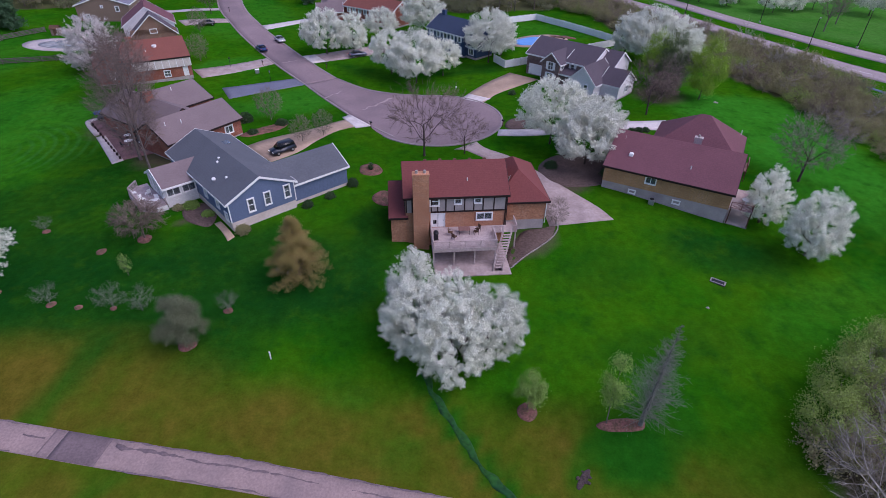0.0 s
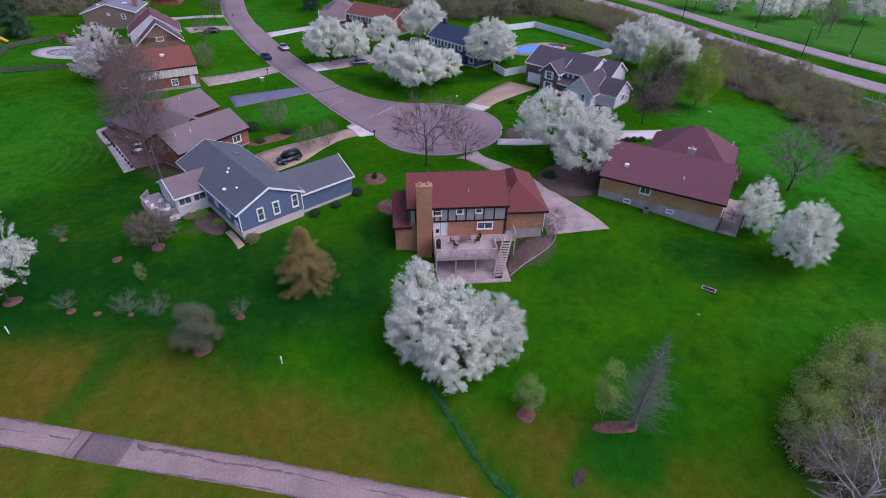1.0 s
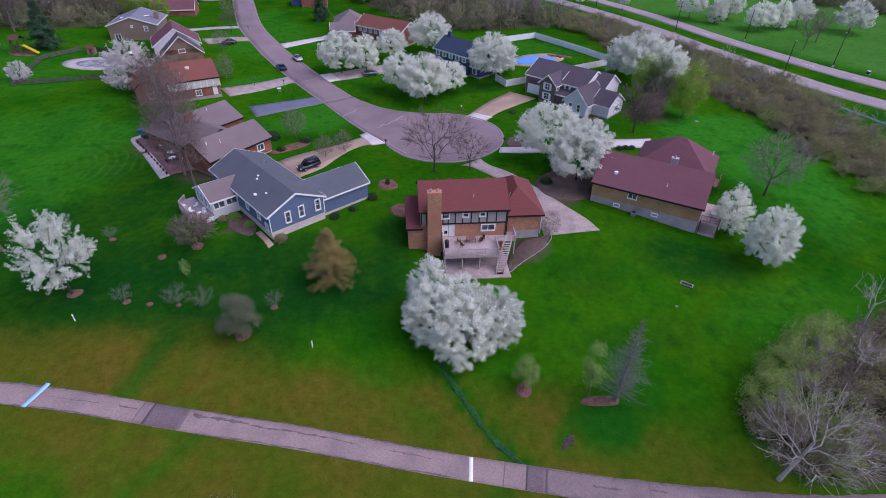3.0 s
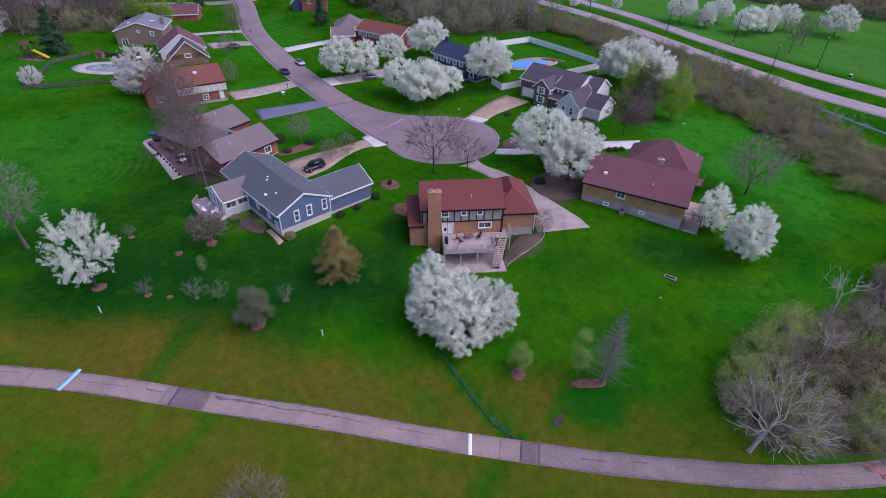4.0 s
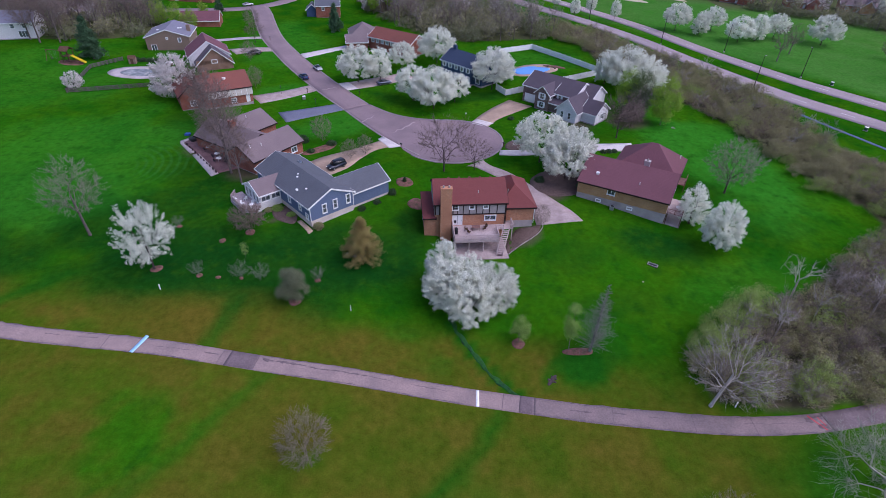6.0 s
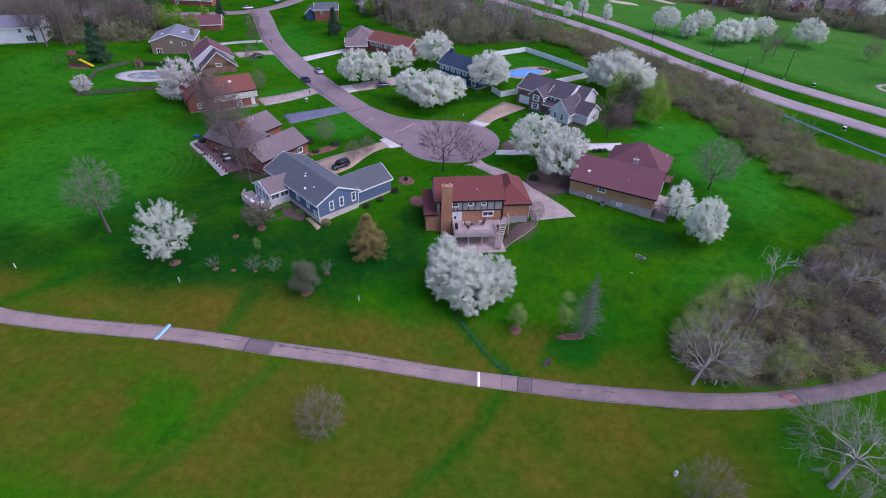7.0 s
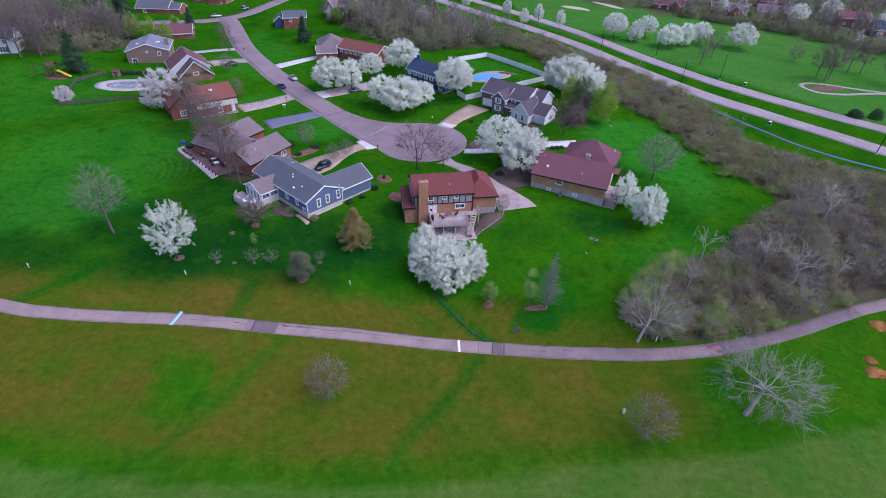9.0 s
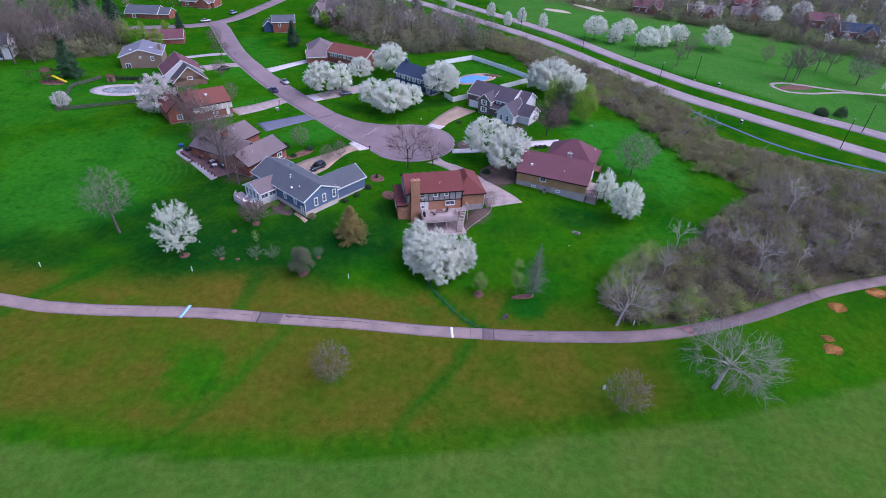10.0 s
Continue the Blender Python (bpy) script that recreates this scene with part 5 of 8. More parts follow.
# ---- the long brown-roofed brick house behind the blue one ----
D = house_at("brown_roof_house", -44.0, 74.7, 3.5, 56.6, "long low red brick house with brown-grey roof")
block(D, 2.6, 16.4, 0.2, 8.8, -0.6, 0.3, 3.2, 5.6, "gx", "brick_red", "roof_brown", trim="timber", openings=[("s", 11.2, 1.2, 1.5, 1.2, "win", 2, 1), ("s", 5.4, 1.2, 1.6, 1.3, "win", 2, 1), ("e", 4.3, 1.0, 1.4, 1.3, "win", 2, 1)])
block(D, 4.2, 14.0, 5.0, 22.0, -0.6, 0.3, 3.15, 5.9, "gy", "brick_red", "roof_brown", trim="timber")
block(D, 6.5, 20.2, 13.2, 23.2, -0.6, 0.3, 3.1, 5.5, "gx", "brick_red", "roof_brown", trim="timber", openings=[("e", 5, 0.32, 4.6, 2.1, "garage")])
chimney(D, 8.0, 9.4, 13.2, 14.2, 3.5, 7.2, "brick_red", 1)
roof_vent(D, 4.5, 3, 5.0)
roof_vent(D, 7, 2.5, 4.8)
roof_vent(D, 15, 17, 5.2)

# ---- houses up the street ----
E = house_at("orange_roof_house", -66.0, 111.9, 4.5, 31.0, "house with orange-red roof, cream panelled upper wall and brick below")
block(E, 0, 12.6, 0, 12, -0.6, 0.2, 4.5, 7.2, "gx", "brick_red", "roof_orange", trim="timber", openings=[("s", 11.3, 0.25, 0.9, 1.9, "door"), ("s", 7.5, 0.6, 1.2, 1.2, "win", 2, 2)])
part("panel_wall", boxm(1.2, 12.7, -0.35, -0.005, 2.4, 4.45), M["siding_cream"], E)
for k in range(9):
    part("batten", boxm(1.2 + k * 1.42, 1.32 + k * 1.42, -0.39, -0.352, 2.4, 4.4), M["white"], E)
block(E, -5.5, 0.6, 1.5, 12.5, -0.6, 0.2, 3.8, 6.4, "gy", "brick_red", "roof_orange", trim="timber", openings=[("s", 3.0, 1.0, 1.4, 1.3, "win", 2, 2)])
chimney(E, 1.6, 2.8, 4.0, 5.0, 4, 8.4, "brick_red", 1)
part("roof_fan", cylm((6.6, 3.6, 6.0), (6.6, 3.6, 6.5), 0.45, 0.5, 16), M["white"], E)
roof_vent(E, 4.6, 2.2, 5.6)
F = house_at("gabled_house", -78.4, 139.8, 4.7, 26.0, "brick house with brown roof and white-trimmed double gables")
block(F, 0, 10.6, 0, 6, -0.6, 0.2, 2.9, 7.5, "gy", "brick_brown", "roof_dark", openings=[("s", 5.3, 3.2, 1.6, 0.9, "win", 3, 1)])
block(F, -1.6, 10.6, 5.5, 17, -0.6, 0.2, 4.2, 8.4, "gy", "siding_white", "roof_maroon")
G = house_at("tan_house", -101.0, 156.8, 6.6, 12.0, "two-storey tan house with blue-grey roof")
block(G, 0, 13.5, 0, 14, -0.6, 0.2, 4.7, 6.9, "gy", "siding_tan", "roof_light", openings=[("s", 2.2, 0.3, 1.6, 2.0, "glass"), ("s", 6.7, 4.0, 0.5, 0.5, "win", 1, 1), ("s", 10.5, 3.0, 0.9, 1.2, "win", 1, 2)])
chimney(G, 12.2, 13.3, 5.5, 6.6, 4, 7.0, "siding_tan", 1)
part("skylight", boxm(9.4, 10.8, 5, 5.9, -0.05, 0.1, m=pose(0, 0, 6.15)), M["white"], G)
part("skylight", boxm(3.0, 4.4, 4, 4.9, -0.05, 0.1, m=pose(0, 0, 6.0)), M["white"], G)
H = house_at("red_brick_house", -103, 189, 6.6, 12.0, "low red brick house with maroon roof behind trees")
block(H, 0, 14, 0, 9, -0.6, 0.2, 2.9, 5.4, "gx", "brick_red", "roof_maroon", openings=[("s", 4, 1, 1.4, 1.2, "win", 2, 1)])
I = house_at("navy_house", -3.6, 147.0, 4.3, -46.8, "dark blue colonial house with navy roof and white windows")
block(I, 0, 13.6, 0, 9, -0.6, 0.2, 5.0, 7.6, "gx", "siding_navy", "roof_navy", openings=[("s", 1.6 + k * 2.6, 3.3, 0.9, 1.4, "win", 1, 2, "white") for k in range(5)] + [("s", 1.6 + k * 2.6, 0.7, 0.9, 1.5, "win", 1, 2, "white") for k in (0, 1, 3, 4)] + [("s", 6.8, 0.25, 1.0, 2.0, "door")])
chimney(I, 1.0, 2.2, 4.2, 5.0, 5, 8.8, "siding_navy", 2)
block(I, 13.6, 17.0, 1.0, 7.0, -0.6, 0.2, 2.7, 4.2, "gx", "siding_navy", "roof_navy", openings=[("s", 1.7, 0.7, 1.6, 1.4, "win", 3, 1)])
J = house_at("grey_gabled_house", 20.2, 126.0, 3.7, -42.0, "brown-grey brick house with dark roof and white gables")
J.matrix_world = J.matrix_world @ Matrix.Diagonal((1.09, 1.0, 1.06, 1))
block(J, 0, 15.0, 0, 10.5, -0.6, 0.2, 4.6, 7.2, "gx", "brick_grey", "roof_dark", openings=[("s", 2.8, 0.25, 4.2, 2.15, "garage"), ("s", 11.0, 3.0, 0.8, 1.2, "win", 1, 2, "white"), ("s", 11.6, 0.3, 1.0, 2.0, "door"), ("e", 5, 3.0, 0.9, 1.2, "win", 1, 2)])
block(J, 5.3, 9.3, -2.6, 5, -0.6, 0.2, 4.5, 6.3, "gy", "brick_grey", "roof_dark", openings=[("s", 2.0, 2.95, 1.2, 1.45, "win", 2, 2, "white"), ("s", 2.0, 0.8, 1.3, 1.4, "win", 2, 2, "white"), ("e", 1.3, 3.0, 0.8, 1.3, "win", 1, 2, "white")])
block(J, 9.3, 13.6, -2.0, 0.2, -0.6, 0.2, 2.5, 3.3, "sy-", "brick_grey", "roof_dark")
block(J, 13.2, 18.6, -5.0, 3.6, -0.6, 0.2, 2.9, 5.7, "gy", "siding_white", "roof_dark", openings=[("s", 1.6, 0.8, 0.8, 1.6, "win", 1, 2), ("s", 3.6, 0.8, 0.8, 1.6, "win", 1, 2)])
block(J, 15.0, 18.2, 3.6, 11.2, -0.6, 0.2, 4.4, 6.7, "gx", "siding_white", "roof_dark", open_sides="w", openings=[("e", 4, 1.2, 1.4, 1.3, "win", 2, 2)])
block(J, 18.4, 22.4, -2.0, 5.0, -0.6, 0.2, 2.7, 4.9, "gx", "siding_white", "roof_dark", open_sides="w", openings=[("e", 3.5, 0.9, 1.4, 1.3, "win", 2, 2)])
part("gable_siding", wall_panel((15.03, 0.3), (15.03, 10.2), 4.5, 4.6, 0.02, peak=(4.95, 7.0)), M["siding_white"], J)
part("ridge_flashing", boxm(-0.05, 0.05, -1.6, 1.6, 0, 0.05, m=pose(9.3, 1.7, 5.7, 26, 0, 0)), M["white"], J)
K = house_at("hip_roof_house", -36.5, 174.5, 5.4, 10.0, "red brick house with brown hip roof")
block(K, 0, 10, 0, 13, -0.6, 0.2, 3.3, 6.6, "hip", "brick_red", "roof_brown", openings=[("s", 3, 1, 1.4, 1.2, "win", 2, 1)])
block(K, -1.5, 6, -5, 1, -0.6, 0.2, 2.7, 4.6, "gx", "brick_red", "roof_brown")
K2 = house_at("long_brick_house", -29.5, 172.5, 5.4, -36.0, "long brick house with orange-red roof and white dormer windows")
block(K2, 0, 19, 0, 9, -0.6, 0.2, 4.2, 6.6, "gx", "brick_red", "roof_orange", openings=[("s", 2.0 + 2.2 * k, 2.6, 1.1, 1.2, "win", 2, 2) for k in range(5)])
L_ = house_at("colonial_house", -57.0, 216.5, 5.9, 9.0, "two-storey red brick house with blue side wing")
block(L_, 0, 10, 0, 9, -0.6, 0.2, 4.8, 6.8, "gx", "brick_red", "roof_grey", openings=[("s", 3, 3, 0.9, 1.2, "win", 1, 2)])
block(L_, -4, 0.5, 1, 8, -0.6, 0.2, 3.2, 5.2, "gy", "siding_navy", "roof_grey")
N_ = house_at("grey_roof_house", -128, 236.5, 7.0, -6.0, "low brick house with grey roof")
block(N_, 0, 15, 0, 10, -0.6, 0.2, 3.0, 5.6, "gx", "brick_red", "roof_grey", openings=[("s", 4, 1, 1.4, 1.2, "win", 2, 1)])
block(N_, 14, 20, 1, 9, -0.6, 0.2, 2.8, 4.8, "gx", "brick_red", "roof_grey")


# ---- trees ----
def limbs(seed, h, w, n=260, fork=0.25, base=0.15, trunk=0.2, shape=None, split=4, wob=0.1, hollow=0.3, gap=-9.0, flow=0.06, lean=(0.0, 0.0), lump=0.35, stems=6, thin=0.01):
    """Limbs that divide towards twig ends spread through a crown of a given outline: pieces (start, end, radii, level), then twig ends and middles with their ways."""
    g = np.random.default_rng(seed)
    shape = shape or ROUND
    su, sr = [p[0] for p in shape], [p[1] for p in shape]
    ends = []
    while len(ends) < n:
        u, an = g.uniform(base, 1.0), g.uniform(0, 2 * np.pi)
        wide = float(np.interp((u - base) / (1 - base), su, sr))
        if g.random() > wide * wide + 0.03:
            continue
        r = w * wide * math.sqrt(g.uniform(hollow * hollow, 1.0))
        p = np.array([r * math.cos(an), r * math.sin(an), h * u])
        k = noise.noise((p[0] * lump + seed, p[1] * lump, p[2] * lump))
        if k + 0.5 * noise.noise((p[0] * lump * 2.3, p[1] * lump * 2.3 + seed, p[2] * lump * 2.3)) < gap:
            continue
        p[:2] *= 1 + 0.22 * k
        ends.append(p)
    ends = np.array(ends)
    seg, tips = [], []
    sway = g.normal(0, 0.02, 2) * h

    def on_trunk(z):
        return np.array([lean[0] * z + sway[0] * math.sin(2.2 * z / h), lean[1] * z + sway[1] * math.sin(1.7 * z / h), z])

    ends[:, 0] += lean[0] * ends[:, 2]
    ends[:, 1] += lean[1] * ends[:, 2]

    def sort_out(P, k):
        c = P[g.choice(len(P), k, replace=False)]
        for _ in range(3):
            who = np.argmin(((P[:, None] - c[None]) ** 2).sum(-1), 1)
            c = np.array([P[who == i].mean(0) if (who == i).any() else c[i] for i in range(k)])
        return [P[who == i] for i in range(k) if (who == i).any()]

    def grow(s, P, lv, r):
        if len(P) == 1 or lv > 7:
            for p in P:
                mid = (s + p) / 2 + g.normal(0, wob * 0.6, 3) * np.linalg.norm(p - s)
                seg.append((*s, *mid, r, max(r * 0.7, thin * 0.6), lv))
                seg.append((*mid, *p, max(r * 0.7, thin * 0.6), thin * 0.5, lv + 1))
                d = (p - mid) / max(np.linalg.norm(p - mid), 1e-6)
                tips.append((*p, *d))
                tips.append((*mid, *d))
            return
        c = P.mean(0)
        d = (c - s) * (0.42 if lv == 1 else 0.5)
        L = np.linalg.norm(d)
        q = s + d + g.normal(0, wob * 0.5, 3) * L
        mid = s + d * 0.5 + g.normal(0, wob * 0.5, 3) * L - np.array([0, 0, flow * L])
        seg.append((*s, *mid, r, r * 0.88, lv))
        seg.append((*mid, *q, r * 0.88, r * 0.78, lv))
        for sub in sort_out(P, min(split, len(P))):
            grow(q, sub, lv + 1, max(r * 0.78 * (len(sub) / len(P)) ** 0.42, thin))

    groups = sort_out(ends, stems)
    high = h * fork
    for P in groups:
        c = P.mean(0)
        z = h * fork + max(0.0, c[2] - h * fork) * g.uniform(0.1, 0.5)
        high = max(high, z)
        grow(on_trunk(z), P, 1, trunk * 0.8 * (len(P) / n) ** 0.42)
    zs = np.linspace(0, high, 7)
    for a, b in zip(zs, zs[1:]):
        p, q = on_trunk(a), on_trunk(b)
        if a == 0:
            p[2] -= 0.15
        seg.append((*p, *q, trunk * (1.15 if a == 0 else 1 - 0.45 * a / high), trunk * (1 - 0.45 * b / high), 0))
    return np.array(seg), np.array(tips)


def spikes(t, per, length, width, seed, wild=0.5, up=0.12):
    """Fine three-sided twigs that taper to a point, springing from the twig ends."""
    g = np.random.default_rng(seed)
    p = np.repeat(t[:, :3], per, 0)
    d = np.repeat(t[:, 3:], per, 0) + g.normal(0, wild, p.shape) + [0, 0, up]
    n = len(p)
    d /= np.maximum(np.linalg.norm(d, axis=1), 1e-6)[:, None]
    u = np.cross(d, g.normal(0, 1, (n, 3)))
    u /= np.maximum(np.linalg.norm(u, axis=1), 1e-6)[:, None]
    w = np.cross(d, u)
    p = p - np.repeat(t[:, 3:], per, 0) * g.uniform(-0.1, 1.0, (n, 1)) * length
    k = width * g.uniform(0.7, 1.3, (n, 1))
    v = np.stack([p + u * k, p - u * k * 0.5 + w * k * 0.87, p - u * k * 0.5 - w * k * 0.87, p + d * length * g.uniform(0.5, 1.3, (n, 1))], 1)
    f = np.array([(0, 1, 3), (1, 2, 3), (2, 0, 3)])
    return v.reshape(-1, 3), (np.arange(n)[:, None, None] * 4 + f[None]).reshape(-1, 3)


PEAR = [(0.0, 0.5), (0.12, 0.8), (0.25, 0.95), (0.4, 1.0), (0.6, 0.94), (0.78, 0.74), (0.9, 0.5), (1.0, 0.25)]
VASE = [(0.0, 0.12), (0.1, 0.5), (0.25, 0.95), (0.5, 0.95), (0.75, 0.7), (0.9, 0.5), (1.0, 0.2)]
ROUND = [(0.0, 0.3), (0.2, 0.75), (0.4, 1.0), (0.65, 0.95), (0.85, 0.65), (1.0, 0.3)]


def tubes(a, sides_of=lambda lv: 6 if lv < 1 else (4 if lv < 3 else 3), thin=0.006):
    """Corners and triangles of tapered tubes along the pieces."""
    V, Fc, base = [], [], 0
    for ns in (3, 4, 6):
        k = np.array([sides_of(lv) == ns for lv in a[:, 8]])
        s = a[k]
        if not len(s):
            continue
        p, q = s[:, :3], s[:, 3:6]
        d = q - p
        d /= np.maximum(np.linalg.norm(d, axis=1), 1e-6)[:, None]
        u = np.cross(d, np.where(np.abs(d[:, 2:3]) < 0.9, [[0, 0, 1.0]], [[1.0, 0, 0]]))
        u /= np.linalg.norm(u, axis=1)[:, None]
        w = np.cross(d, u)
        an = np.arange(ns) * 2 * np.pi / ns
        ring = u[:, None] * np.cos(an)[None, :, None] + w[:, None] * np.sin(an)[None, :, None]
        r0, r1 = np.maximum(s[:, 6], thin), np.maximum(s[:, 7], thin)
        v = np.concatenate([p[:, None] + ring * r0[:, None, None], q[:, None] + ring * r1[:, None, None]], 1)
        off_ = base + np.arange(len(s))[:, None, None] * 2 * ns
        i = np.arange(ns)
        j = (i + 1) % ns
        f = np.concatenate([np.stack([i, j, j + ns], -1), np.stack([i, j + ns, i + ns], -1)])
        V.append(v.reshape(-1, 3))
        Fc.append((off_ + f[None]).reshape(-1, 3))
        base += len(s) * 2 * ns
    return np.concatenate(V), np.concatenate(Fc)


def leaves(t, per, spread, size, seed, out=0.5, flat=0.0, long=1.0):
    """Small four-cornered petals or leaves about the twig ends, facing outwards more or less."""
    g = np.random.default_rng(seed)
    c = np.repeat(t[:, :3], per, 0)
    c = c + g.normal(0, spread, c.shape) * [1, 1, 0.8]
    n = len(c)
    mid = t[:, :3].mean(0)
    o = c - mid
    o /= np.maximum(np.linalg.norm(o, axis=1), 1e-6)[:, None]
    nr = g.normal(0, 1, (n, 3)) + o * out * 2 + [0, 0, flat + 0.4]
    nr /= np.linalg.norm(nr, axis=1)[:, None]
    u = np.cross(nr, g.normal(0, 1, (n, 3)))
    u /= np.maximum(np.linalg.norm(u, axis=1), 1e-6)[:, None]
    w = np.cross(nr, u)
    s = size * g.uniform(0.6, 1.35, (n, 1))
    k = g.uniform(-0.35, 0.35, (n, 1)) * s
    v = np.stack([c - u * s * long - w * s * 0.7, c + u * s * 0.8 - w * s * 0.75 + nr * k, c + u * s * long + w * s * 0.7, c - u * s * 0.75 + w * s * 0.85 + nr * k], 1)
    return v.reshape(-1, 3), np.arange(n * 4).reshape(-1, 4)


def woody(th, a, material, thin=0.006):
    """The trunk, and the branches that spring from it."""
    soup("trunk", *tubes(a[a[:, 8] < 1], thin=thin), material, th)
    soup("branchwork", *tubes(a[a[:, 8] >= 1], thin=thin), material, th)


def tree(name, m, label, skel, bark, crown=None, leaf=None, group="", category="tree"):
    """A tree: a trunk with its limbs, and, where it has them, a crown of leaves or petals."""
    th = thing(name, m, label, category, group)
    a, t = skel
    woody(th, a, M[bark])
    if crown is not None:
        soup("crown", *crown, M[leaf], th)
    return th


def clone(th, x, y, rz, s, label=None, dz=0.0, sz=None):
    c = copy_thing(th, at(x, y, rz, dz))
    c.scale = (s, s, sz or s)
    if label:
        tagged(c, label)
    return c


DOME = [(0.0, 0.62), (0.12, 0.88), (0.3, 1.0), (0.5, 0.97), (0.7, 0.82), (0.86, 0.58), (1.0, 0.22)]


def blossom_tree(name, x, y, h, w, label, seed, per=10, size=0.075, leaf="blossom", n=420, base=0.06, gap=-0.12, group="white blossoming trees", fuzz=0.17, shape=DOME, trunk=0.17, hollow=0.45, lump=0.45, fork=0.14):
    """Twigs sleeved in small petals, in clumps with gaps between them."""
    sk = limbs(seed, h, w, n, fork, base, trunk, shape, 4, 0.1, hollow, gap, 0.1, lump=lump, thin=0.012)
    a, t = sk
    fine = a[a[:, 8] >= 3]
    way = fine[:, 3:6] - fine[:, :3]
    way /= np.maximum(np.linalg.norm(way, axis=1), 1e-6)[:, None]
    spots = np.concatenate([t] + [np.concatenate([fine[:, :3] * (1 - q) + fine[:, 3:6] * q, way], 1) for q in (0.35, 0.75)])
    return tree(name, at(x, y), label, sk, "bark_dark", leaves(spots, per, fuzz, size, seed, 0.15), leaf, group)


# the broad white clump below the deck
blossom_tree("blossom_tree", 1.4, 37.0, 9.3, 4.2, "broad white blossoming pear tree on the lawn", 11, 10, 0.05, n=760, lump=0.85, gap=0.0, fuzz=0.14)
blossom_tree("blossom_tree", 5.2, 39.6, 8.5, 4.1, "white blossoming pear tree growing into its neighbours", 12, 10, 0.05, n=680, lump=0.85, gap=0.0, fuzz=0.14)
blossom_tree("blossom_tree", -2.2, 39.4, 9.3, 3.7, "white blossoming pear tree growing into its neighbours", 13, 10, 0.05, n=640, lump=0.85, gap=0.0, fuzz=0.14)
blossom_tree("blossom_tree", -2.9, 44.2, 9.3, 2.9, "white blossoming pear tree beside a brick chimney", 14, 10, 0.05, n=460, lump=0.85, gap=0.0, fuzz=0.14, shape=PEAR)
blossom_tree("blossom_tree", 1.2, 41.8, 8.7, 3.4, "white blossoming pear tree in the middle of a clump", 15, 10, 0.05, n=460, lump=0.85, gap=0.0, fuzz=0.14)
# others, built once and set out again at other sizes
w1 = blossom_tree("blossom_tree", -50.2, 44.8, 13.4, 4.9, "open-branched white blossoming tree in a mulch ring", 21, 8, 0.06, n=330, base=0.1, gap=-0.02, fuzz=0.13, shape=VASE, hollow=0.2, lump=0.5, fork=0.08)
w2 = blossom_tree("blossom_tree", 45.4, 63.2, 9.0, 2.9, "white blossoming tree beside a wooden deck", 22, 10, 0.055, n=330, gap=0.0, lump=0.8, fuzz=0.15)
w3 = blossom_tree("blossom_tree", 48.0, 55.9, 9.8, 3.7, "white blossoming tree on the lawn by a brick house", 23, 10, 0.055, n=560, gap=0.0, lump=0.8, fuzz=0.15)
w4 = blossom_tree("blossom_tree", 19.3, 86.4, 11.8, 6.2, "tall white blossoming tree at the turning circle", 24, 10, 0.065, n=760, base=0.26, gap=0.03, fork=0.1, fuzz=0.17, lump=0.6)
w5 = blossom_tree("blossom_tree", 23.6, 78.2, 10.2, 5.8, "white blossoming tree over a garden bed", 25, 10, 0.065, n=720, base=0.2, gap=0.03, fork=0.1, fuzz=0.17, lump=0.6)
for th, x, y, rz, s, lab in [
        (w4, 26.5, 84.5, 100, 0.8, "white blossoming tree at the edge of a garden bed"), (w5, -5.5, 119.6, 40, 1.14, "wide white blossoming tree at the street"), (w4, -11.5, 124.8, 200, 0.86, "wide white blossoming tree at the street"), (w4, 0.5, 124.5, 20, 0.72, "white blossoming tree on the front lawn"),
        (w5, -29.0, 138.0, 110, 1.1, "white blossoming tree beside a driveway"), (w3, -22.5, 140.5, 60, 1.05, "white blossoming tree beside a driveway"), (w4, -16.0, 150.0, 70, 0.75, "white blossoming tree behind a driveway"),
        (w5, -5.0, 157.5, 250, 1.15, "rounded white blossoming tree behind the dark blue house"), (w4, 11.8, 134.0, 300, 1.08, "white blossoming tree beside a white fence"), (w3, 15.5, 139.5, 150, 1.0, "white blossoming tree beside a white fence"),
        (w5, 52.0, 135.5, 10, 1.3, "wide white blossoming tree at the fence corner"), (w4, 57.0, 132.0, 140, 1.0, "wide white blossoming tree at the fence corner"), (w3, 47.5, 140.5, 80, 1.1, "white blossoming tree at the fence corner"),
        (w4, 95.7, 213.0, 30, 0.95, ""), (w3, 103.1, 206.3, 120, 1.0, ""), (w4, 111.3, 213.8, 220, 0.85, ""), (w5, 115.5, 197.4, 20, 1.0, ""), (w3, 124.5, 201.0, 310, 1.1, ""), (w4, 134.0, 205.0, 75, 0.85, ""), (w5, 150.0, 198.0, 165, 1.15, ""), (w1, 187.0, 133.0, 165, 0.95, ""),
        (w4, 210.0, 247.0, 65, 0.9, ""), (w5, 240.0, 262.0, 5, 1.0, ""), (w3, 178.0, 268.0, 5, 0.9, ""), (w3, 252.0, 238.0, 55, 0.9, "")]:
    clone(th, x, y, rz, s, lab or "white blossoming tree across the highway")
for x, y, s in ((64.5, 236, 0.8), (73.0, 226, 0.78), (55.5, 228, 0.75), (50.5, 247, 0.8), (31, 262, 0.9)):
    clone(w4, x, y, x * 7, s * 0.5, "narrow upright pale blossoming tree on the highway median", sz=s)
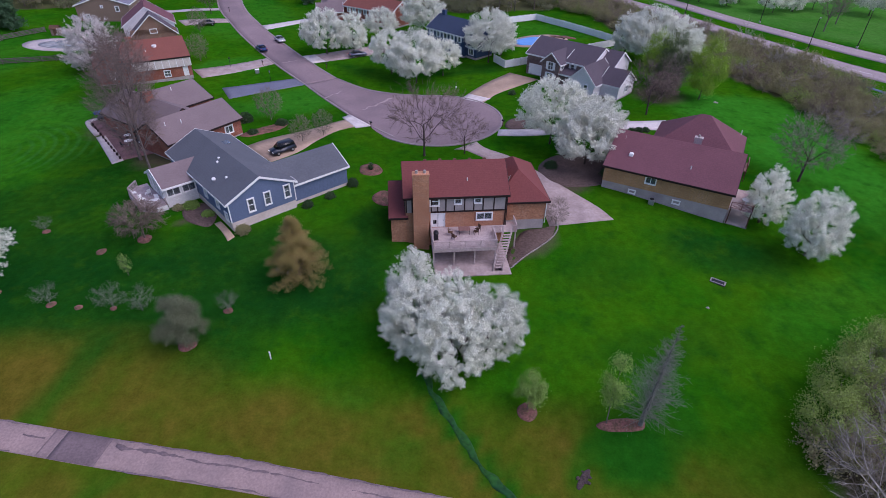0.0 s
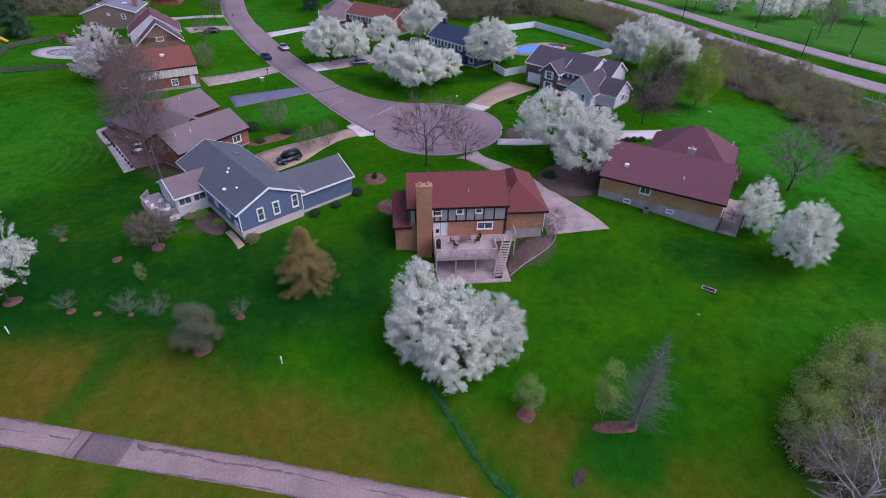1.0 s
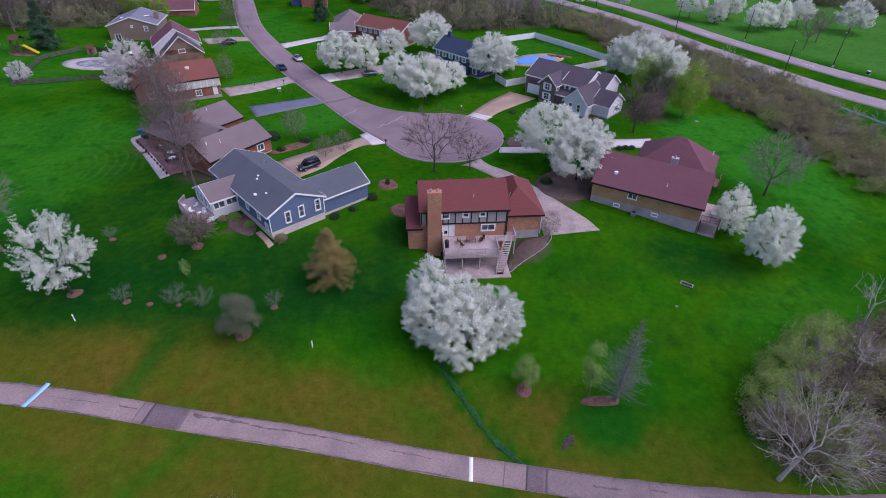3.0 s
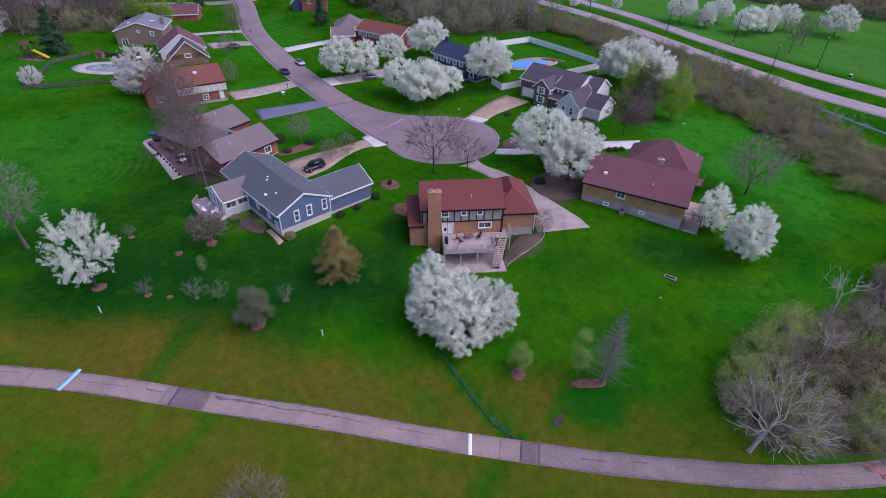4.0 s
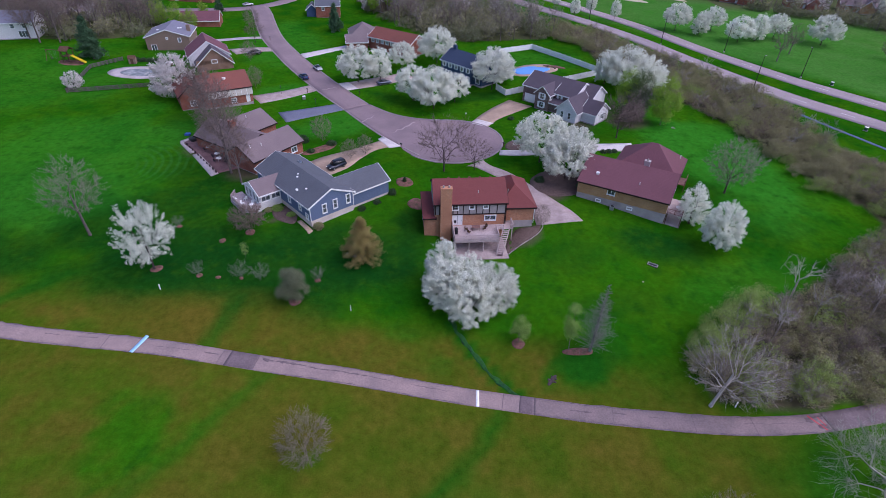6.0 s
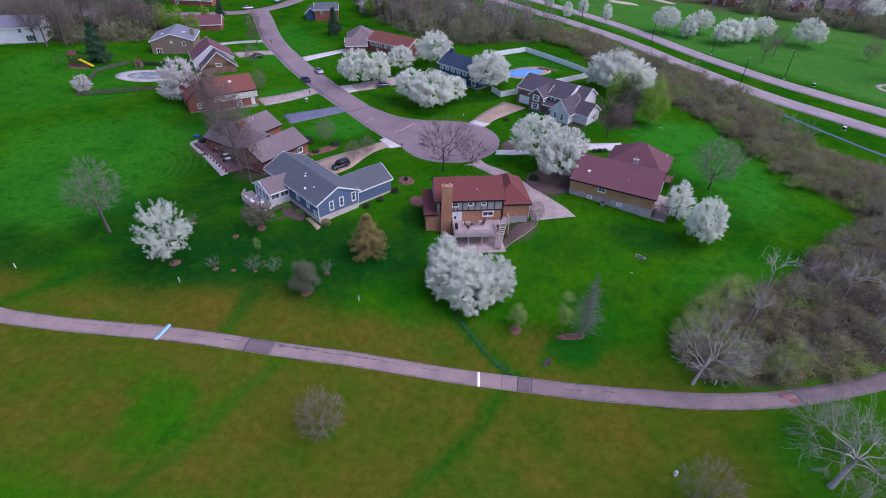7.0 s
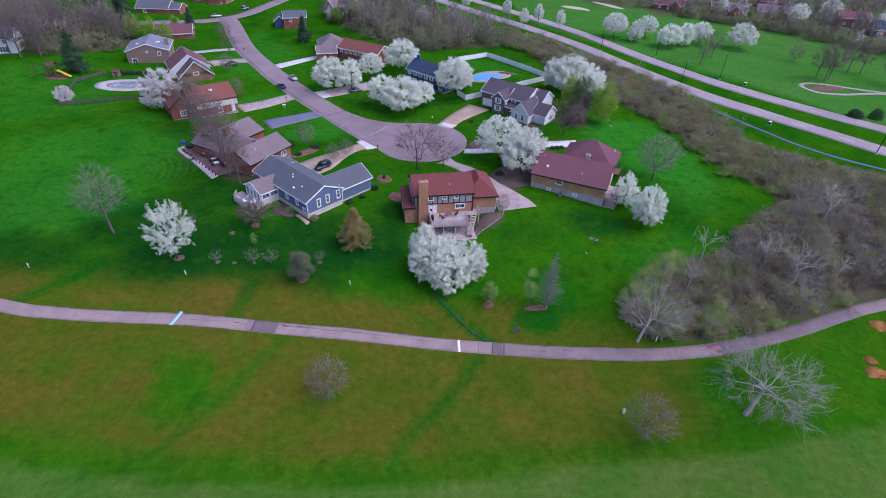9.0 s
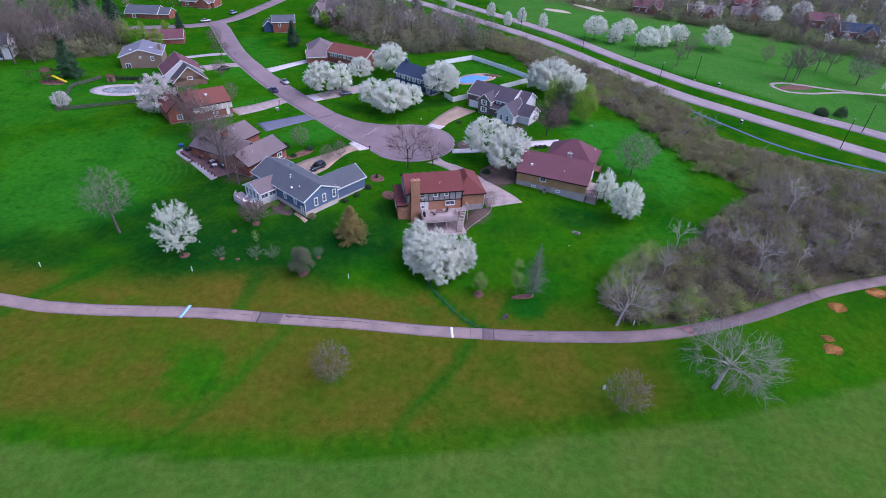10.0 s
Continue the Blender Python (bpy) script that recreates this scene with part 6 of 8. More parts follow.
pk = blossom_tree("blossom_tree", -77.0, 120.5, 12.4, 6.4, "pinkish-white blossoming tree behind a patio", 31, 9, 0.07, "blossom_pink", n=640, gap=0.0, group="pinkish-white blossoming trees")
clone(pk, -106.5, 123.0, 50, 0.42, "low pinkish-white blossoming shrub at a fence")


# ---- bare trees ----
def bare_tree(name, x, y, h, w, label, seed, bark="twig_haze", n=260, trunk=0.18, rz=0, fork=0.25, base=0.2, per=5, twig=0.8, thin=0.012, fine=0.011, group="bare trees", tilt=(0, 0), shape=None, hollow=0.3, flow=0.08, wob=0.12, gap=-9.0, wild=0.5, up=0.12, stems=6, wood=None):
    """A leafless tree: trunk, limbs, and a haze of fine twigs; wood: another look for the trunk and limbs."""
    a, t = limbs(seed, h, w, n, fork, base, trunk, shape, 4, wob, hollow, gap, flow, stems=stems, thin=thin)
    th = thing(name, at(x, y, rz) @ pose(0, 0, 0, tilt[0], tilt[1], 0), label, "tree", group)
    woody(th, a, M[wood or bark], thin)
    if per:
        soup("twig_haze", *spikes(t, per, twig, fine, seed, wild, up), M[bark], th)
    return th


b1 = bare_tree("bare_tree", -2.6, 81.3, 12.6, 7.4, "bare grey-brown tree with upright limbs beside the turning circle", 41, "twig_red", n=300, trunk=0.2, fork=0.09, base=0.16, per=12, twig=0.9, thin=0.014, fine=0.007, wood="bark_dark", shape=[(0.0, 0.2), (0.2, 0.6), (0.5, 0.95), (0.75, 1.0), (0.92, 0.75), (1.0, 0.35)], stems=7, flow=0.14)
b2 = bare_tree("bare_tree", -65.8, 54.2, 15.5, 5.2, "bare pale grey tree on the lawn", 42, "twig_haze", n=620, trunk=0.26, fork=0.25, base=0.28, per=9, twig=0.55, thin=0.009, fine=0.006, wood="bark")
b3 = bare_tree("bare_tree", 57.4, 75.0, 12.5, 5.8, "bare tree with spreading dark limbs and a grey haze of twigs", 43, "twig_haze", n=700, trunk=0.2, fork=0.12, base=0.16, per=12, twig=0.55, thin=0.009, fine=0.008, wood="bark_dark")
b7 = bare_tree("bare_tree", -48.2, 77.6, 16.0, 5.6, "tall bare tree over a patio", 49, "twig_red", n=340, trunk=0.26, fork=0.2, base=0.3, per=8, thin=0.014, fine=0.009, shape=PEAR, wood="bark")
b4 = bare_tree("bare_tree", -18.7, 12.6, 8.2, 3.7, "small bare grey tree on the dry rough", 44, "twig_dark", n=560, trunk=0.11, fork=0.08, base=0.08, per=10, twig=0.5, thin=0.006, fine=0.005, wild=0.45)
b5 = bare_tree("bare_tree", 27.3, 3.4, 7.6, 4.0, "small bare round tree on the rough", 45, "twig_dark", n=560, trunk=0.1, fork=0.06, base=0.06, per=10, twig=0.5, thin=0.006, fine=0.005, wild=0.45)
dead = bare_tree("dead_tree", 43.4, 5.4, 12.0, 9.0, "large leaning pale dead tree with drooping bare limbs", 47, "twig_pale", n=300, trunk=0.4, fork=0.32, base=0.2, per=7, twig=1.3, thin=0.016, fine=0.012, tilt=(-10, 20), shape=[(0.0, 0.8), (0.3, 1.0), (0.6, 0.9), (0.85, 0.75), (1.0, 0.6)], hollow=0.5, flow=-0.15, wob=0.2, wild=0.7, up=-0.1, stems=8, gap=-0.1)
for th, x, y, rz, s, lab in [
        (b1, 4.2, 82.4, 100, 0.58, "small bare tree beside the turning circle"), (b7, -51.0, 83.5, 120, 1.05, "tall bare tree over a patio"), (b7, -44.8, 73.6, 220, 0.75, "bare tree beside a brown-roofed house"), (b7, -54.5, 91.0, 200, 1.05, "tall bare tree beside a brown-roofed house"),
        (b7, -62.5, 104.0, 20, 0.9, "tall bare tree behind a house"), (b7, -66.5, 109.5, 300, 0.85, "tall bare tree behind a house"), (b7, -57.5, 97.5, 75, 0.95, "tall bare tree beside a brown-roofed house"), (b1, -68.5, 118.0, 160, 0.78, "bare reddish tree behind a house"),
        (b4, 16.0, 61.2, 40, 0.55, "small bare reddish tree at a garage corner"), (b4, -32.0, 95.5, 0, 0.8, "small bare reddish tree on a front lawn"), (b4, -24.0, 86.0, 90, 0.6, "small bare tree beside a driveway"), (b4, -20.8, 88.6, 190, 0.6, "small bare tree beside a driveway"), (b4, -58.0, 130.0, 50, 0.8, "small bare reddish tree on a front lawn"),
        (b4, -66.0, 152.0, 10, 0.8, "small bare tree on a front lawn"), (b4, -76.0, 190.0, 10, 1.0, "small bare tree on a front lawn"), (b1, -70.0, 172.0, 10, 0.55, "small bare tree on a front lawn"),
        (b1, 41.0, 101.0, 60, 0.9, "bare tree with pale stems beside a driveway"), (b2, 51.0, 113.0, 250, 0.65, "bare brownish tree beside a gabled house"),
        (b7, 161.0, 154.0, 0, 1.0, ""), (b7, 164.5, 156.5, 70, 0.95, ""), (b7, 158.5, 156.0, 130, 0.9, ""), (b7, 179.0, 165.0, 170, 0.9, ""), (b7, 183.0, 163.0, 40, 0.85, ""), (b3, 186.0, 149.5, 210, 1.05, ""), (b4, 165.2, 180.0, 10, 1.0, ""), (b7, 129.0, 183.0, 10, 0.75, ""), (b7, 118.5, 172.0, 10, 0.8, "")]:
    clone(th, x, y, rz, s, lab or "bare tree on the grass across the highway")
# small shrubs of the left lawn
red = bare_tree("bare_tree", -37.8, 56.0, 5.4, 3.7, "low bare reddish-brown tree with a flat dome beside a deck", 48, "twig_red", n=520, trunk=0.12, fork=0.3, base=0.38, per=14, twig=0.5, thin=0.009, fine=0.008, shape=[(0.0, 0.9), (0.25, 1.0), (0.5, 0.93), (0.8, 0.65), (1.0, 0.3)], hollow=0.15)
for x, y, rz, sc in ((46.2, 107.8, 40, 0.9), (47.5, 111.5, 220, 1.0)):
    clone(red, x, y, rz, sc, "bare reddish-brown bush beside a gabled house")


# ---- conifers and leafy trees ----
def conifer(name, x, y, h, r, label, seed, leaf, per=26, size=0.09, tiers=24, droop=0.25, ragged=0.25, base=0.12, lean=0.0, bark="bark"):
    g = random.Random(seed)
    seg, tips = [(0, 0, -0.1, 0, 0, h * 0.97, h * 0.018, 0.01, 0)], []
    for k in range(tiers):
        z = h * (base + (0.97 - base) * k / tiers)
        rr = r * (1 - (k / tiers) ** 1.25) + 0.12
        for j in range(9 if k < tiers * 0.7 else 6):
            a = g.uniform(0, 6.28)
            ln = rr * g.uniform(1 - ragged * 1.6, 1 + ragged * 0.5)
            e = Vector((math.cos(a) * ln, math.sin(a) * ln, z - ln * droop + g.uniform(-0.15, 0.15)))
            seg.append((0, 0, z, *e, 0.03, 0.008, 2))
            if leaf is None:
                for t in (0.25, 0.45, 0.65, 0.85):
                    b = a + g.choice((-0.8, 0.8))
                    o = Vector((e.x * t, e.y * t, z + (e.z - z) * t))
                    seg.append((*o, o.x + math.cos(b) * ln * 0.35, o.y + math.sin(b) * ln * 0.35, o.z + 0.1, 0.012, 0.006, 3))
            for t in (0.35, 0.6, 0.8, 1.0):
                tips.append((e.x * t, e.y * t, z + (e.z - z) * t, math.cos(a), math.sin(a), 0))
    crown = leaves(np.array(tips), per // 4, 0.14 * h / 6, size, seed, 0.6, 0.4, 2.2) if leaf else None
    return tree(name, at(x, y) @ pose(0, 0, 0, 0, lean, 0) @ pose(0, 0, 0, 0, 0, g.uniform(0, 360)), label, (np.array(seg, float), np.array(tips)), bark, crown, leaf, category="tree")


conifer("cypress_tree", -16.6, 49.6, 8.8, 3.7, "soft tan-olive conical cypress tree on the lawn", 51, "needle_brown", 300, 0.03, ragged=0.2, tiers=26, droop=-0.12, base=0.05)
conifer("spruce_tree", -113.0, 146.0, 13.0, 4.7, "dark green spruce tree behind the lawn", 53, "needle", 80, 0.10, ragged=0.45)
sp = conifer("spruce_tree", -45.5, 196.0, 10.5, 3.0, "dark green spruce tree beside a front lawn", 54, "needle", 48, 0.12, ragged=0.35)
for x, y, s in ((-98.5, 218.0, 0.65), (-129, 205, 1.35), (-124, 214, 1.5), (-137, 216, 1.4), (-20, 256, 1.2), (12, 262, 1.1), (-140, 108, 1.0)):
    clone(sp, x, y, x * 3, s, "dark green spruce tree among bare woods")


def leafy(name, x, y, h, w, label, seed, leaf, per=6, size=0.06, n=200, fork=0.2, base=0.2, trunk=0.1, fuzz=0.25, bark="bark", group="", shape=None, gap=-0.1, lump=0.5):
    sk = limbs(seed, h, w, n, fork, base, trunk, shape, gap=gap, lump=lump, hollow=0.2)
    return tree(name, at(x, y), label, sk, bark, leaves(sk[1], per, fuzz, size, seed), leaf, group)


conifer("larch_tree", 18.9, 30.5, 13.2, 2.9, "bare blue-grey larch tree in a mulch bed", 46, None, tiers=46, droop=-0.35, ragged=0.45, base=0.08, lean=2, bark="twig_blue")
l1 = leafy("young_tree", 8.6, 32.2, 5.2, 1.5, "young tree with fresh yellow-green leaves in a mulch ring", 61, "leaf_new", 16, 0.05, 130, fuzz=0.2, trunk=0.05, shape=DOME)
leafy("young_tree", 15.8, 30.7, 9.0, 1.5, "open young tree with fresh green leaves in a mulch bed", 62, "leaf_new", 13, 0.05, 120, fuzz=0.22, fork=0.3, base=0.3, trunk=0.06, gap=0.0)
lime = leafy("lime_tree", 55.3, 110.5, 14.0, 4.0, "lime-green leafing tree at the lawn's edge", 63, "leaf_lime", 20, 0.08, 360, fork=0.15, base=0.1, trunk=0.14, fuzz=0.36, shape=PEAR, gap=-0.05, lump=0.45)
clone(lime, 49.0, 121.5, 80, 0.85, "lime-green leafing tree at the lawn's edge")
ol = leafy("olive_tree", 51.0, 117.5, 12.5, 3.9, "dark olive-green tree at the lawn's edge", 64, "needle_olive", 20, 0.08, 360, fork=0.12, base=0.08, trunk=0.14, fuzz=0.38, shape=PEAR)
yl = leafy("yellow_green_tree", -26.0, 230.0, 11.0, 3.4, "yellow-green leafing tree in the far woods", 65, "leaf_lime", 10, 0.16, 140)
clone(yl, -34.0, 226.0, 60, 0.8, "yellow-green leafing tree in the far woods")
clone(yl, -100.0, 205.0, 160, 0.6, "yellow-green leafing tree in the far woods")
for x, y, s, rz in ((-103, 186, 0.7, 10), (-97, 185, 0.6, 80), (-110, 188, 0.75, 140)):
    clone(lime, x, y, rz, s, "yellow-green leafing tree before a brick house")
fan = [(0.0, 0.1), (0.2, 0.45), (0.5, 0.85), (0.75, 1.0), (0.9, 0.85), (1.0, 0.5)]
yt = leafy("young_tree", -35.6, 43.4, 3.0, 1.9, "small vase-shaped young tree with grey-green buds in a mulch ring", 67, "leaf_mist", 4, 0.026, 150, fork=0.04, base=0.1, trunk=0.05, fuzz=0.12, bark="twig_blue", shape=fan, gap=-0.3)
for x, y, k, rz in ((-42.5, 43.6, 0.85, 0), (-32.4, 43.2, 1.05, 130), (-23.3, 43.8, 0.8, 200), (-51.2, 57.4, 0.7, 80)):
    clone(yt, x, y, rz, k, "small vase-shaped young tree with grey-green buds in a mulch ring")
leafy("juniper_tree", -26.0, 39.0, 6.7, 2.5, "soft grey-green rounded juniper tree in a mulch ring", 52, "needle_grey", 26, 0.04, 520, fork=0.1, base=0.14, trunk=0.12, fuzz=0.22, shape=[(0.0, 0.45), (0.12, 0.85), (0.28, 1.0), (0.45, 0.95), (0.6, 0.72), (0.78, 0.55), (0.92, 0.42), (1.0, 0.2)], gap=0.02, lump=0.8)
leafy("sapling", -36.5, 48.8, 3.0, 0.8, "slim sapling with yellow-green leaves", 66, "leaf_new", 6, 0.045, 40, fuzz=0.14, trunk=0.03)


def shrub(x, y, r, h, label, seed, leaf="shrub", m=None):
    g = np.random.default_rng(seed)
    th = thing("shrub", m or at(x, y), label, "shrub", "garden shrubs")
    n = int(260 * r * r + 120)
    d = g.normal(0, 1, (n, 3))
    d[:, 2] = np.abs(d[:, 2])
    d /= np.linalg.norm(d, axis=1)[:, None]
    t = d * g.uniform(0.55, 1.0, (n, 1)) * [r, r, h]
    soup("leaves", *leaves(np.concatenate([t, d], 1), 4, 0.07, 0.06, seed), M[leaf], th)
    bm = bmesh.new()
    for k in range(5):
        a = k * 1.256
        cyl(bm, (0, 0, -0.05), (math.cos(a) * r * 0.6, math.sin(a) * r * 0.6, h * 0.7), 0.03, 0.012, 5)
    part("stems", bm, M["bark"], th)
    return th


for k, (lx, ly, r, h) in enumerate([(18.9, 0.2, 0.95, 1.2), (14.4, -0.6, 0.8, 0.9), (10.6, -0.8, 0.85, 1.0), (0.9, -0.7, 1.1, 1.1), (-0.9, 6.0, 0.9, 0.7), (-1.8, 9.6, 1.2, 0.9), (-3.4, 10.2, 0.8, 0.7)]):
    p = BM @ Vector((lx, ly, 0))
    shrub(p.x, p.y, r, h, "rounded dark green shrub against the blue house", 70 + k, "shrub" if k < 3 else ("leaf_olive", "leaf_new", "leaf_new", "leaf_olive")[k - 3])
for k, (x, y, r, h) in enumerate([(18.0, 77.5, 1.2, 1.1), (26.5, 74.5, 1.3, 1.5), (-29.5, 93.5, 1.3, 1.1), (-36.5, 94.5, 1.5, 1.8), (149.0, 120.6, 2.6, 2.8), (155.6, 119.2, 2.3, 3.9), (15.5, 112.5, 0.9, 0.9), (-33.5, 89.0, 1.0, 0.8), (-11.0, 75.8, 0.4, 1.3), (35.6, 92.4, 0.8, 0.7), (37.0, 92.7, 0.9, 0.8), (38.4, 93.0, 0.8, 0.7)]):
    shrub(x, y, r, h, "dark green garden shrub", 90 + k)
for k in range(6):
    shrub(-100 + k * 2.0, 146.5 + k * 0.1, 1.2, 1.3, "clipped dark green hedge shrub behind a pool", 110 + k)


# ---- woods that nobody could count ----
def merged(name, kinds, spots, label, category):
    """Many shrubs or trees as one mass: kinds are (corners, faces, material); spots are (kind, x, y, turn, scale, height scale)."""
    mats, groups = [], {}
    for k, x, y, rz, s, hs in spots:
        for v, f, m in kinds[k]:
            c, n = math.cos(rz), math.sin(rz)
            w = np.stack([(v[:, 0] * c - v[:, 1] * n) * s + x, (v[:, 0] * n + v[:, 1] * c) * s + y, v[:, 2] * s * hs + float(lie(x, y))], -1)
            groups.setdefault((m, f.shape[1]), []).append((w, f))
    th = thing(name, pose(0, 0, 0), label, category, kind="stuff")
    for (m, _), items in groups.items():
        base, V, Fc = 0, [], []
        for w, f in items:
            V.append(w)
            Fc.append(f + base)
            base += len(w)
        soup("twigs" if "twig" in m or "bark" in m else "foliage", np.concatenate(V), np.concatenate(Fc), M[m], th)
    return th


def brush(seed, h, w, bark, leaf=None, per=3, size=0.1, n=40, thin=0.02, fork=0.05, base=0.08, twigs=4, twig=0.9, fine=0.014, trunk=0.06, shape=None, wood=None, flow=0.1):
    """A shrub or tree of a mass, kept light: limbs, fine twigs and some leaves."""
    a, t = limbs(seed, h, w, n, fork, base, trunk, shape or DOME, 4, 0.12, 0.25, -9.0, flow, stems=5, thin=thin)
    out = [(*tubes(a, lambda lv: 3, thin=thin), wood or bark), (*spikes(t, twigs, twig, fine, seed), bark)]
    if leaf:
        out.append((*leaves(t, per, 0.32, size, seed), leaf))
    return out


# bare shrubs, leafing shrubs and taller bare trees of the thicket and the hedgerow
KIND = [brush(201, 5.5, 2.9, "twig_dark", twigs=6, fine=0.010), brush(202, 5.0, 3.0, "twig_red", twigs=6, fine=0.010), brush(203, 4.2, 2.8, "twig_dark", "leaf_olive", 22, 0.07, twigs=2, fine=0.010), brush(204, 3.6, 2.7, "twig_dark", "leaf_spring", 22, 0.065, twigs=2, fine=0.010), brush(205, 7.5, 3.2, "twig_haze", fork=0.25, base=0.25, twigs=6, fine=0.010), brush(206, 8.0, 3.0, "twig_pale", fork=0.3, base=0.35, thin=0.022, n=26, trunk=0.1, fine=0.012), brush(207, 2.8, 2.6, "twig_dark", "leaf_olive", 24, 0.07, twigs=2, fine=0.010), brush(208, 6.2, 3.6, "twig_dark", "leaf_spring", 34, 0.055, 120, thin=0.010, fine=0.008, twigs=1), brush(209, 6.2, 3.8, "twig_haze", n=110, thin=0.010, fine=0.008, twigs=5)]


def inside(poly, x, y):
    c = False
    for (x0, y0), (x1, y1) in zip(poly, poly[1:] + poly[:1]):
        if (y0 > y) != (y1 > y) and x < (x1 - x0) * (y - y0) / (y1 - y0) + x0:
            c = not c
    return c


def fill(poly, gap, choose, seed, lo=0.8, hi=1.2):
    g = random.Random(seed)
    xs, ys = [p[0] for p in poly], [p[1] for p in poly]
    spots, y = [], min(ys)
    while y < max(ys):
        x = min(xs)
        while x < max(xs):
            px, py = x + g.uniform(-0.5, 0.5) * gap, y + g.uniform(-0.5, 0.5) * gap
            if inside(poly, px, py):
                k = choose(px, py, g)
                spots.append((k, px, py, g.uniform(0, 6.28), g.uniform(lo, hi), g.uniform(0.85, 1.15)))
            x += gap
        y += gap
    return spots


def pick(*w):
    return lambda x, y, g: g.choices(range(len(w)), w)[0]


THICKET = [(32.8, 27.5), (33.6, 22.4), (44, 20.8), (56, 22.2), (67, 25.4), (78, 28.9), (98, 32.6), (125, 38), (135, 58), (112, 70), (96, 70), (87, 66), (76, 56), (62, 47), (50, 40), (41, 34)]
tk = fill(THICKET, 2.5, lambda x, y, g: g.choices(range(7), (5, 3, 4, 1.5, 4, 0.7, 3))[0] if y > 28 or x > 60 else g.choices(range(7), (3, 1.5, 5, 6, 1, 0.2, 5))[0], 5)
# fuller leafing shrubs at the near corner
tk += [(8, 36.0, 23.4, 0.5, 0.95, 1.0), (7, 35.2, 29.6, 2.0, 0.95, 0.9), (7, 38.4, 33.0, 2.2, 1.0, 1.0), (7, 43.2, 36.4, 1.2, 1.05, 1.0), (7, 46.4, 38.6, 3.2, 0.9, 1.0), (7, 39.0, 22.6, 0.7, 0.75, 0.8), (7, 45.4, 22.4, 4.7, 0.75, 0.8), (8, 35.2, 26.2, 4.0, 0.8, 1.0), (8, 40.5, 24.2, 1.0, 1.0, 1.0), (8, 44.0, 22.6, 2.6, 0.9, 1.0), (7, 48.0, 24.2, 0.2, 0.8, 1.0), (8, 51.0, 24.4, 5.2, 0.8, 1.0)]
merged("thicket", KIND, tk, "dense thicket of bare grey-brown shrubs with some green leaves", "shrubs")
HEDGE = [(86, 68), (83, 73), (78, 79), (77, 90), (76.5, 100), (75, 109), (71, 118), (67, 128), (60, 138), (58, 146), (52, 156), (49, 178), (40, 192), (44, 214), (56, 205), (70, 180), (82, 158), (92, 142), (97, 128), (97, 112), (96, 99), (101, 87), (108, 80), (118, 75), (130, 71), (150, 62), (135, 56), (112, 66), (96, 66)]


def hedge_kind(x, y, g):
    """Stretches of one kind of shrub, then of another."""
    k = noise.noise((x * 0.09, y * 0.09, 2.0)) + 0.5 * noise.noise((x * 0.25, y * 0.25, 7.0))
    return g.choices(range(7), (1, 0.3, 9, 3, 0.5, 0.2, 5) if k > 0.0 else ((2, 1, 7, 2, 1, 0.4, 4) if k > -0.3 else (3, 5, 3, 0.3, 1, 0.4, 3)))[0]


hg = fill(HEDGE, 2.9, hedge_kind, 6, 0.75, 1.1)
merged("hedgerow", KIND, hg, "brown and olive hedgerow of leafing shrubs beside the highway", "shrubs")
# single trees at the thicket's edge
edge_tree = bare_tree("bare_tree", 32.7, 20.9, 12.6, 6.6, "bare spreading pale grey tree at the corner of the thicket", 211, "twig_haze", n=300, trunk=0.24, fork=0.24, base=0.36, per=7, twig=0.9, thin=0.015, fine=0.007, shape=[(0.0, 0.6), (0.15, 0.9), (0.35, 1.0), (0.6, 0.88), (0.85, 0.6), (1.0, 0.25)], hollow=0.45, flow=0.04, wob=0.14, tilt=(0, 5), wood="snag", stems=8)
snag = bare_tree("bare_tree", 67.5, 32.2, 13.0, 4.2, "pale bare forked tree rising from the thicket", 212, "snag", n=26, trunk=0.24, fork=0.3, base=0.5, per=3, twig=1.5, thin=0.03, fine=0.025, stems=3, wob=0.22, shape=VASE)
for x, y, s, rz in ((54.5, 42.2, 0.75, 40), (89.7, 54.3, 1.0, 150), (94.4, 40.2, 0.75, 250), (65.5, 38.5, 0.8, 20), (78, 34, 0.65, 90), (47, 33, 0.6, 300)):
    clone(snag, x, y, rz, s, "pale bare forked tree rising from the thicket")
# far woods
TALL = [(0.0, 0.5), (0.2, 0.85), (0.45, 1.0), (0.7, 0.85), (0.9, 0.55), (1.0, 0.25)]
WOOD = [brush(221, 14, 3.8, "twig_far", fork=0.3, base=0.35, n=34, thin=0.035, fine=0.024, twigs=6, twig=1.6, trunk=0.2, shape=TALL, wood="bark"), brush(222, 12, 3.8, "twig_red", fork=0.3, base=0.3, n=34, thin=0.035, fine=0.024, twigs=6, twig=1.5, trunk=0.18, shape=TALL, wood="bark"), brush(223, 8, 3.6, "twig_far", "leaf_olive", 8, 0.12, 34, fork=0.15, base=0.15, thin=0.03, fine=0.02, twig=1.2), brush(224, 4.6, 3.6, "twig_far", "leaf_wood", 12, 0.12, 36, thin=0.02, fine=0.02), brush(225, 9, 3.4, "twig_far", "blossom_pink", 8, 0.12, 34, fork=0.2, base=0.2, thin=0.03, fine=0.02, twig=1.2)]
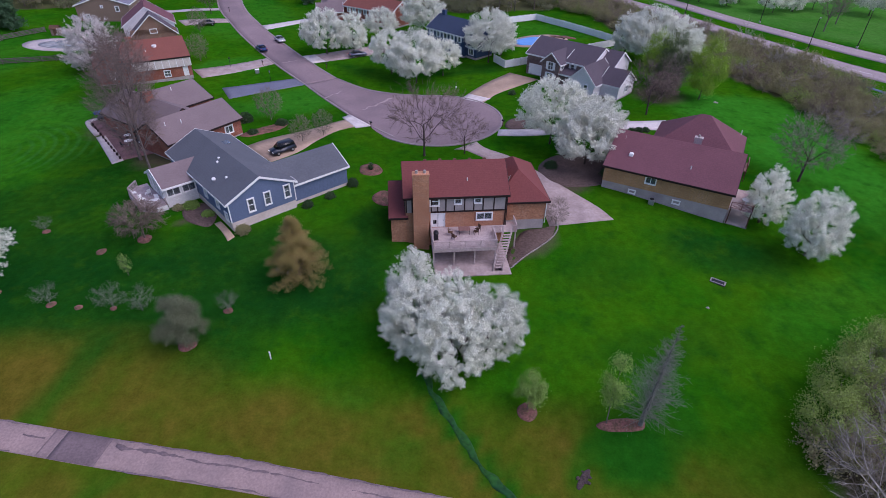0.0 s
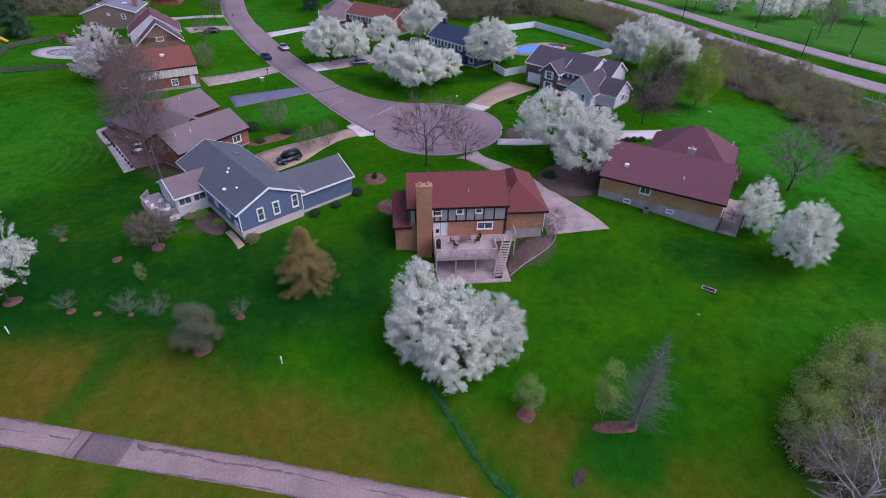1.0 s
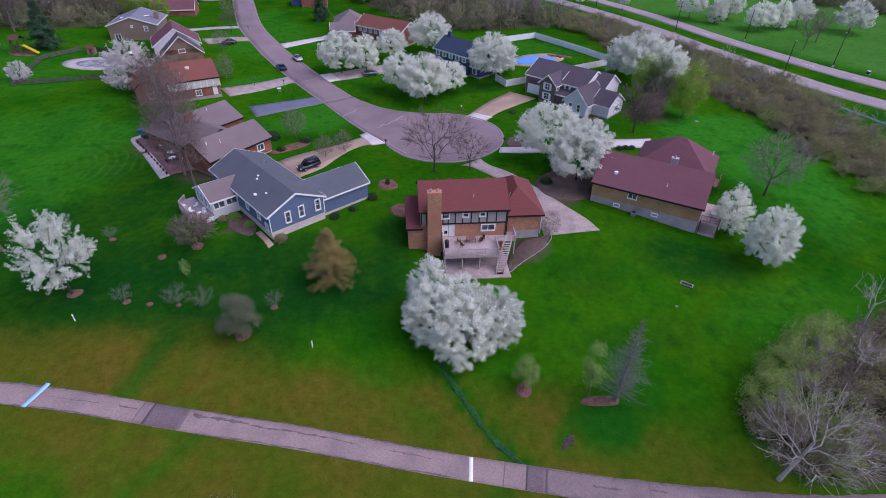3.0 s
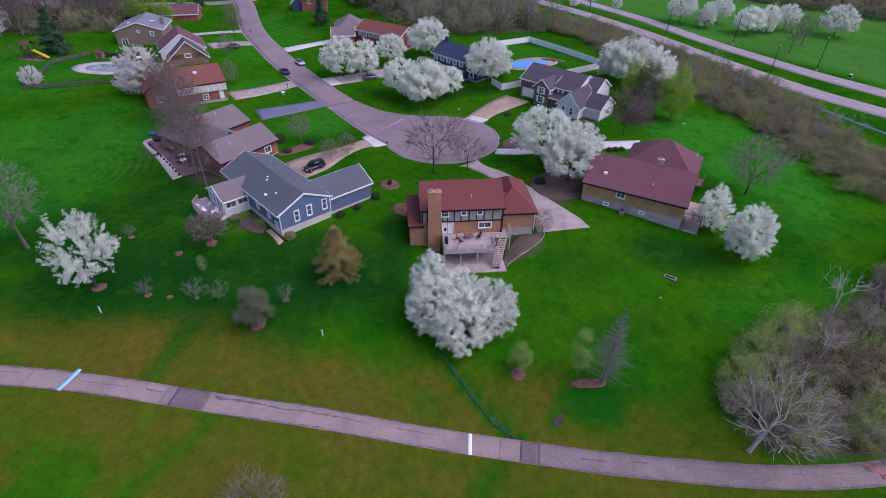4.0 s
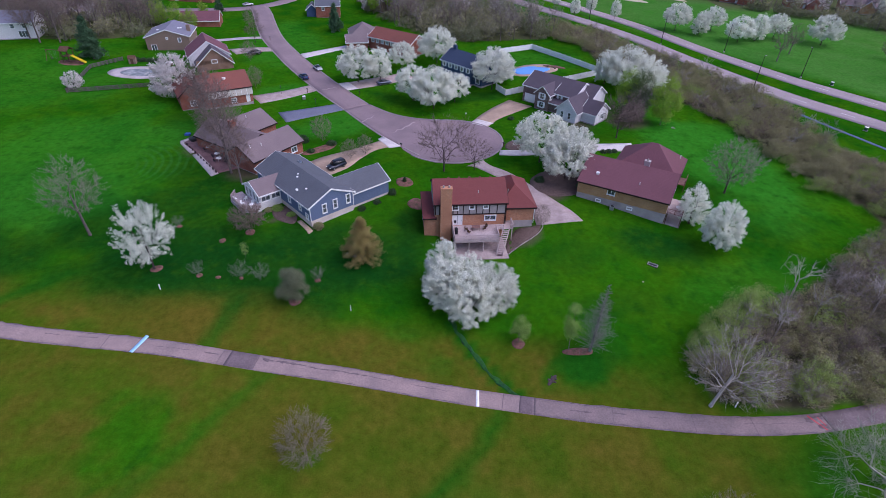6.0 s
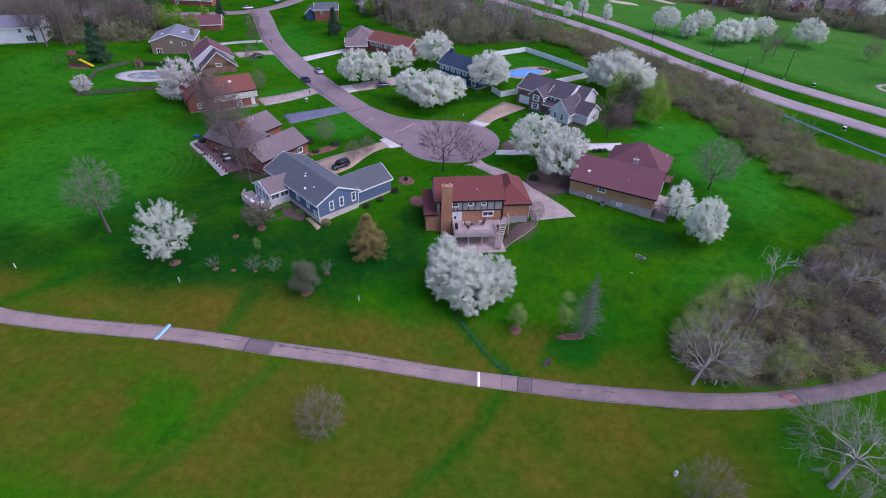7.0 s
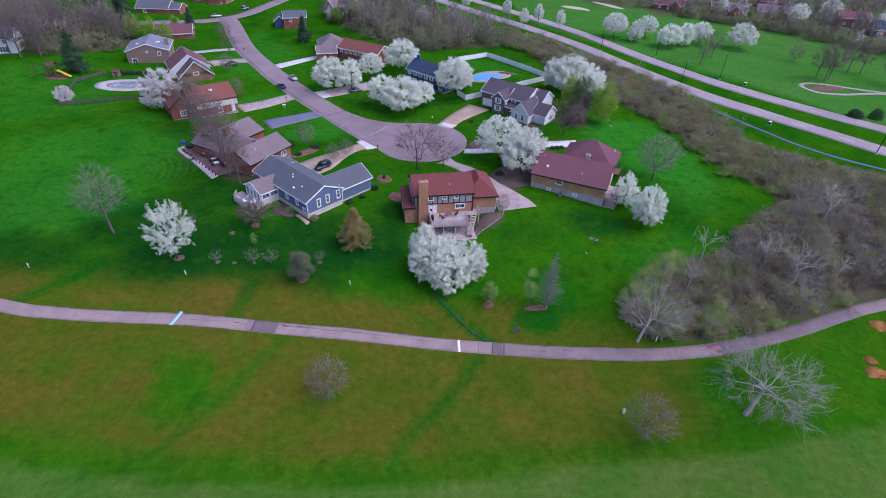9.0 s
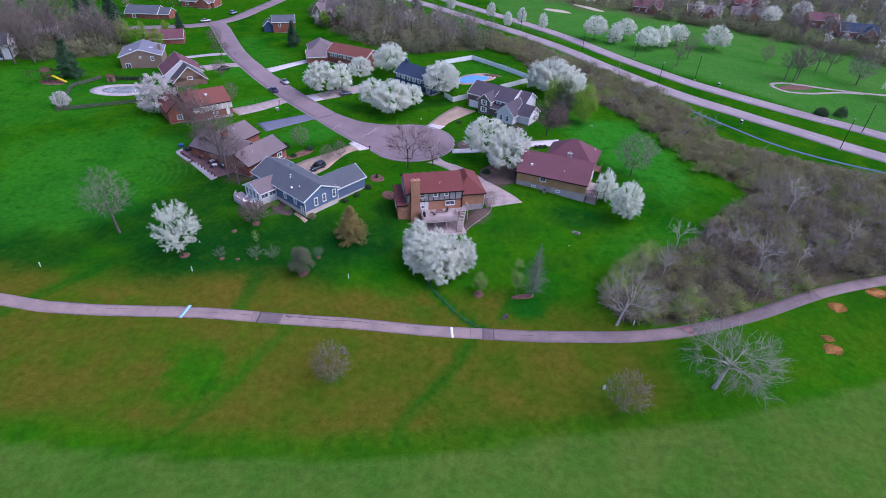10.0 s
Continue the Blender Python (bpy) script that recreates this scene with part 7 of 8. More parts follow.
WOODS = [[(-12, 196), (6, 183), (36, 190), (44, 196), (30, 232), (10, 262), (-20, 300), (-45, 262), (-40, 228), (-22, 205)],
         [(-134, 159), (-120, 162), (-108, 170), (-106, 184), (-112, 196), (-128, 222), (-190, 232), (-215, 190), (-160, 172), (-141, 164)],
         [(110, 290), (140, 268), (180, 238), (212, 200), (238, 150), (275, 100), (340, 110), (420, 250), (330, 360), (140, 400), (90, 330)],
         [(-150, 250), (-100, 262), (-75, 300), (-60, 360), (-160, 420), (-260, 330), (-230, 240)],
         [(-55, 300), (-10, 312), (20, 320), (40, 400), (-60, 420)]]
for k, (poly, gap, w) in enumerate(zip(WOODS, (4.4, 5.2, 9.0, 10.5, 9.0), ((2.5, 1.2, 4, 8, 0.3), (4, 0.5, 3, 9, 0), (5, 3, 3, 3, 1.6), (5, 4, 2, 2, 0.3), (5, 4, 2, 2, 0.3)))):
    merged("far_woods", WOOD, fill(poly, gap, pick(*w), 30 + k, 0.8, 1.2), "far belt of bare brown spring woods", "woods")
BELT = [(150, 258), (178, 236), (208, 200), (234, 150), (262, 104), (270, 106), (242, 154), (217, 205), (184, 242), (155, 265)]
merged("hedgerow", WOOD, fill(BELT, 3.6, pick(0.6, 0.4, 1, 8, 0.3), 41, 0.7, 1.0), "low olive belt of shrubs at the edge of the far woods", "shrubs")
for x, y, s, rz in ((-140, 175, 1.2, 0), (-133, 172, 1.1, 80), (-128, 178, 1.2, 160), (-136, 182, 1.15, 200), (-122, 174, 1.0, 250), (-118, 182, 1.1, 20), (-112, 178, 0.9, 120), (-130, 158, 1.0, 60), (-136, 157, 1.05, 10), (-141, 160, 1.0, 90), (-133.5, 163, 1.1, 300), (-144, 168, 1.1, 33), (-150, 176, 1.1, 70)):
    clone(b7, x, y, rz, s, "tall bare tree at the edge of the woods")


# ---- beds, rings and small things on the ground ----
def disc(name, x, y, rx, ry, material, label, category, lift=0.05, rz=0.0, seed=0, wob=0.08, parent=None, kind="structure", dome=0.1):
    """A low bed of mulch, sand or paving with an uneven rim."""
    g = random.Random(seed)
    n, rings = 36, 5
    ph = [g.uniform(0, 6.28) for _ in range(4)]
    c, s = math.cos(radians(rz)), math.sin(radians(rz))
    v = [(x, y, float(lie(x, y)) + lift + dome)]
    for r in range(1, rings + 2):
        q = min(r / rings, 1.0)
        for k in range(n):
            a = 2 * math.pi * k / n
            e = 1 + wob * sum(math.sin((j + 2) * a + ph[j]) / (j + 1.5) for j in range(4))
            ux, uy = rx * q * e * math.cos(a), ry * q * e * math.sin(a)
            px, py = x + ux * c - uy * s, y + ux * s + uy * c
            v.append((px, py, float(lie(px, py)) + (lift + dome * (1 - q * q) if r <= rings else -0.1)))
    f = [(0, 1 + k, 1 + (k + 1) % n) for k in range(n)]
    for r in range(rings):
        for k in range(n):
            a, b = 1 + r * n + k, 1 + r * n + (k + 1) % n
            f += [(a, a + n, b + n), (a, b + n, b)]
    ob = soup(name, v, f, M[material], parent)
    return tagged(ob, label, category, kind=kind) if not parent else ob


RING = "round red-brown mulch ring under a tree"
for k, (x, y, r) in enumerate([(8.6, 32.0, 1.0), (-50.0, 45.0, 0.95), (-42.4, 43.5, 0.5), (-23.3, 43.7, 0.5), (-26.0, 38.8, 0.9), (-37.8, 55.9, 0.9), (-41.9, 53.1, 0.6), (-51.1, 57.2, 0.5), (-39.3, 43.2, 0.4), (-7.9, 67.6, 2.0), (-11.0, 75.8, 1.9), (-35.6, 43.3, 0.35)]):
    disc("mulch_ring", x, y, r, r, "mulch", RING, "mulch", seed=k)
disc("mulch_bed", 17.2, 30.5, 2.4, 0.7, "mulch", "long rounded mulch bed between two young trees", "mulch", seed=20)
tagged(loft("soil_bed", [(14.2, 60.3), (11.0, 59.6), (9.2, 57.0), (8.7, 53.2)], [(16.2, 61.4), (15.0, 58.3), (12.6, 56.0), (9.3, 53.0)], M["soil"], 0.05, 0.6), "bare brown soil bed between the deck stair and the garage", "garden bed", kind="structure")
disc("soil_bed", 23.0, 77.0, 7.6, 5.4, "soil", "brown garden bed under blossoming trees", "garden bed", 0.04, 10, 22, 0.1)
disc("soil_bed", 14.5, 95.6, 3.0, 2.0, "soil", "brown garden bed at the turning circle", "garden bed", 0.04, 60, 23, 0.1)
disc("soil_bed", -33.0, 62.0, 3.8, 1.9, "soil", "brown garden bed at the blue house", "garden bed", 0.04, 132, 24, 0.1)
disc("soil_bed", -31.8, 90.6, 4.5, 1.6, "mulch", "mulched front garden bed", "garden bed", 0.04, 45, 25, 0.1)
edging = thing("stone_edging", pose(0, 0, 0), "curved row of pale edging stones round a soil bed", "edging")
for k, q in enumerate(smooth_line([(16.3, 61.6), (16.2, 60.2), (15.0, 58.2), (12.8, 56.1), (10.4, 54.2), (9.2, 52.9)], 0.32)):
    part("stone", boxm(-0.16, 0.16, -0.08, 0.08, -0.08, 0.12, m=at(q[0], q[1], (82, 50, 38)[min(2, k // 9)] + rng.uniform(-12, 12)), bevel=0.03), M["stone"], edging)
for k, (x, y, r) in enumerate([(70.6, 12.4, 1.5), (71.5, 15.0, 0.8), (79.7, 23.0, 1.5), (91.6, 26.6, 1.8)]):
    st_ = disc("straw_patch", x, y, r, r * 0.7, "straw", "patch of orange straw spread on the grass", "straw", 0.03, 20, 60 + k, 0.35, dome=0.12)
    g = np.random.default_rng(80 + k)
    a, d = g.uniform(0, 2 * np.pi, 500), r * 1.15 * np.sqrt(g.uniform(0, 1, 500))
    px, py = x + d * np.cos(a), y + d * np.sin(a) * 0.75
    w = g.uniform(0, 2 * np.pi, 500)
    soup("loose_straw", *spikes(np.stack([px, py, lie(px, py) + 0.1, np.cos(w), np.sin(w), 0.1 + 0 * w], -1), 2, 0.5, 0.03, 80 + k, 0.3, 0.05), M["straw"], st_)
disc("sand_bunker", 95.5, 276, 9, 3.5, "sand", "pale sand bunker across the highway", "bunker", 0.05, -45, 70, 0.15)
disc("sand_bunker", 118.5, 286, 11, 3.0, "sand", "pale sand bunker across the highway", "bunker", 0.05, -60, 71, 0.15)
disc("mulch_bed", 157.0, 146.8, 7.5, 2.6, "mulch", "mulch bed inside a path loop", "mulch", 0.04, 0, 72, 0.1)


pad = [BM @ Vector(q) for q in ((-0.3, 3.4, 0), (-0.3, 1.0, 0), (-0.4, -1.0, 0), (-1.2, 3.4, 0), (-1.2, 1.0, 0), (-1.5, -1.3, 0))]
tagged(loft("garden_walk", [q.xy for q in pad[:3]], [q.xy for q in pad[3:]], M["drive_tan"], 0.05, 0.6), "short pinkish concrete walk at a house corner", "walk", kind="structure")


def rocks(name, x, y, r, n, label, seed, material="stone", size=0.25):
    g = random.Random(seed)
    th = thing(name, at(x, y), label, "stones")
    for k in range(n):
        bm = bmesh.new()
        bmesh.ops.create_icosphere(bm, subdivisions=2, radius=1)
        s = size * g.uniform(0.6, 1.4)
        for v in bm.verts:
            v.co *= 1 + 0.25 * noise.noise(v.co * 1.5 + Vector((k, seed, 0)))
        a, d = g.uniform(0, 6.28), r * g.uniform(0.1, 1)
        bmesh.ops.transform(bm, matrix=pose(math.cos(a) * d, math.sin(a) * d, s * 0.15, 0, 0, g.uniform(0, 360)) @ Matrix.Diagonal((s, s * 0.8, s * 0.5, 1)), verts=bm.verts)
        part("stone", bm, M[material], th)
    return th


swale = smooth_line([(-1.3, 36.4), (-0.6, 34.2), (1.2, 31.3), (2.3, 29.6), (3.2, 27.4), (4.6, 25.4), (6.0, 23.9), (7.2, 22.4)], 0.7)
sw = random.Random(5)
tagged(loft("wet_swale", [(q[0] + sw.uniform(0.1, 0.6), q[1] + sw.uniform(0, 0.25)) for q in swale], [(q[0] - sw.uniform(0.1, 0.55), q[1] - sw.uniform(0, 0.25)) for q in swale], M["wet_grass"], 0.03, 0.4, 3), "narrow dark wet swale winding through the lawn", "swale", kind="structure")
disc("wet_hollow", 12.5, 25.2, 1.2, 0.3, "bark_dark", "dark muddy hollow at the end of a drain", "hollow", 0.03, 55, 33, 0.1, dome=0.02)
rocks("drain_stones", 12.5, 25.2, 0.7, 9, "dark wet stones at a drain's outlet", 3, "bark_dark", 0.16)
rocks("stone_heap", -18.4, 51.2, 1.3, 12, "small heap of pale stones beside a cypress tree", 4, "stone", 0.3)
drain = thing("lawn_drain", at(34.4, 50.5, -35, 0.02), "weathered concrete drain with a dark open slot in the lawn", "drain")
part("base", boxm(-0.9, 0.9, -0.42, 0.42, -0.1, 0.05, bevel=0.02), M["soil"], drain)
for y0, y1 in ((-0.42, -0.33), (0.33, 0.42)):
    part("rim", boxm(-0.9, 0.9, y0, y1, 0.052, 0.16, bevel=0.02), M["concrete"], drain)
for x0, x1 in ((-0.9, -0.76), (0.72, 0.9)):
    part("rim_end", boxm(x0, x1, -0.328, 0.328, 0.052, 0.15, bevel=0.02), M["stone"], drain)
part("slot", boxm(-0.755, 0.715, -0.325, 0.325, 0.052, 0.07), M["black"], drain)
rocks("lawn_stones", 58.4, 108.6, 0.7, 5, "few pale stones at the lawn's edge", 8, "stone", 0.3)
rocks("lawn_stones", 31.4, 46.3, 0.4, 3, "few pale stones on the lawn", 6, "stone", 0.15)
for k, (x, y) in enumerate([(-47.3, 40.1), (-17.0, 37.3), (35.9, 20.7), (78.5, 30.6), (-76.5, 43.4), (96.0, 28.4)]):
    st = thing("marker_stake", at(x, y), "short white marker stake in the grass", "stake", "white stakes")
    part("stake", boxm(-0.06, 0.06, -0.06, 0.06, -0.1, 1.0, bevel=0.02), M["white"], st)
    part("cap", boxm(-0.07, 0.07, -0.07, 0.07, 1.0, 1.05), M["white"], st)
bx_ = thing("sprinkler_box", at(25.3, 7.2, 15), "small white box standing on the rough", "box")
part("case", boxm(-0.2, 0.2, -0.15, 0.15, -0.05, 0.75, bevel=0.03), M["white"], bx_)
part("lid", boxm(-0.23, 0.23, -0.18, 0.18, 0.75, 0.82, bevel=0.02), M["galv"], bx_)

# ---- the left neighbour's brick patio ----
pat = thing("brick_patio", pose(0, 0, 0), "red-brown brick patio with a pale stone border", "patio", kind="structure")
loft("paving", [(-64.0, 92.6), (-63.0, 90.6), (-51.2, 77.2)], [(-57, 98), (-55.5, 90.5), (-46.0, 80.8)], M["deck_dark"], 0.12, parent=pat)
for name, l_, r_ in (("border_slab", [(-62.6, 95.6), (-64.9, 92.6)], [(-61.6, 95.4), (-63.9, 92.0)]), ("border_slab", [(-64.9, 92.5), (-64.4, 91.0), (-60.4, 86.4)], [(-63.9, 91.9), (-63.2, 90.6), (-59.4, 87.0)]), ("border_slab", [(-59.6, 85.6), (-52.0, 75.9)], [(-58.4, 86.4), (-50.8, 77.2)])):
    loft(name, l_, r_, M["concrete"], 0.14, 0.6, 2, pat)
for k in range(11):
    t = k / 10
    part("edging_post", cylm((0, 0, 0), (0, 0, 0.5), 0.17, 0.15, 8), M["timber"], pat).matrix_world = at(-62.6 + 11.2 * t, 90.4 - 12.9 * t, 0, 0.1)
for k, (x, y) in enumerate([(-53.8, 85.3), (-52.6, 83.0), (-50.1, 82.8), (-56.8, 88.6)]):
    tb2 = thing("garden_table", at(x, y, 0, 0.12), "round white garden table on a brick patio", "table", "garden tables")
    part("tabletop", cylm((0, 0, 0.7), (0, 0, 0.74), 0.65, 0.65, 20), M["white"], tb2)
    for a in (0.5, 2.6, 4.7):
        part("leg", cylm((math.cos(a) * 0.4, math.sin(a) * 0.4, 0), (math.cos(a) * 0.25, math.sin(a) * 0.25, 0.7), 0.025, 0.025, 6), M["white"], tb2)
    for a in (0.0, 2.1, 4.2):
        ch = thing("garden_chair", at(x + math.cos(a) * 1.1, y + math.sin(a) * 1.1, math.degrees(a) - 90, 0.12), "dark metal garden chair on a brick patio", "chair", "garden chairs")
        part("seat", boxm(-0.24, 0.24, -0.24, 0.24, 0.4, 0.45), M["black"], ch)
        part("backrest", boxm(-0.24, 0.24, 0.22, 0.26, 0.45, 0.95), M["black"], ch)
        for sx in (-0.22, 0.22):
            for sy in (-0.22, 0.22):
                part("leg", cylm((sx, sy, 0), (sx, sy, 0.4), 0.02, 0.02, 6), M["black"], ch)
def heap(x, y, rz, sx, sy, sz, label, material, cover, seed):
    th = thing("covered_heap", at(x, y, rz, 0.1), label, "heap", "covered garden furniture")
    bm = bmesh.new()
    bmesh.ops.create_icosphere(bm, subdivisions=3, radius=1)
    for v in bm.verts:
        box_ = max(abs(v.co.x), abs(v.co.y), 0.2 + abs(v.co.z))
        v.co = Vector((v.co.x / box_ * sx, v.co.y / box_ * sy, max(-0.05, v.co.z / box_ * sz))) * (1 + 0.14 * noise.noise(v.co * 2.2 + Vector((seed, 0, 0))))
    part(cover, bm, M[material], th, smooth=True)


heap(-64.6, 95.9, 0, 0.6, 0.5, 0.6, "small heap under a blue tarpaulin beside a brick patio", "tarp", "tarpaulin", 1)
heap(-61.6, 93.6, 40, 1.5, 0.9, 1.0, "garden seats under a dark cover on a brick patio", "black", "cover", 2)
heap(-59.6, 95.6, -10, 1.3, 0.9, 1.1, "garden seats under a dark cover on a brick patio", "cover_dark", "cover", 3)
heap(-58.6, 92.4, 70, 1.0, 0.7, 0.8, "low garden table under a dark cover on a brick patio", "cover_dark", "cover", 4)

# ---- fences and pools ----
def fence_run(th, pts, h, panel, post, bay=2.4, rails=False):
    for p, q in zip(pts, pts[1:]):
        p, q = Vector((*p, 0)), Vector((*q, 0))
        n = max(1, round((q - p).length / bay))
        ang = math.degrees(math.atan2(q.y - p.y, q.x - p.x))
        for k in range(n + 1):
            c = p.lerp(q, k / n)
            m = at(c.x, c.y, ang)
            part("post", boxm(-0.07, 0.07, -0.07, 0.07, -0.2, h + 0.12, m=m), M[post], th)
            part("post_cap", boxm(-0.1, 0.1, -0.1, 0.1, h + 0.12, h + 0.2, m=m, bevel=0.02), M[post], th)
            if k < n:
                e = p.lerp(q, (k + 1) / n)
                c2 = (c + e) / 2
                L = (e - c).length
                tilt = math.degrees(math.atan2(float(lie(c.x, c.y)) - float(lie(e.x, e.y)), L))
                m = at(c2.x, c2.y, ang) @ pose(0, 0, 0, 0, tilt, 0)
                if rails:
                    for z in (0.3, 0.6, 0.9, 1.18):
                        part("rail", boxm(-L / 2, L / 2, -0.03, 0.03, z - 0.09, z + 0.09, m=m), M[panel], th)
                else:
                    part("panel", boxm(-L / 2 + 0.07, L / 2 - 0.07, -0.025, 0.025, 0.05, h, m=m), M[panel], th)
                    part("top_rail", boxm(-L / 2 + 0.07, L / 2 - 0.07, -0.045, 0.045, h, h + 0.08, m=m), M[panel], th)


wf = thing("privacy_fence", pose(0, 0, 0), "tall white vinyl fence round a back garden", "fence")
fence_run(wf, [(9.5, 158.5), (18, 170.0), (29.6, 176.5), (46.0, 153.3), (49.0, 149.2), (34.6, 140.8)], 1.75, "white", "white")
fence_run(wf, [(23.6, 133.4), (15.6, 129.9), (13.2, 134.5)], 1.75, "white", "white")
df = thing("rail_fence", pose(0, 0, 0), "dark wooden rail fence along a back garden", "fence")
fence_run(df, [(-106.8, 119.5), (-95, 124.0), (-82, 128.5), (-78, 129.6)], 1.2, "wood_grey", "wood_grey", 2.6, True)
fence_run(df, [(-106.8, 119.5), (-110, 138), (-104, 146)], 1.2, "wood_grey", "wood_grey", 2.6, True)

pool = thing("swimming_pool", pose(0, 0, 0), "kidney-shaped pool with bright blue water and tan paving", "pool", kind="structure")
disc("paving", 26.8, 152.2, 8.6, 5.2, "drive_tan", "", "", 0.05, 28, 80, 0.1, pool, dome=0.0)
disc("water", 25.8, 151.6, 6.4, 3.5, "water", "", "", 0.1, 28, 81, 0.14, pool, dome=0.0)
disc("rock_bed", 34.4, 155.6, 3.4, 1.2, "mulch", "", "", 0.1, -20, 82, 0.2, pool, dome=0.25)
rocks("pool_stones", 34.2, 155.2, 2.6, 16, "dark stones beside a pool", 9, "bark_dark", 0.45)
pool2 = thing("oval_pool", pose(0, 0, 0), "oval pool closed with a grey winter cover", "pool", kind="structure")
disc("paving", -94.5, 137.4, 9.6, 5.0, "concrete", "", "", 0.06, 6, 83, 0.02, pool2, dome=0.0)
disc("pool_cover", -94.0, 137.4, 6.6, 3.0, "cover", "", "", 0.1, 6, 84, 0.02, pool2, dome=-0.03)
tub = thing("hot_tub", at(-89.0, 144.6), "round white covered tub beside a pool", "hot tub")
part("shell", cylm((0, 0, -0.1), (0, 0, 0.8), 1.0, 1.05, 24), M["wood_brown"], tub)
part("cover", cylm((0, 0, 0.8), (0, 0, 0.95), 1.1, 1.0, 24), M["white"], tub)
shed = thing("garden_shed", at(-100.2, 144.5, 10), "small tan wooden shed at the pool", "shed")
part("wall", boxm(-1.0, 1.0, -0.8, 0.8, -0.1, 1.7), M["siding_tan"], shed)
v, f = roof_of(-1.0, 1.0, -0.8, 0.8, 1.7, 2.3, "gx", 0.2, 0.15)
part("roof", shell([(a, b, c + 0.1) for a, b, c in v], f, 0.1), M["wood_brown"], shed)
part("door", boxm(-0.4, 0.4, -0.84, -0.8, 0, 1.5), M["wood_brown"], shed)

# ---- play set ----
ps = thing("play_set", at(-119.5, 142.0, -8) @ Matrix.Scale(1.35, 4), "brown wooden play set with a yellow slide", "play set")
for x in (-4.0, -0.6):
    for y in (-0.9, 0.9):
        part("swing_leg", cylm((x, y, 0), (x, 0, 2.5), 0.06, 0.06, 6), M["wood_brown"], ps)
part("beam", cylm((-4.2, 0, 2.5), (1.0, 0, 2.5), 0.07, 0.07, 6), M["wood_brown"], ps)
for x in (-3.2, -2.0):
    s_ = part("swing", boxm(x - 0.25, x + 0.25, -0.1, 0.1, 0.5, 0.55), M["black"], ps)
    for dx in (-0.22, 0.22):
        part("chain", cylm((x + dx, 0, 0.55), (x + dx, 0, 2.5), 0.012, 0.012, 4), M["galv"], s_)
for x in (0.2, 1.9):
    for y in (-0.8, 0.8):
        part("tower_post", boxm(x - 0.06, x + 0.06, y - 0.06, y + 0.06, 0, 3.0), M["wood_brown"], ps)
part("platform", boxm(0.1, 2.0, -0.9, 0.9, 1.4, 1.5), M["wood_brown"], ps)
v, f = roof_of(0.1, 2.0, -0.9, 0.9, 2.8, 3.5, "gx", 0.2, 0.2)
part("roof", shell(v, f, 0.06), M["wood_brown"], ps)
part("slide", boxm(-0.3, 0.3, 0, 3.4, -0.04, 0.04, m=pose(1.9, 0.0, 1.5, -25, 0, -90)), M["plastic_yellow"], ps)
for s in (-0.3, 0.3):
    part("slide_side", boxm(s - 0.03, s + 0.03, 0, 3.4, 0.0, 0.2, m=pose(1.9, 0.0, 1.5, -25, 0, -90)), M["plastic_yellow"], ps)
disc("wood_chips", -117.6, 141.6, 4.0, 2.2, "mulch", "bed of wood chips under a play set", "mulch", 0.04, -8, 90, 0.05)


# ---- street lamps, boxes, letter boxes ----
def street_lamp(x, y, rz, h=10.0):
    th = thing("street_lamp", at(x, y, rz), "tall dark street lamp beside the highway", "street lamp", "street lamps")
    part("base", cylm((0, 0, -0.2), (0, 0, 0.5), 0.32, 0.28, 12), M["concrete"], th)
    part("pole", cylm((0, 0, 0.5), (0, 0, h), 0.13, 0.08, 10), M["pole"], th)
    part("arm", cylm((0, 0, h - 0.15), (0.9, 0, h + 0.05), 0.05, 0.045, 8), M["pole"], th)
    hd = part("lamp_head", boxm(0.6, 1.35, -0.2, 0.2, h, h + 0.16, bevel=0.04), M["galv"], th)
    part("lens", boxm(0.75, 1.25, -0.14, 0.14, h - 0.03, h - 0.002), M["white"], hd)
    return th


lamp0 = street_lamp(133.6, 91.6, 40)
for x, y, r in ((96.0, 142.6, 45), (117.3, 153.8, 225), (152.5, 104.9, 220), (82.0, 190.0, 60), (103.5, 182.0, 240), (62, 226, 60), (168, 50, 40)):
    copy_thing(lamp0, at(x, y, r))


def utility_box(x, y, rz):
    th = thing("utility_box", at(x, y, rz), "green utility box with a pale top beside the highway", "utility box", "utility boxes")
    part("case", boxm(-0.45, 0.45, -0.4, 0.4, -0.1, 0.9, bevel=0.05), M["green_box"], th)
    part("lid", boxm(-0.5, 0.5, -0.45, 0.45, 0.9, 1.0, bevel=0.03), M["white"], th)
    part("pad", boxm(-0.6, 0.6, -0.55, 0.55, -0.2, 0.06), M["concrete"], th)


utility_box(124.7, 148.3, 40)
utility_box(113.1, 112.8, 40)


def letter_box(x, y, rz, label="dark letter box on a post at the street", mt="black"):
    th = thing("letter_box", at(x, y, rz), label, "letter box", "letter boxes")
    part("post", boxm(-0.06, 0.06, -0.06, 0.06, -0.1, 1.1), M["wood_brown"], th)
    b = part("box", boxm(-0.14, 0.14, -0.3, 0.3, 1.05, 1.32, bevel=0.05), M[mt], th)
    part("door", boxm(-0.12, 0.12, -0.315, -0.3, 1.07, 1.29), M[mt], b)


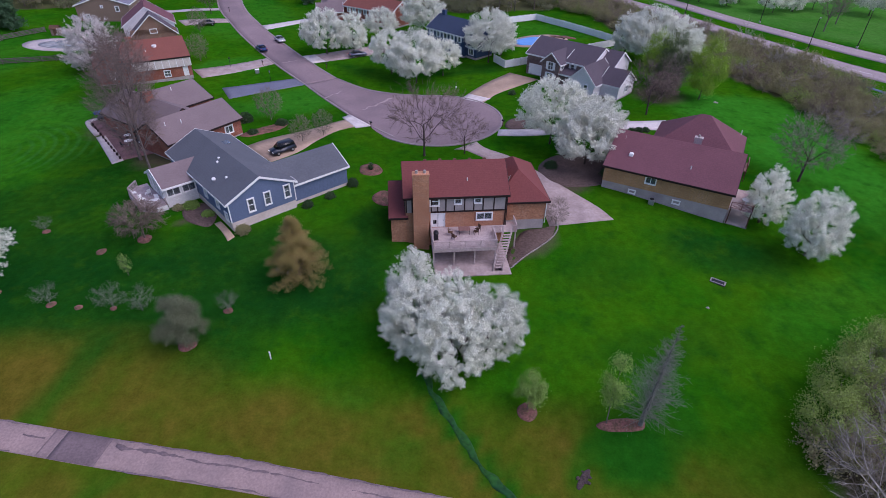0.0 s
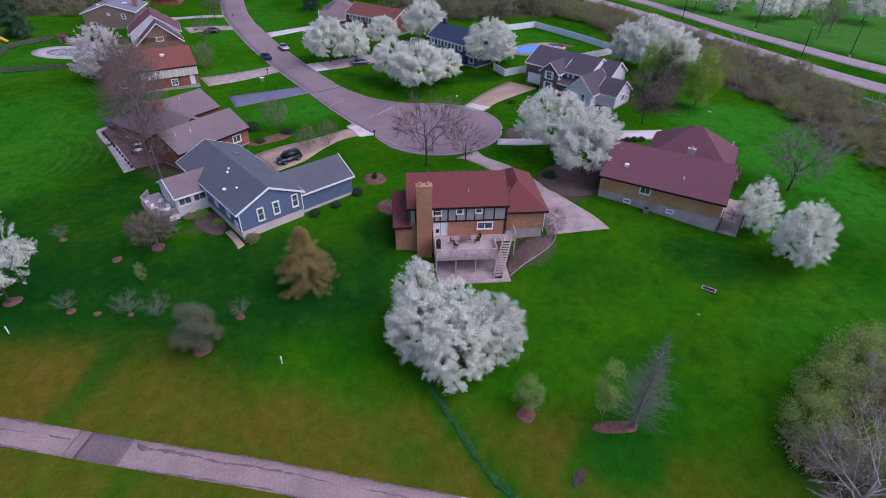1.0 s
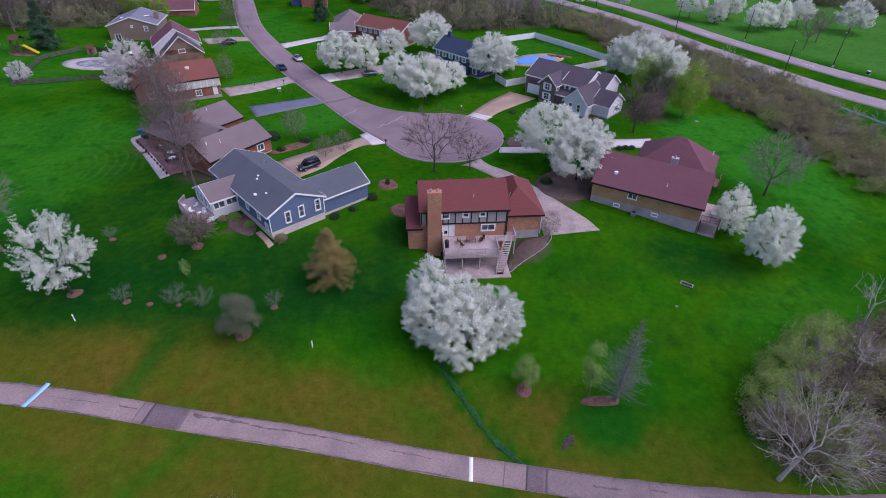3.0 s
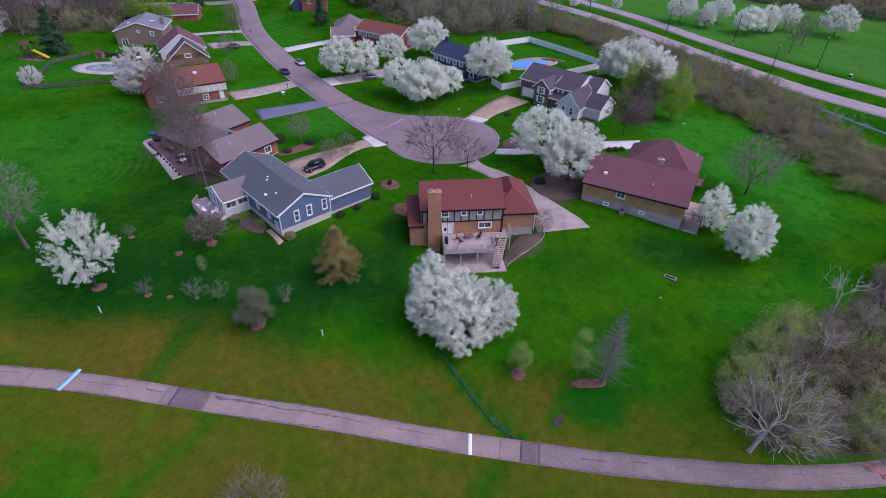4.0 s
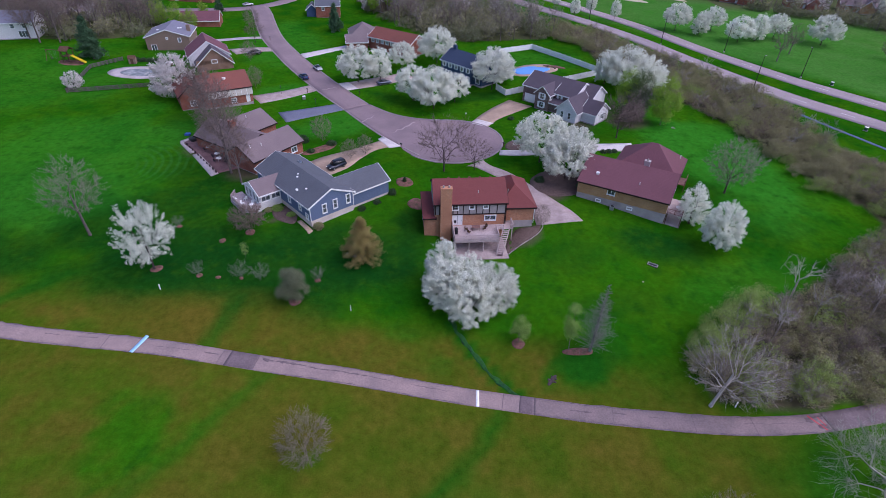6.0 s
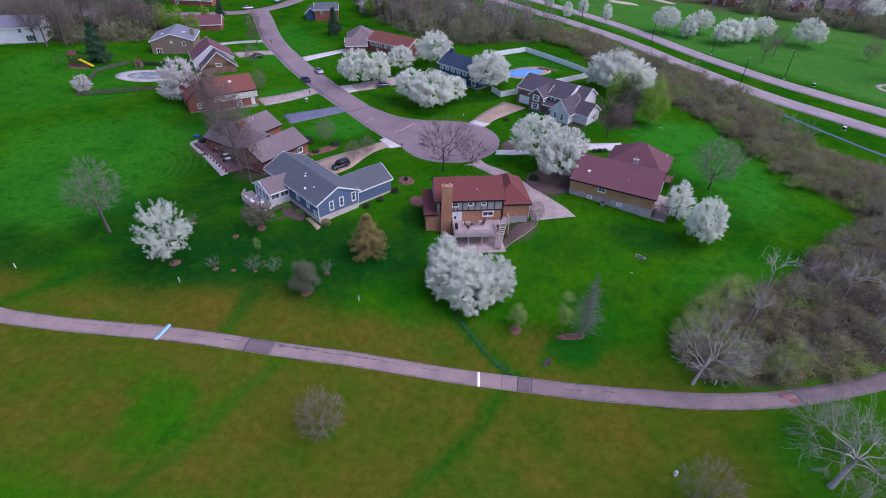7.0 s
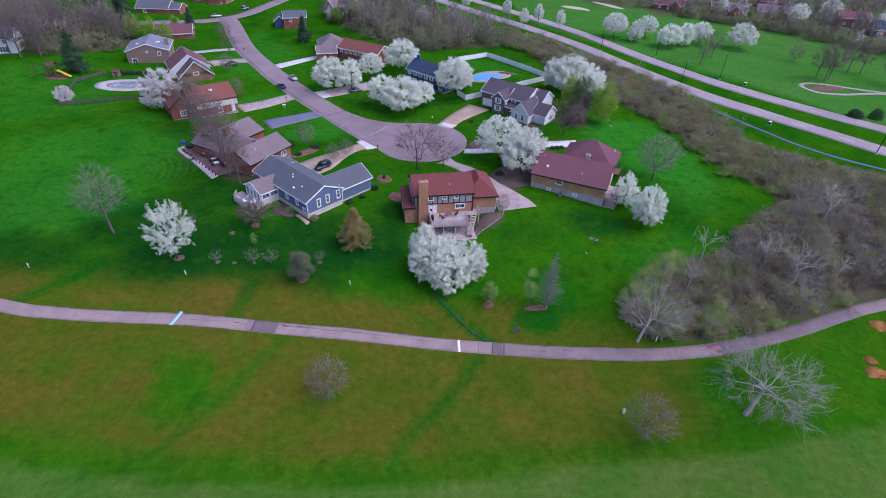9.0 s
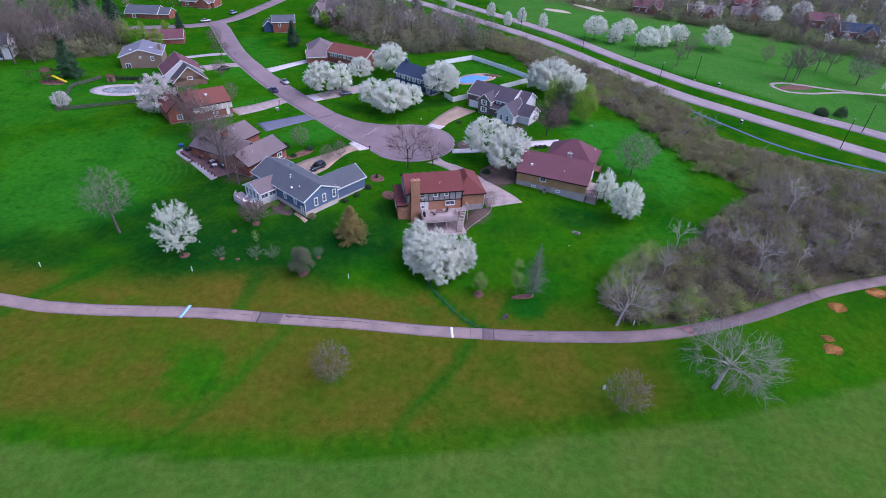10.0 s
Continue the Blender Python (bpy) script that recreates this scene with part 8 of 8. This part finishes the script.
for x, y in ((-12.8, 92.6), (-42.5, 128.0), (-27.2, 127.4), (11.8, 94.4), (-66.0, 176.5)):
    letter_box(x, y, 40)
letter_box(3.4, 113.6, 0, "white letter box on a white post at the street", "white")
for x, y in ((-49.7, 126.5), (-38, 117.8), (-57.5, 132.5)):
    yl_ = thing("yard_lamp", at(x, y), "dark lamp post on a front lawn", "lamp")
    part("pole", cylm((0, 0, -0.1), (0, 0, 2.0), 0.045, 0.04, 8), M["black"], yl_)
    ln = part("lantern", boxm(-0.13, 0.13, -0.13, 0.13, 2.0, 2.35, bevel=0.02), M["glass"], yl_)
    part("cap", cylm((0, 0, 2.35), (0, 0, 2.5), 0.2, 0.03, 8), M["black"], ln)
tf = thing("transformer_box", at(-42.5, 123.2, 20), "pale green cabinet on a front lawn", "utility box")
part("case", boxm(-0.45, 0.45, -0.4, 0.4, -0.1, 0.8, bevel=0.04), M["galv"], tf)
part("lid", boxm(-0.48, 0.48, -0.43, 0.43, 0.8, 0.86, bevel=0.02), M["white"], tf)


# ---- vehicles ----
def paint(name, c):
    m = bpy.data.materials.new(name)
    m.use_nodes = True
    p = m.node_tree.nodes["Principled BSDF"]
    p.inputs["Base Color"].default_value = (*c, 1)
    p.inputs["Roughness"].default_value, p.inputs["Metallic"].default_value, p.inputs["Coat Weight"].default_value = 0.35, 0.4, 0.6
    return m


def car(name, x, y, rz, label, colour, van=False, L=4.6, W=1.8):
    th = thing(name, at(x, y, rz, 0.07), label, "car", "parked cars")
    pm = paint(name + "_paint", colour)
    H, hood = (1.75, 0.98) if van else (1.42, 0.9)
    prof = [(-L / 2, 0.35), (-L / 2, 0.75), (-L / 2 + 0.15, 0.95 if not van else 1.05), (-L / 2 + (0.75 if not van else 0.15), 1.0), (L / 2 - 1.35, 1.0), (L / 2 - 0.25, hood - 0.12), (L / 2, 0.6), (L / 2, 0.35)]
    cab = [(-L / 2 + (0.7 if not van else 0.12), 0.98), (-L / 2 + (1.35 if not van else 0.35), H), (L / 2 - (2.0 if not van else 1.75), H), (L / 2 - (1.15 if not van else 0.95), 0.98)]

    def solid(pts, w0, w1):
        bm = bmesh.new()
        lo, hi = min(z for _, z in pts), max(z for _, z in pts)
        a, b = [], []
        for px, pz in pts:
            w = w0 + (w1 - w0) * (pz - lo) / (hi - lo)
            a.append(bm.verts.new((px, -w / 2, pz)))
            b.append(bm.verts.new((px, w / 2, pz)))
        bm.faces.new(a)
        bm.faces.new(b[::-1])
        for i in range(len(pts)):
            j = (i + 1) % len(pts)
            bm.faces.new([a[i], a[j], b[j], b[i]])
        bmesh.ops.bevel(bm, geom=bm.edges[:], offset=0.06, segments=2, affect="EDGES")
        return bm

    part("body", solid(prof, W, W * 0.96), pm, th, smooth=True)
    part("cabin", solid(cab, W * 0.95, W * 0.76), M["glass_dark"], th, "dark tinted glass", smooth=True)
    part("roof_panel", solid([(cab[1][0] + 0.02, H - 0.08), (cab[1][0] + 0.1, H + 0.03), (cab[2][0] - 0.1, H + 0.03), (cab[2][0] + 0.02, H - 0.08)], W * 0.8, W * 0.72), pm, th, smooth=True)
    for sx in (-L / 2 + 0.85, L / 2 - 0.9):
        for sy in (-1, 1):
            w_ = part("wheel", cylm((sx, sy * (W / 2 - 0.2), 0.33), (sx, sy * (W / 2 + 0.02), 0.33), 0.33, 0.33, 18), M["rubber"], th)
            part("rim", cylm((sx, sy * (W / 2 + 0.01), 0.33), (sx, sy * (W / 2 + 0.035), 0.33), 0.2, 0.19, 14), M["galv"], w_)
    for sy in (-1, 1):
        part("headlight", boxm(L / 2 - 0.12, L / 2 + 0.015, sy * 0.62 - 0.18, sy * 0.62 + 0.18, 0.58, 0.74, bevel=0.02), M["white"], th)
        part("tail_light", boxm(-L / 2 - 0.015, -L / 2 + 0.1, sy * 0.7 - 0.12, sy * 0.7 + 0.12, 0.68, 0.9, bevel=0.02), M["red_paint"], th)
        part("mirror", boxm(L / 2 - 1.5, L / 2 - 1.3, sy * (W / 2 + 0.05) - 0.09, sy * (W / 2 + 0.05) + 0.09, 0.98, 1.12, bevel=0.02), pm, th)


car("minivan", -26.3, 81.4, 226, "dark blue-black minivan parked on a driveway", (0.012, 0.018, 0.035), True, 4.4, 1.85)
car("sedan", -46.0, 139.6, 124, "dark blue car parked at the kerb", (0.02, 0.05, 0.16))
car("hatchback", -43.2, 147.4, -56, "white car parked at the kerb", (0.6, 0.6, 0.62), False, 4.2)
car("sedan", -21.0, 136.8, 30, "grey-blue car parked on a driveway", (0.09, 0.11, 0.17))
car("sedan", -66.5, 158.6, 205, "dark car parked on a driveway", (0.03, 0.03, 0.04))
car("sedan", -91.0, 233.0, 35, "white car on the cross street", (0.62, 0.63, 0.66))
car("pickup", -82.0, 252.0, 70, "white and blue vehicle on a far driveway", (0.3, 0.35, 0.5), True)

# ---- houses far off ----
FARH = [(-150, 188, 0, 14, 9, 3.0, 5.4, "siding_tan", "roof_brown", "low tan house among bare trees"),
        (143, 279, -30, 16, 10, 3.2, 6.2, "brick_red", "roof_maroon", "red brick house beyond the fairway"), (172, 268, -20, 17, 10, 3.2, 6.0, "brick_red", "roof_brown", "red brick house beyond the fairway"), (196, 262, -25, 16, 10, 3.2, 6.2, "brick_tan", "roof_brown", "brown brick house beyond the fairway"),
        (232, 244, -20, 15, 10, 4.4, 7.2, "brick_red", "roof_maroon", "red brick house among bare trees"), (236, 224, -25, 18, 10, 3.4, 6.8, "brick_red", "roof_navy", "red brick house with a blue roof among bare trees"), (285, 210, -15, 18, 10, 3.4, 6.4, "siding_white", "roof_light", "white house among bare trees"),
        (-112, 268, -10, 18, 10, 3.0, 5.6, "brick_red", "roof_brown", "low red brick house across the street"), (22, 300, 20, 16, 10, 3.2, 5.8, "siding_white", "roof_light", "white house beyond the woods"), (215, 290, -20, 16, 10, 3.6, 6.6, "brick_red", "roof_red", "red brick house among bare trees")]
for x, y, rz, L, D_, ze, zr, wl, rf, lab in FARH:
    hh = house_at("far_house", x, y, float(lie(x, y)), rz, lab)
    block(hh, 0, L, 0, D_, -0.8, 0.2, ze, zr, "gx", wl, rf, openings=[("s", L * 0.2, 1.0, 1.4, 1.2, "win", 2, 1), ("s", L * 0.5, 0.25, 1.0, 2.0, "door"), ("s", L * 0.8, 1.0, 1.4, 1.2, "win", 2, 1)])
    block(hh, L * 0.55, L * 0.9, -3.0, 3.0, -0.8, 0.2, ze * 0.95, zr * 0.95, "gy", wl, rf)
W_ = house_at("white_house", -154.5, 157.5, float(lie(-146, 162)), 14.0, "two-storey white-sided house with blue-grey roof behind bare trees")
block(W_, 0, 16, 0, 9, -0.8, 0.2, 5.2, 8.0, "gx", "siding_white", "roof_light", openings=[("s", 9.5, 3.4, 1.2, 1.3, "win", 1, 2), ("s", 13.0, 3.4, 1.2, 1.3, "win", 1, 2), ("s", 12.0, 0.6, 2.6, 1.9, "win", 3, 1), ("e", 3.0, 3.4, 1.2, 1.3, "win", 1, 2), ("e", 6.5, 3.4, 1.2, 1.3, "win", 1, 2), ("e", 4.5, 0.4, 1.7, 2.0, "glass")])
T_ = house_at("tan_gabled_house", -40.0, 240.0, float(lie(-30, 240)), -38.0, "large tan house with steep dark gables behind the woods")
block(T_, 0, 15, 0, 9, -0.8, 0.2, 6.0, 9.5, "gx", "siding_tan", "roof_brown", openings=[("s", 2 + 2.6 * k, 3.6, 1.0, 1.4, "win", 1, 2) for k in range(4)])
block(T_, 2, 7, -3, 4, -0.8, 0.2, 6.0, 9.0, "gy", "siding_tan", "roof_brown", openings=[("s", 2.5, 3.6, 1.4, 1.6, "win", 2, 2)])
block(T_, 10, 14, -2, 4, -0.8, 0.2, 5.2, 7.6, "gy", "siding_tan", "roof_brown", openings=[("s", 2.0, 3.2, 1.2, 1.4, "win", 2, 2)])
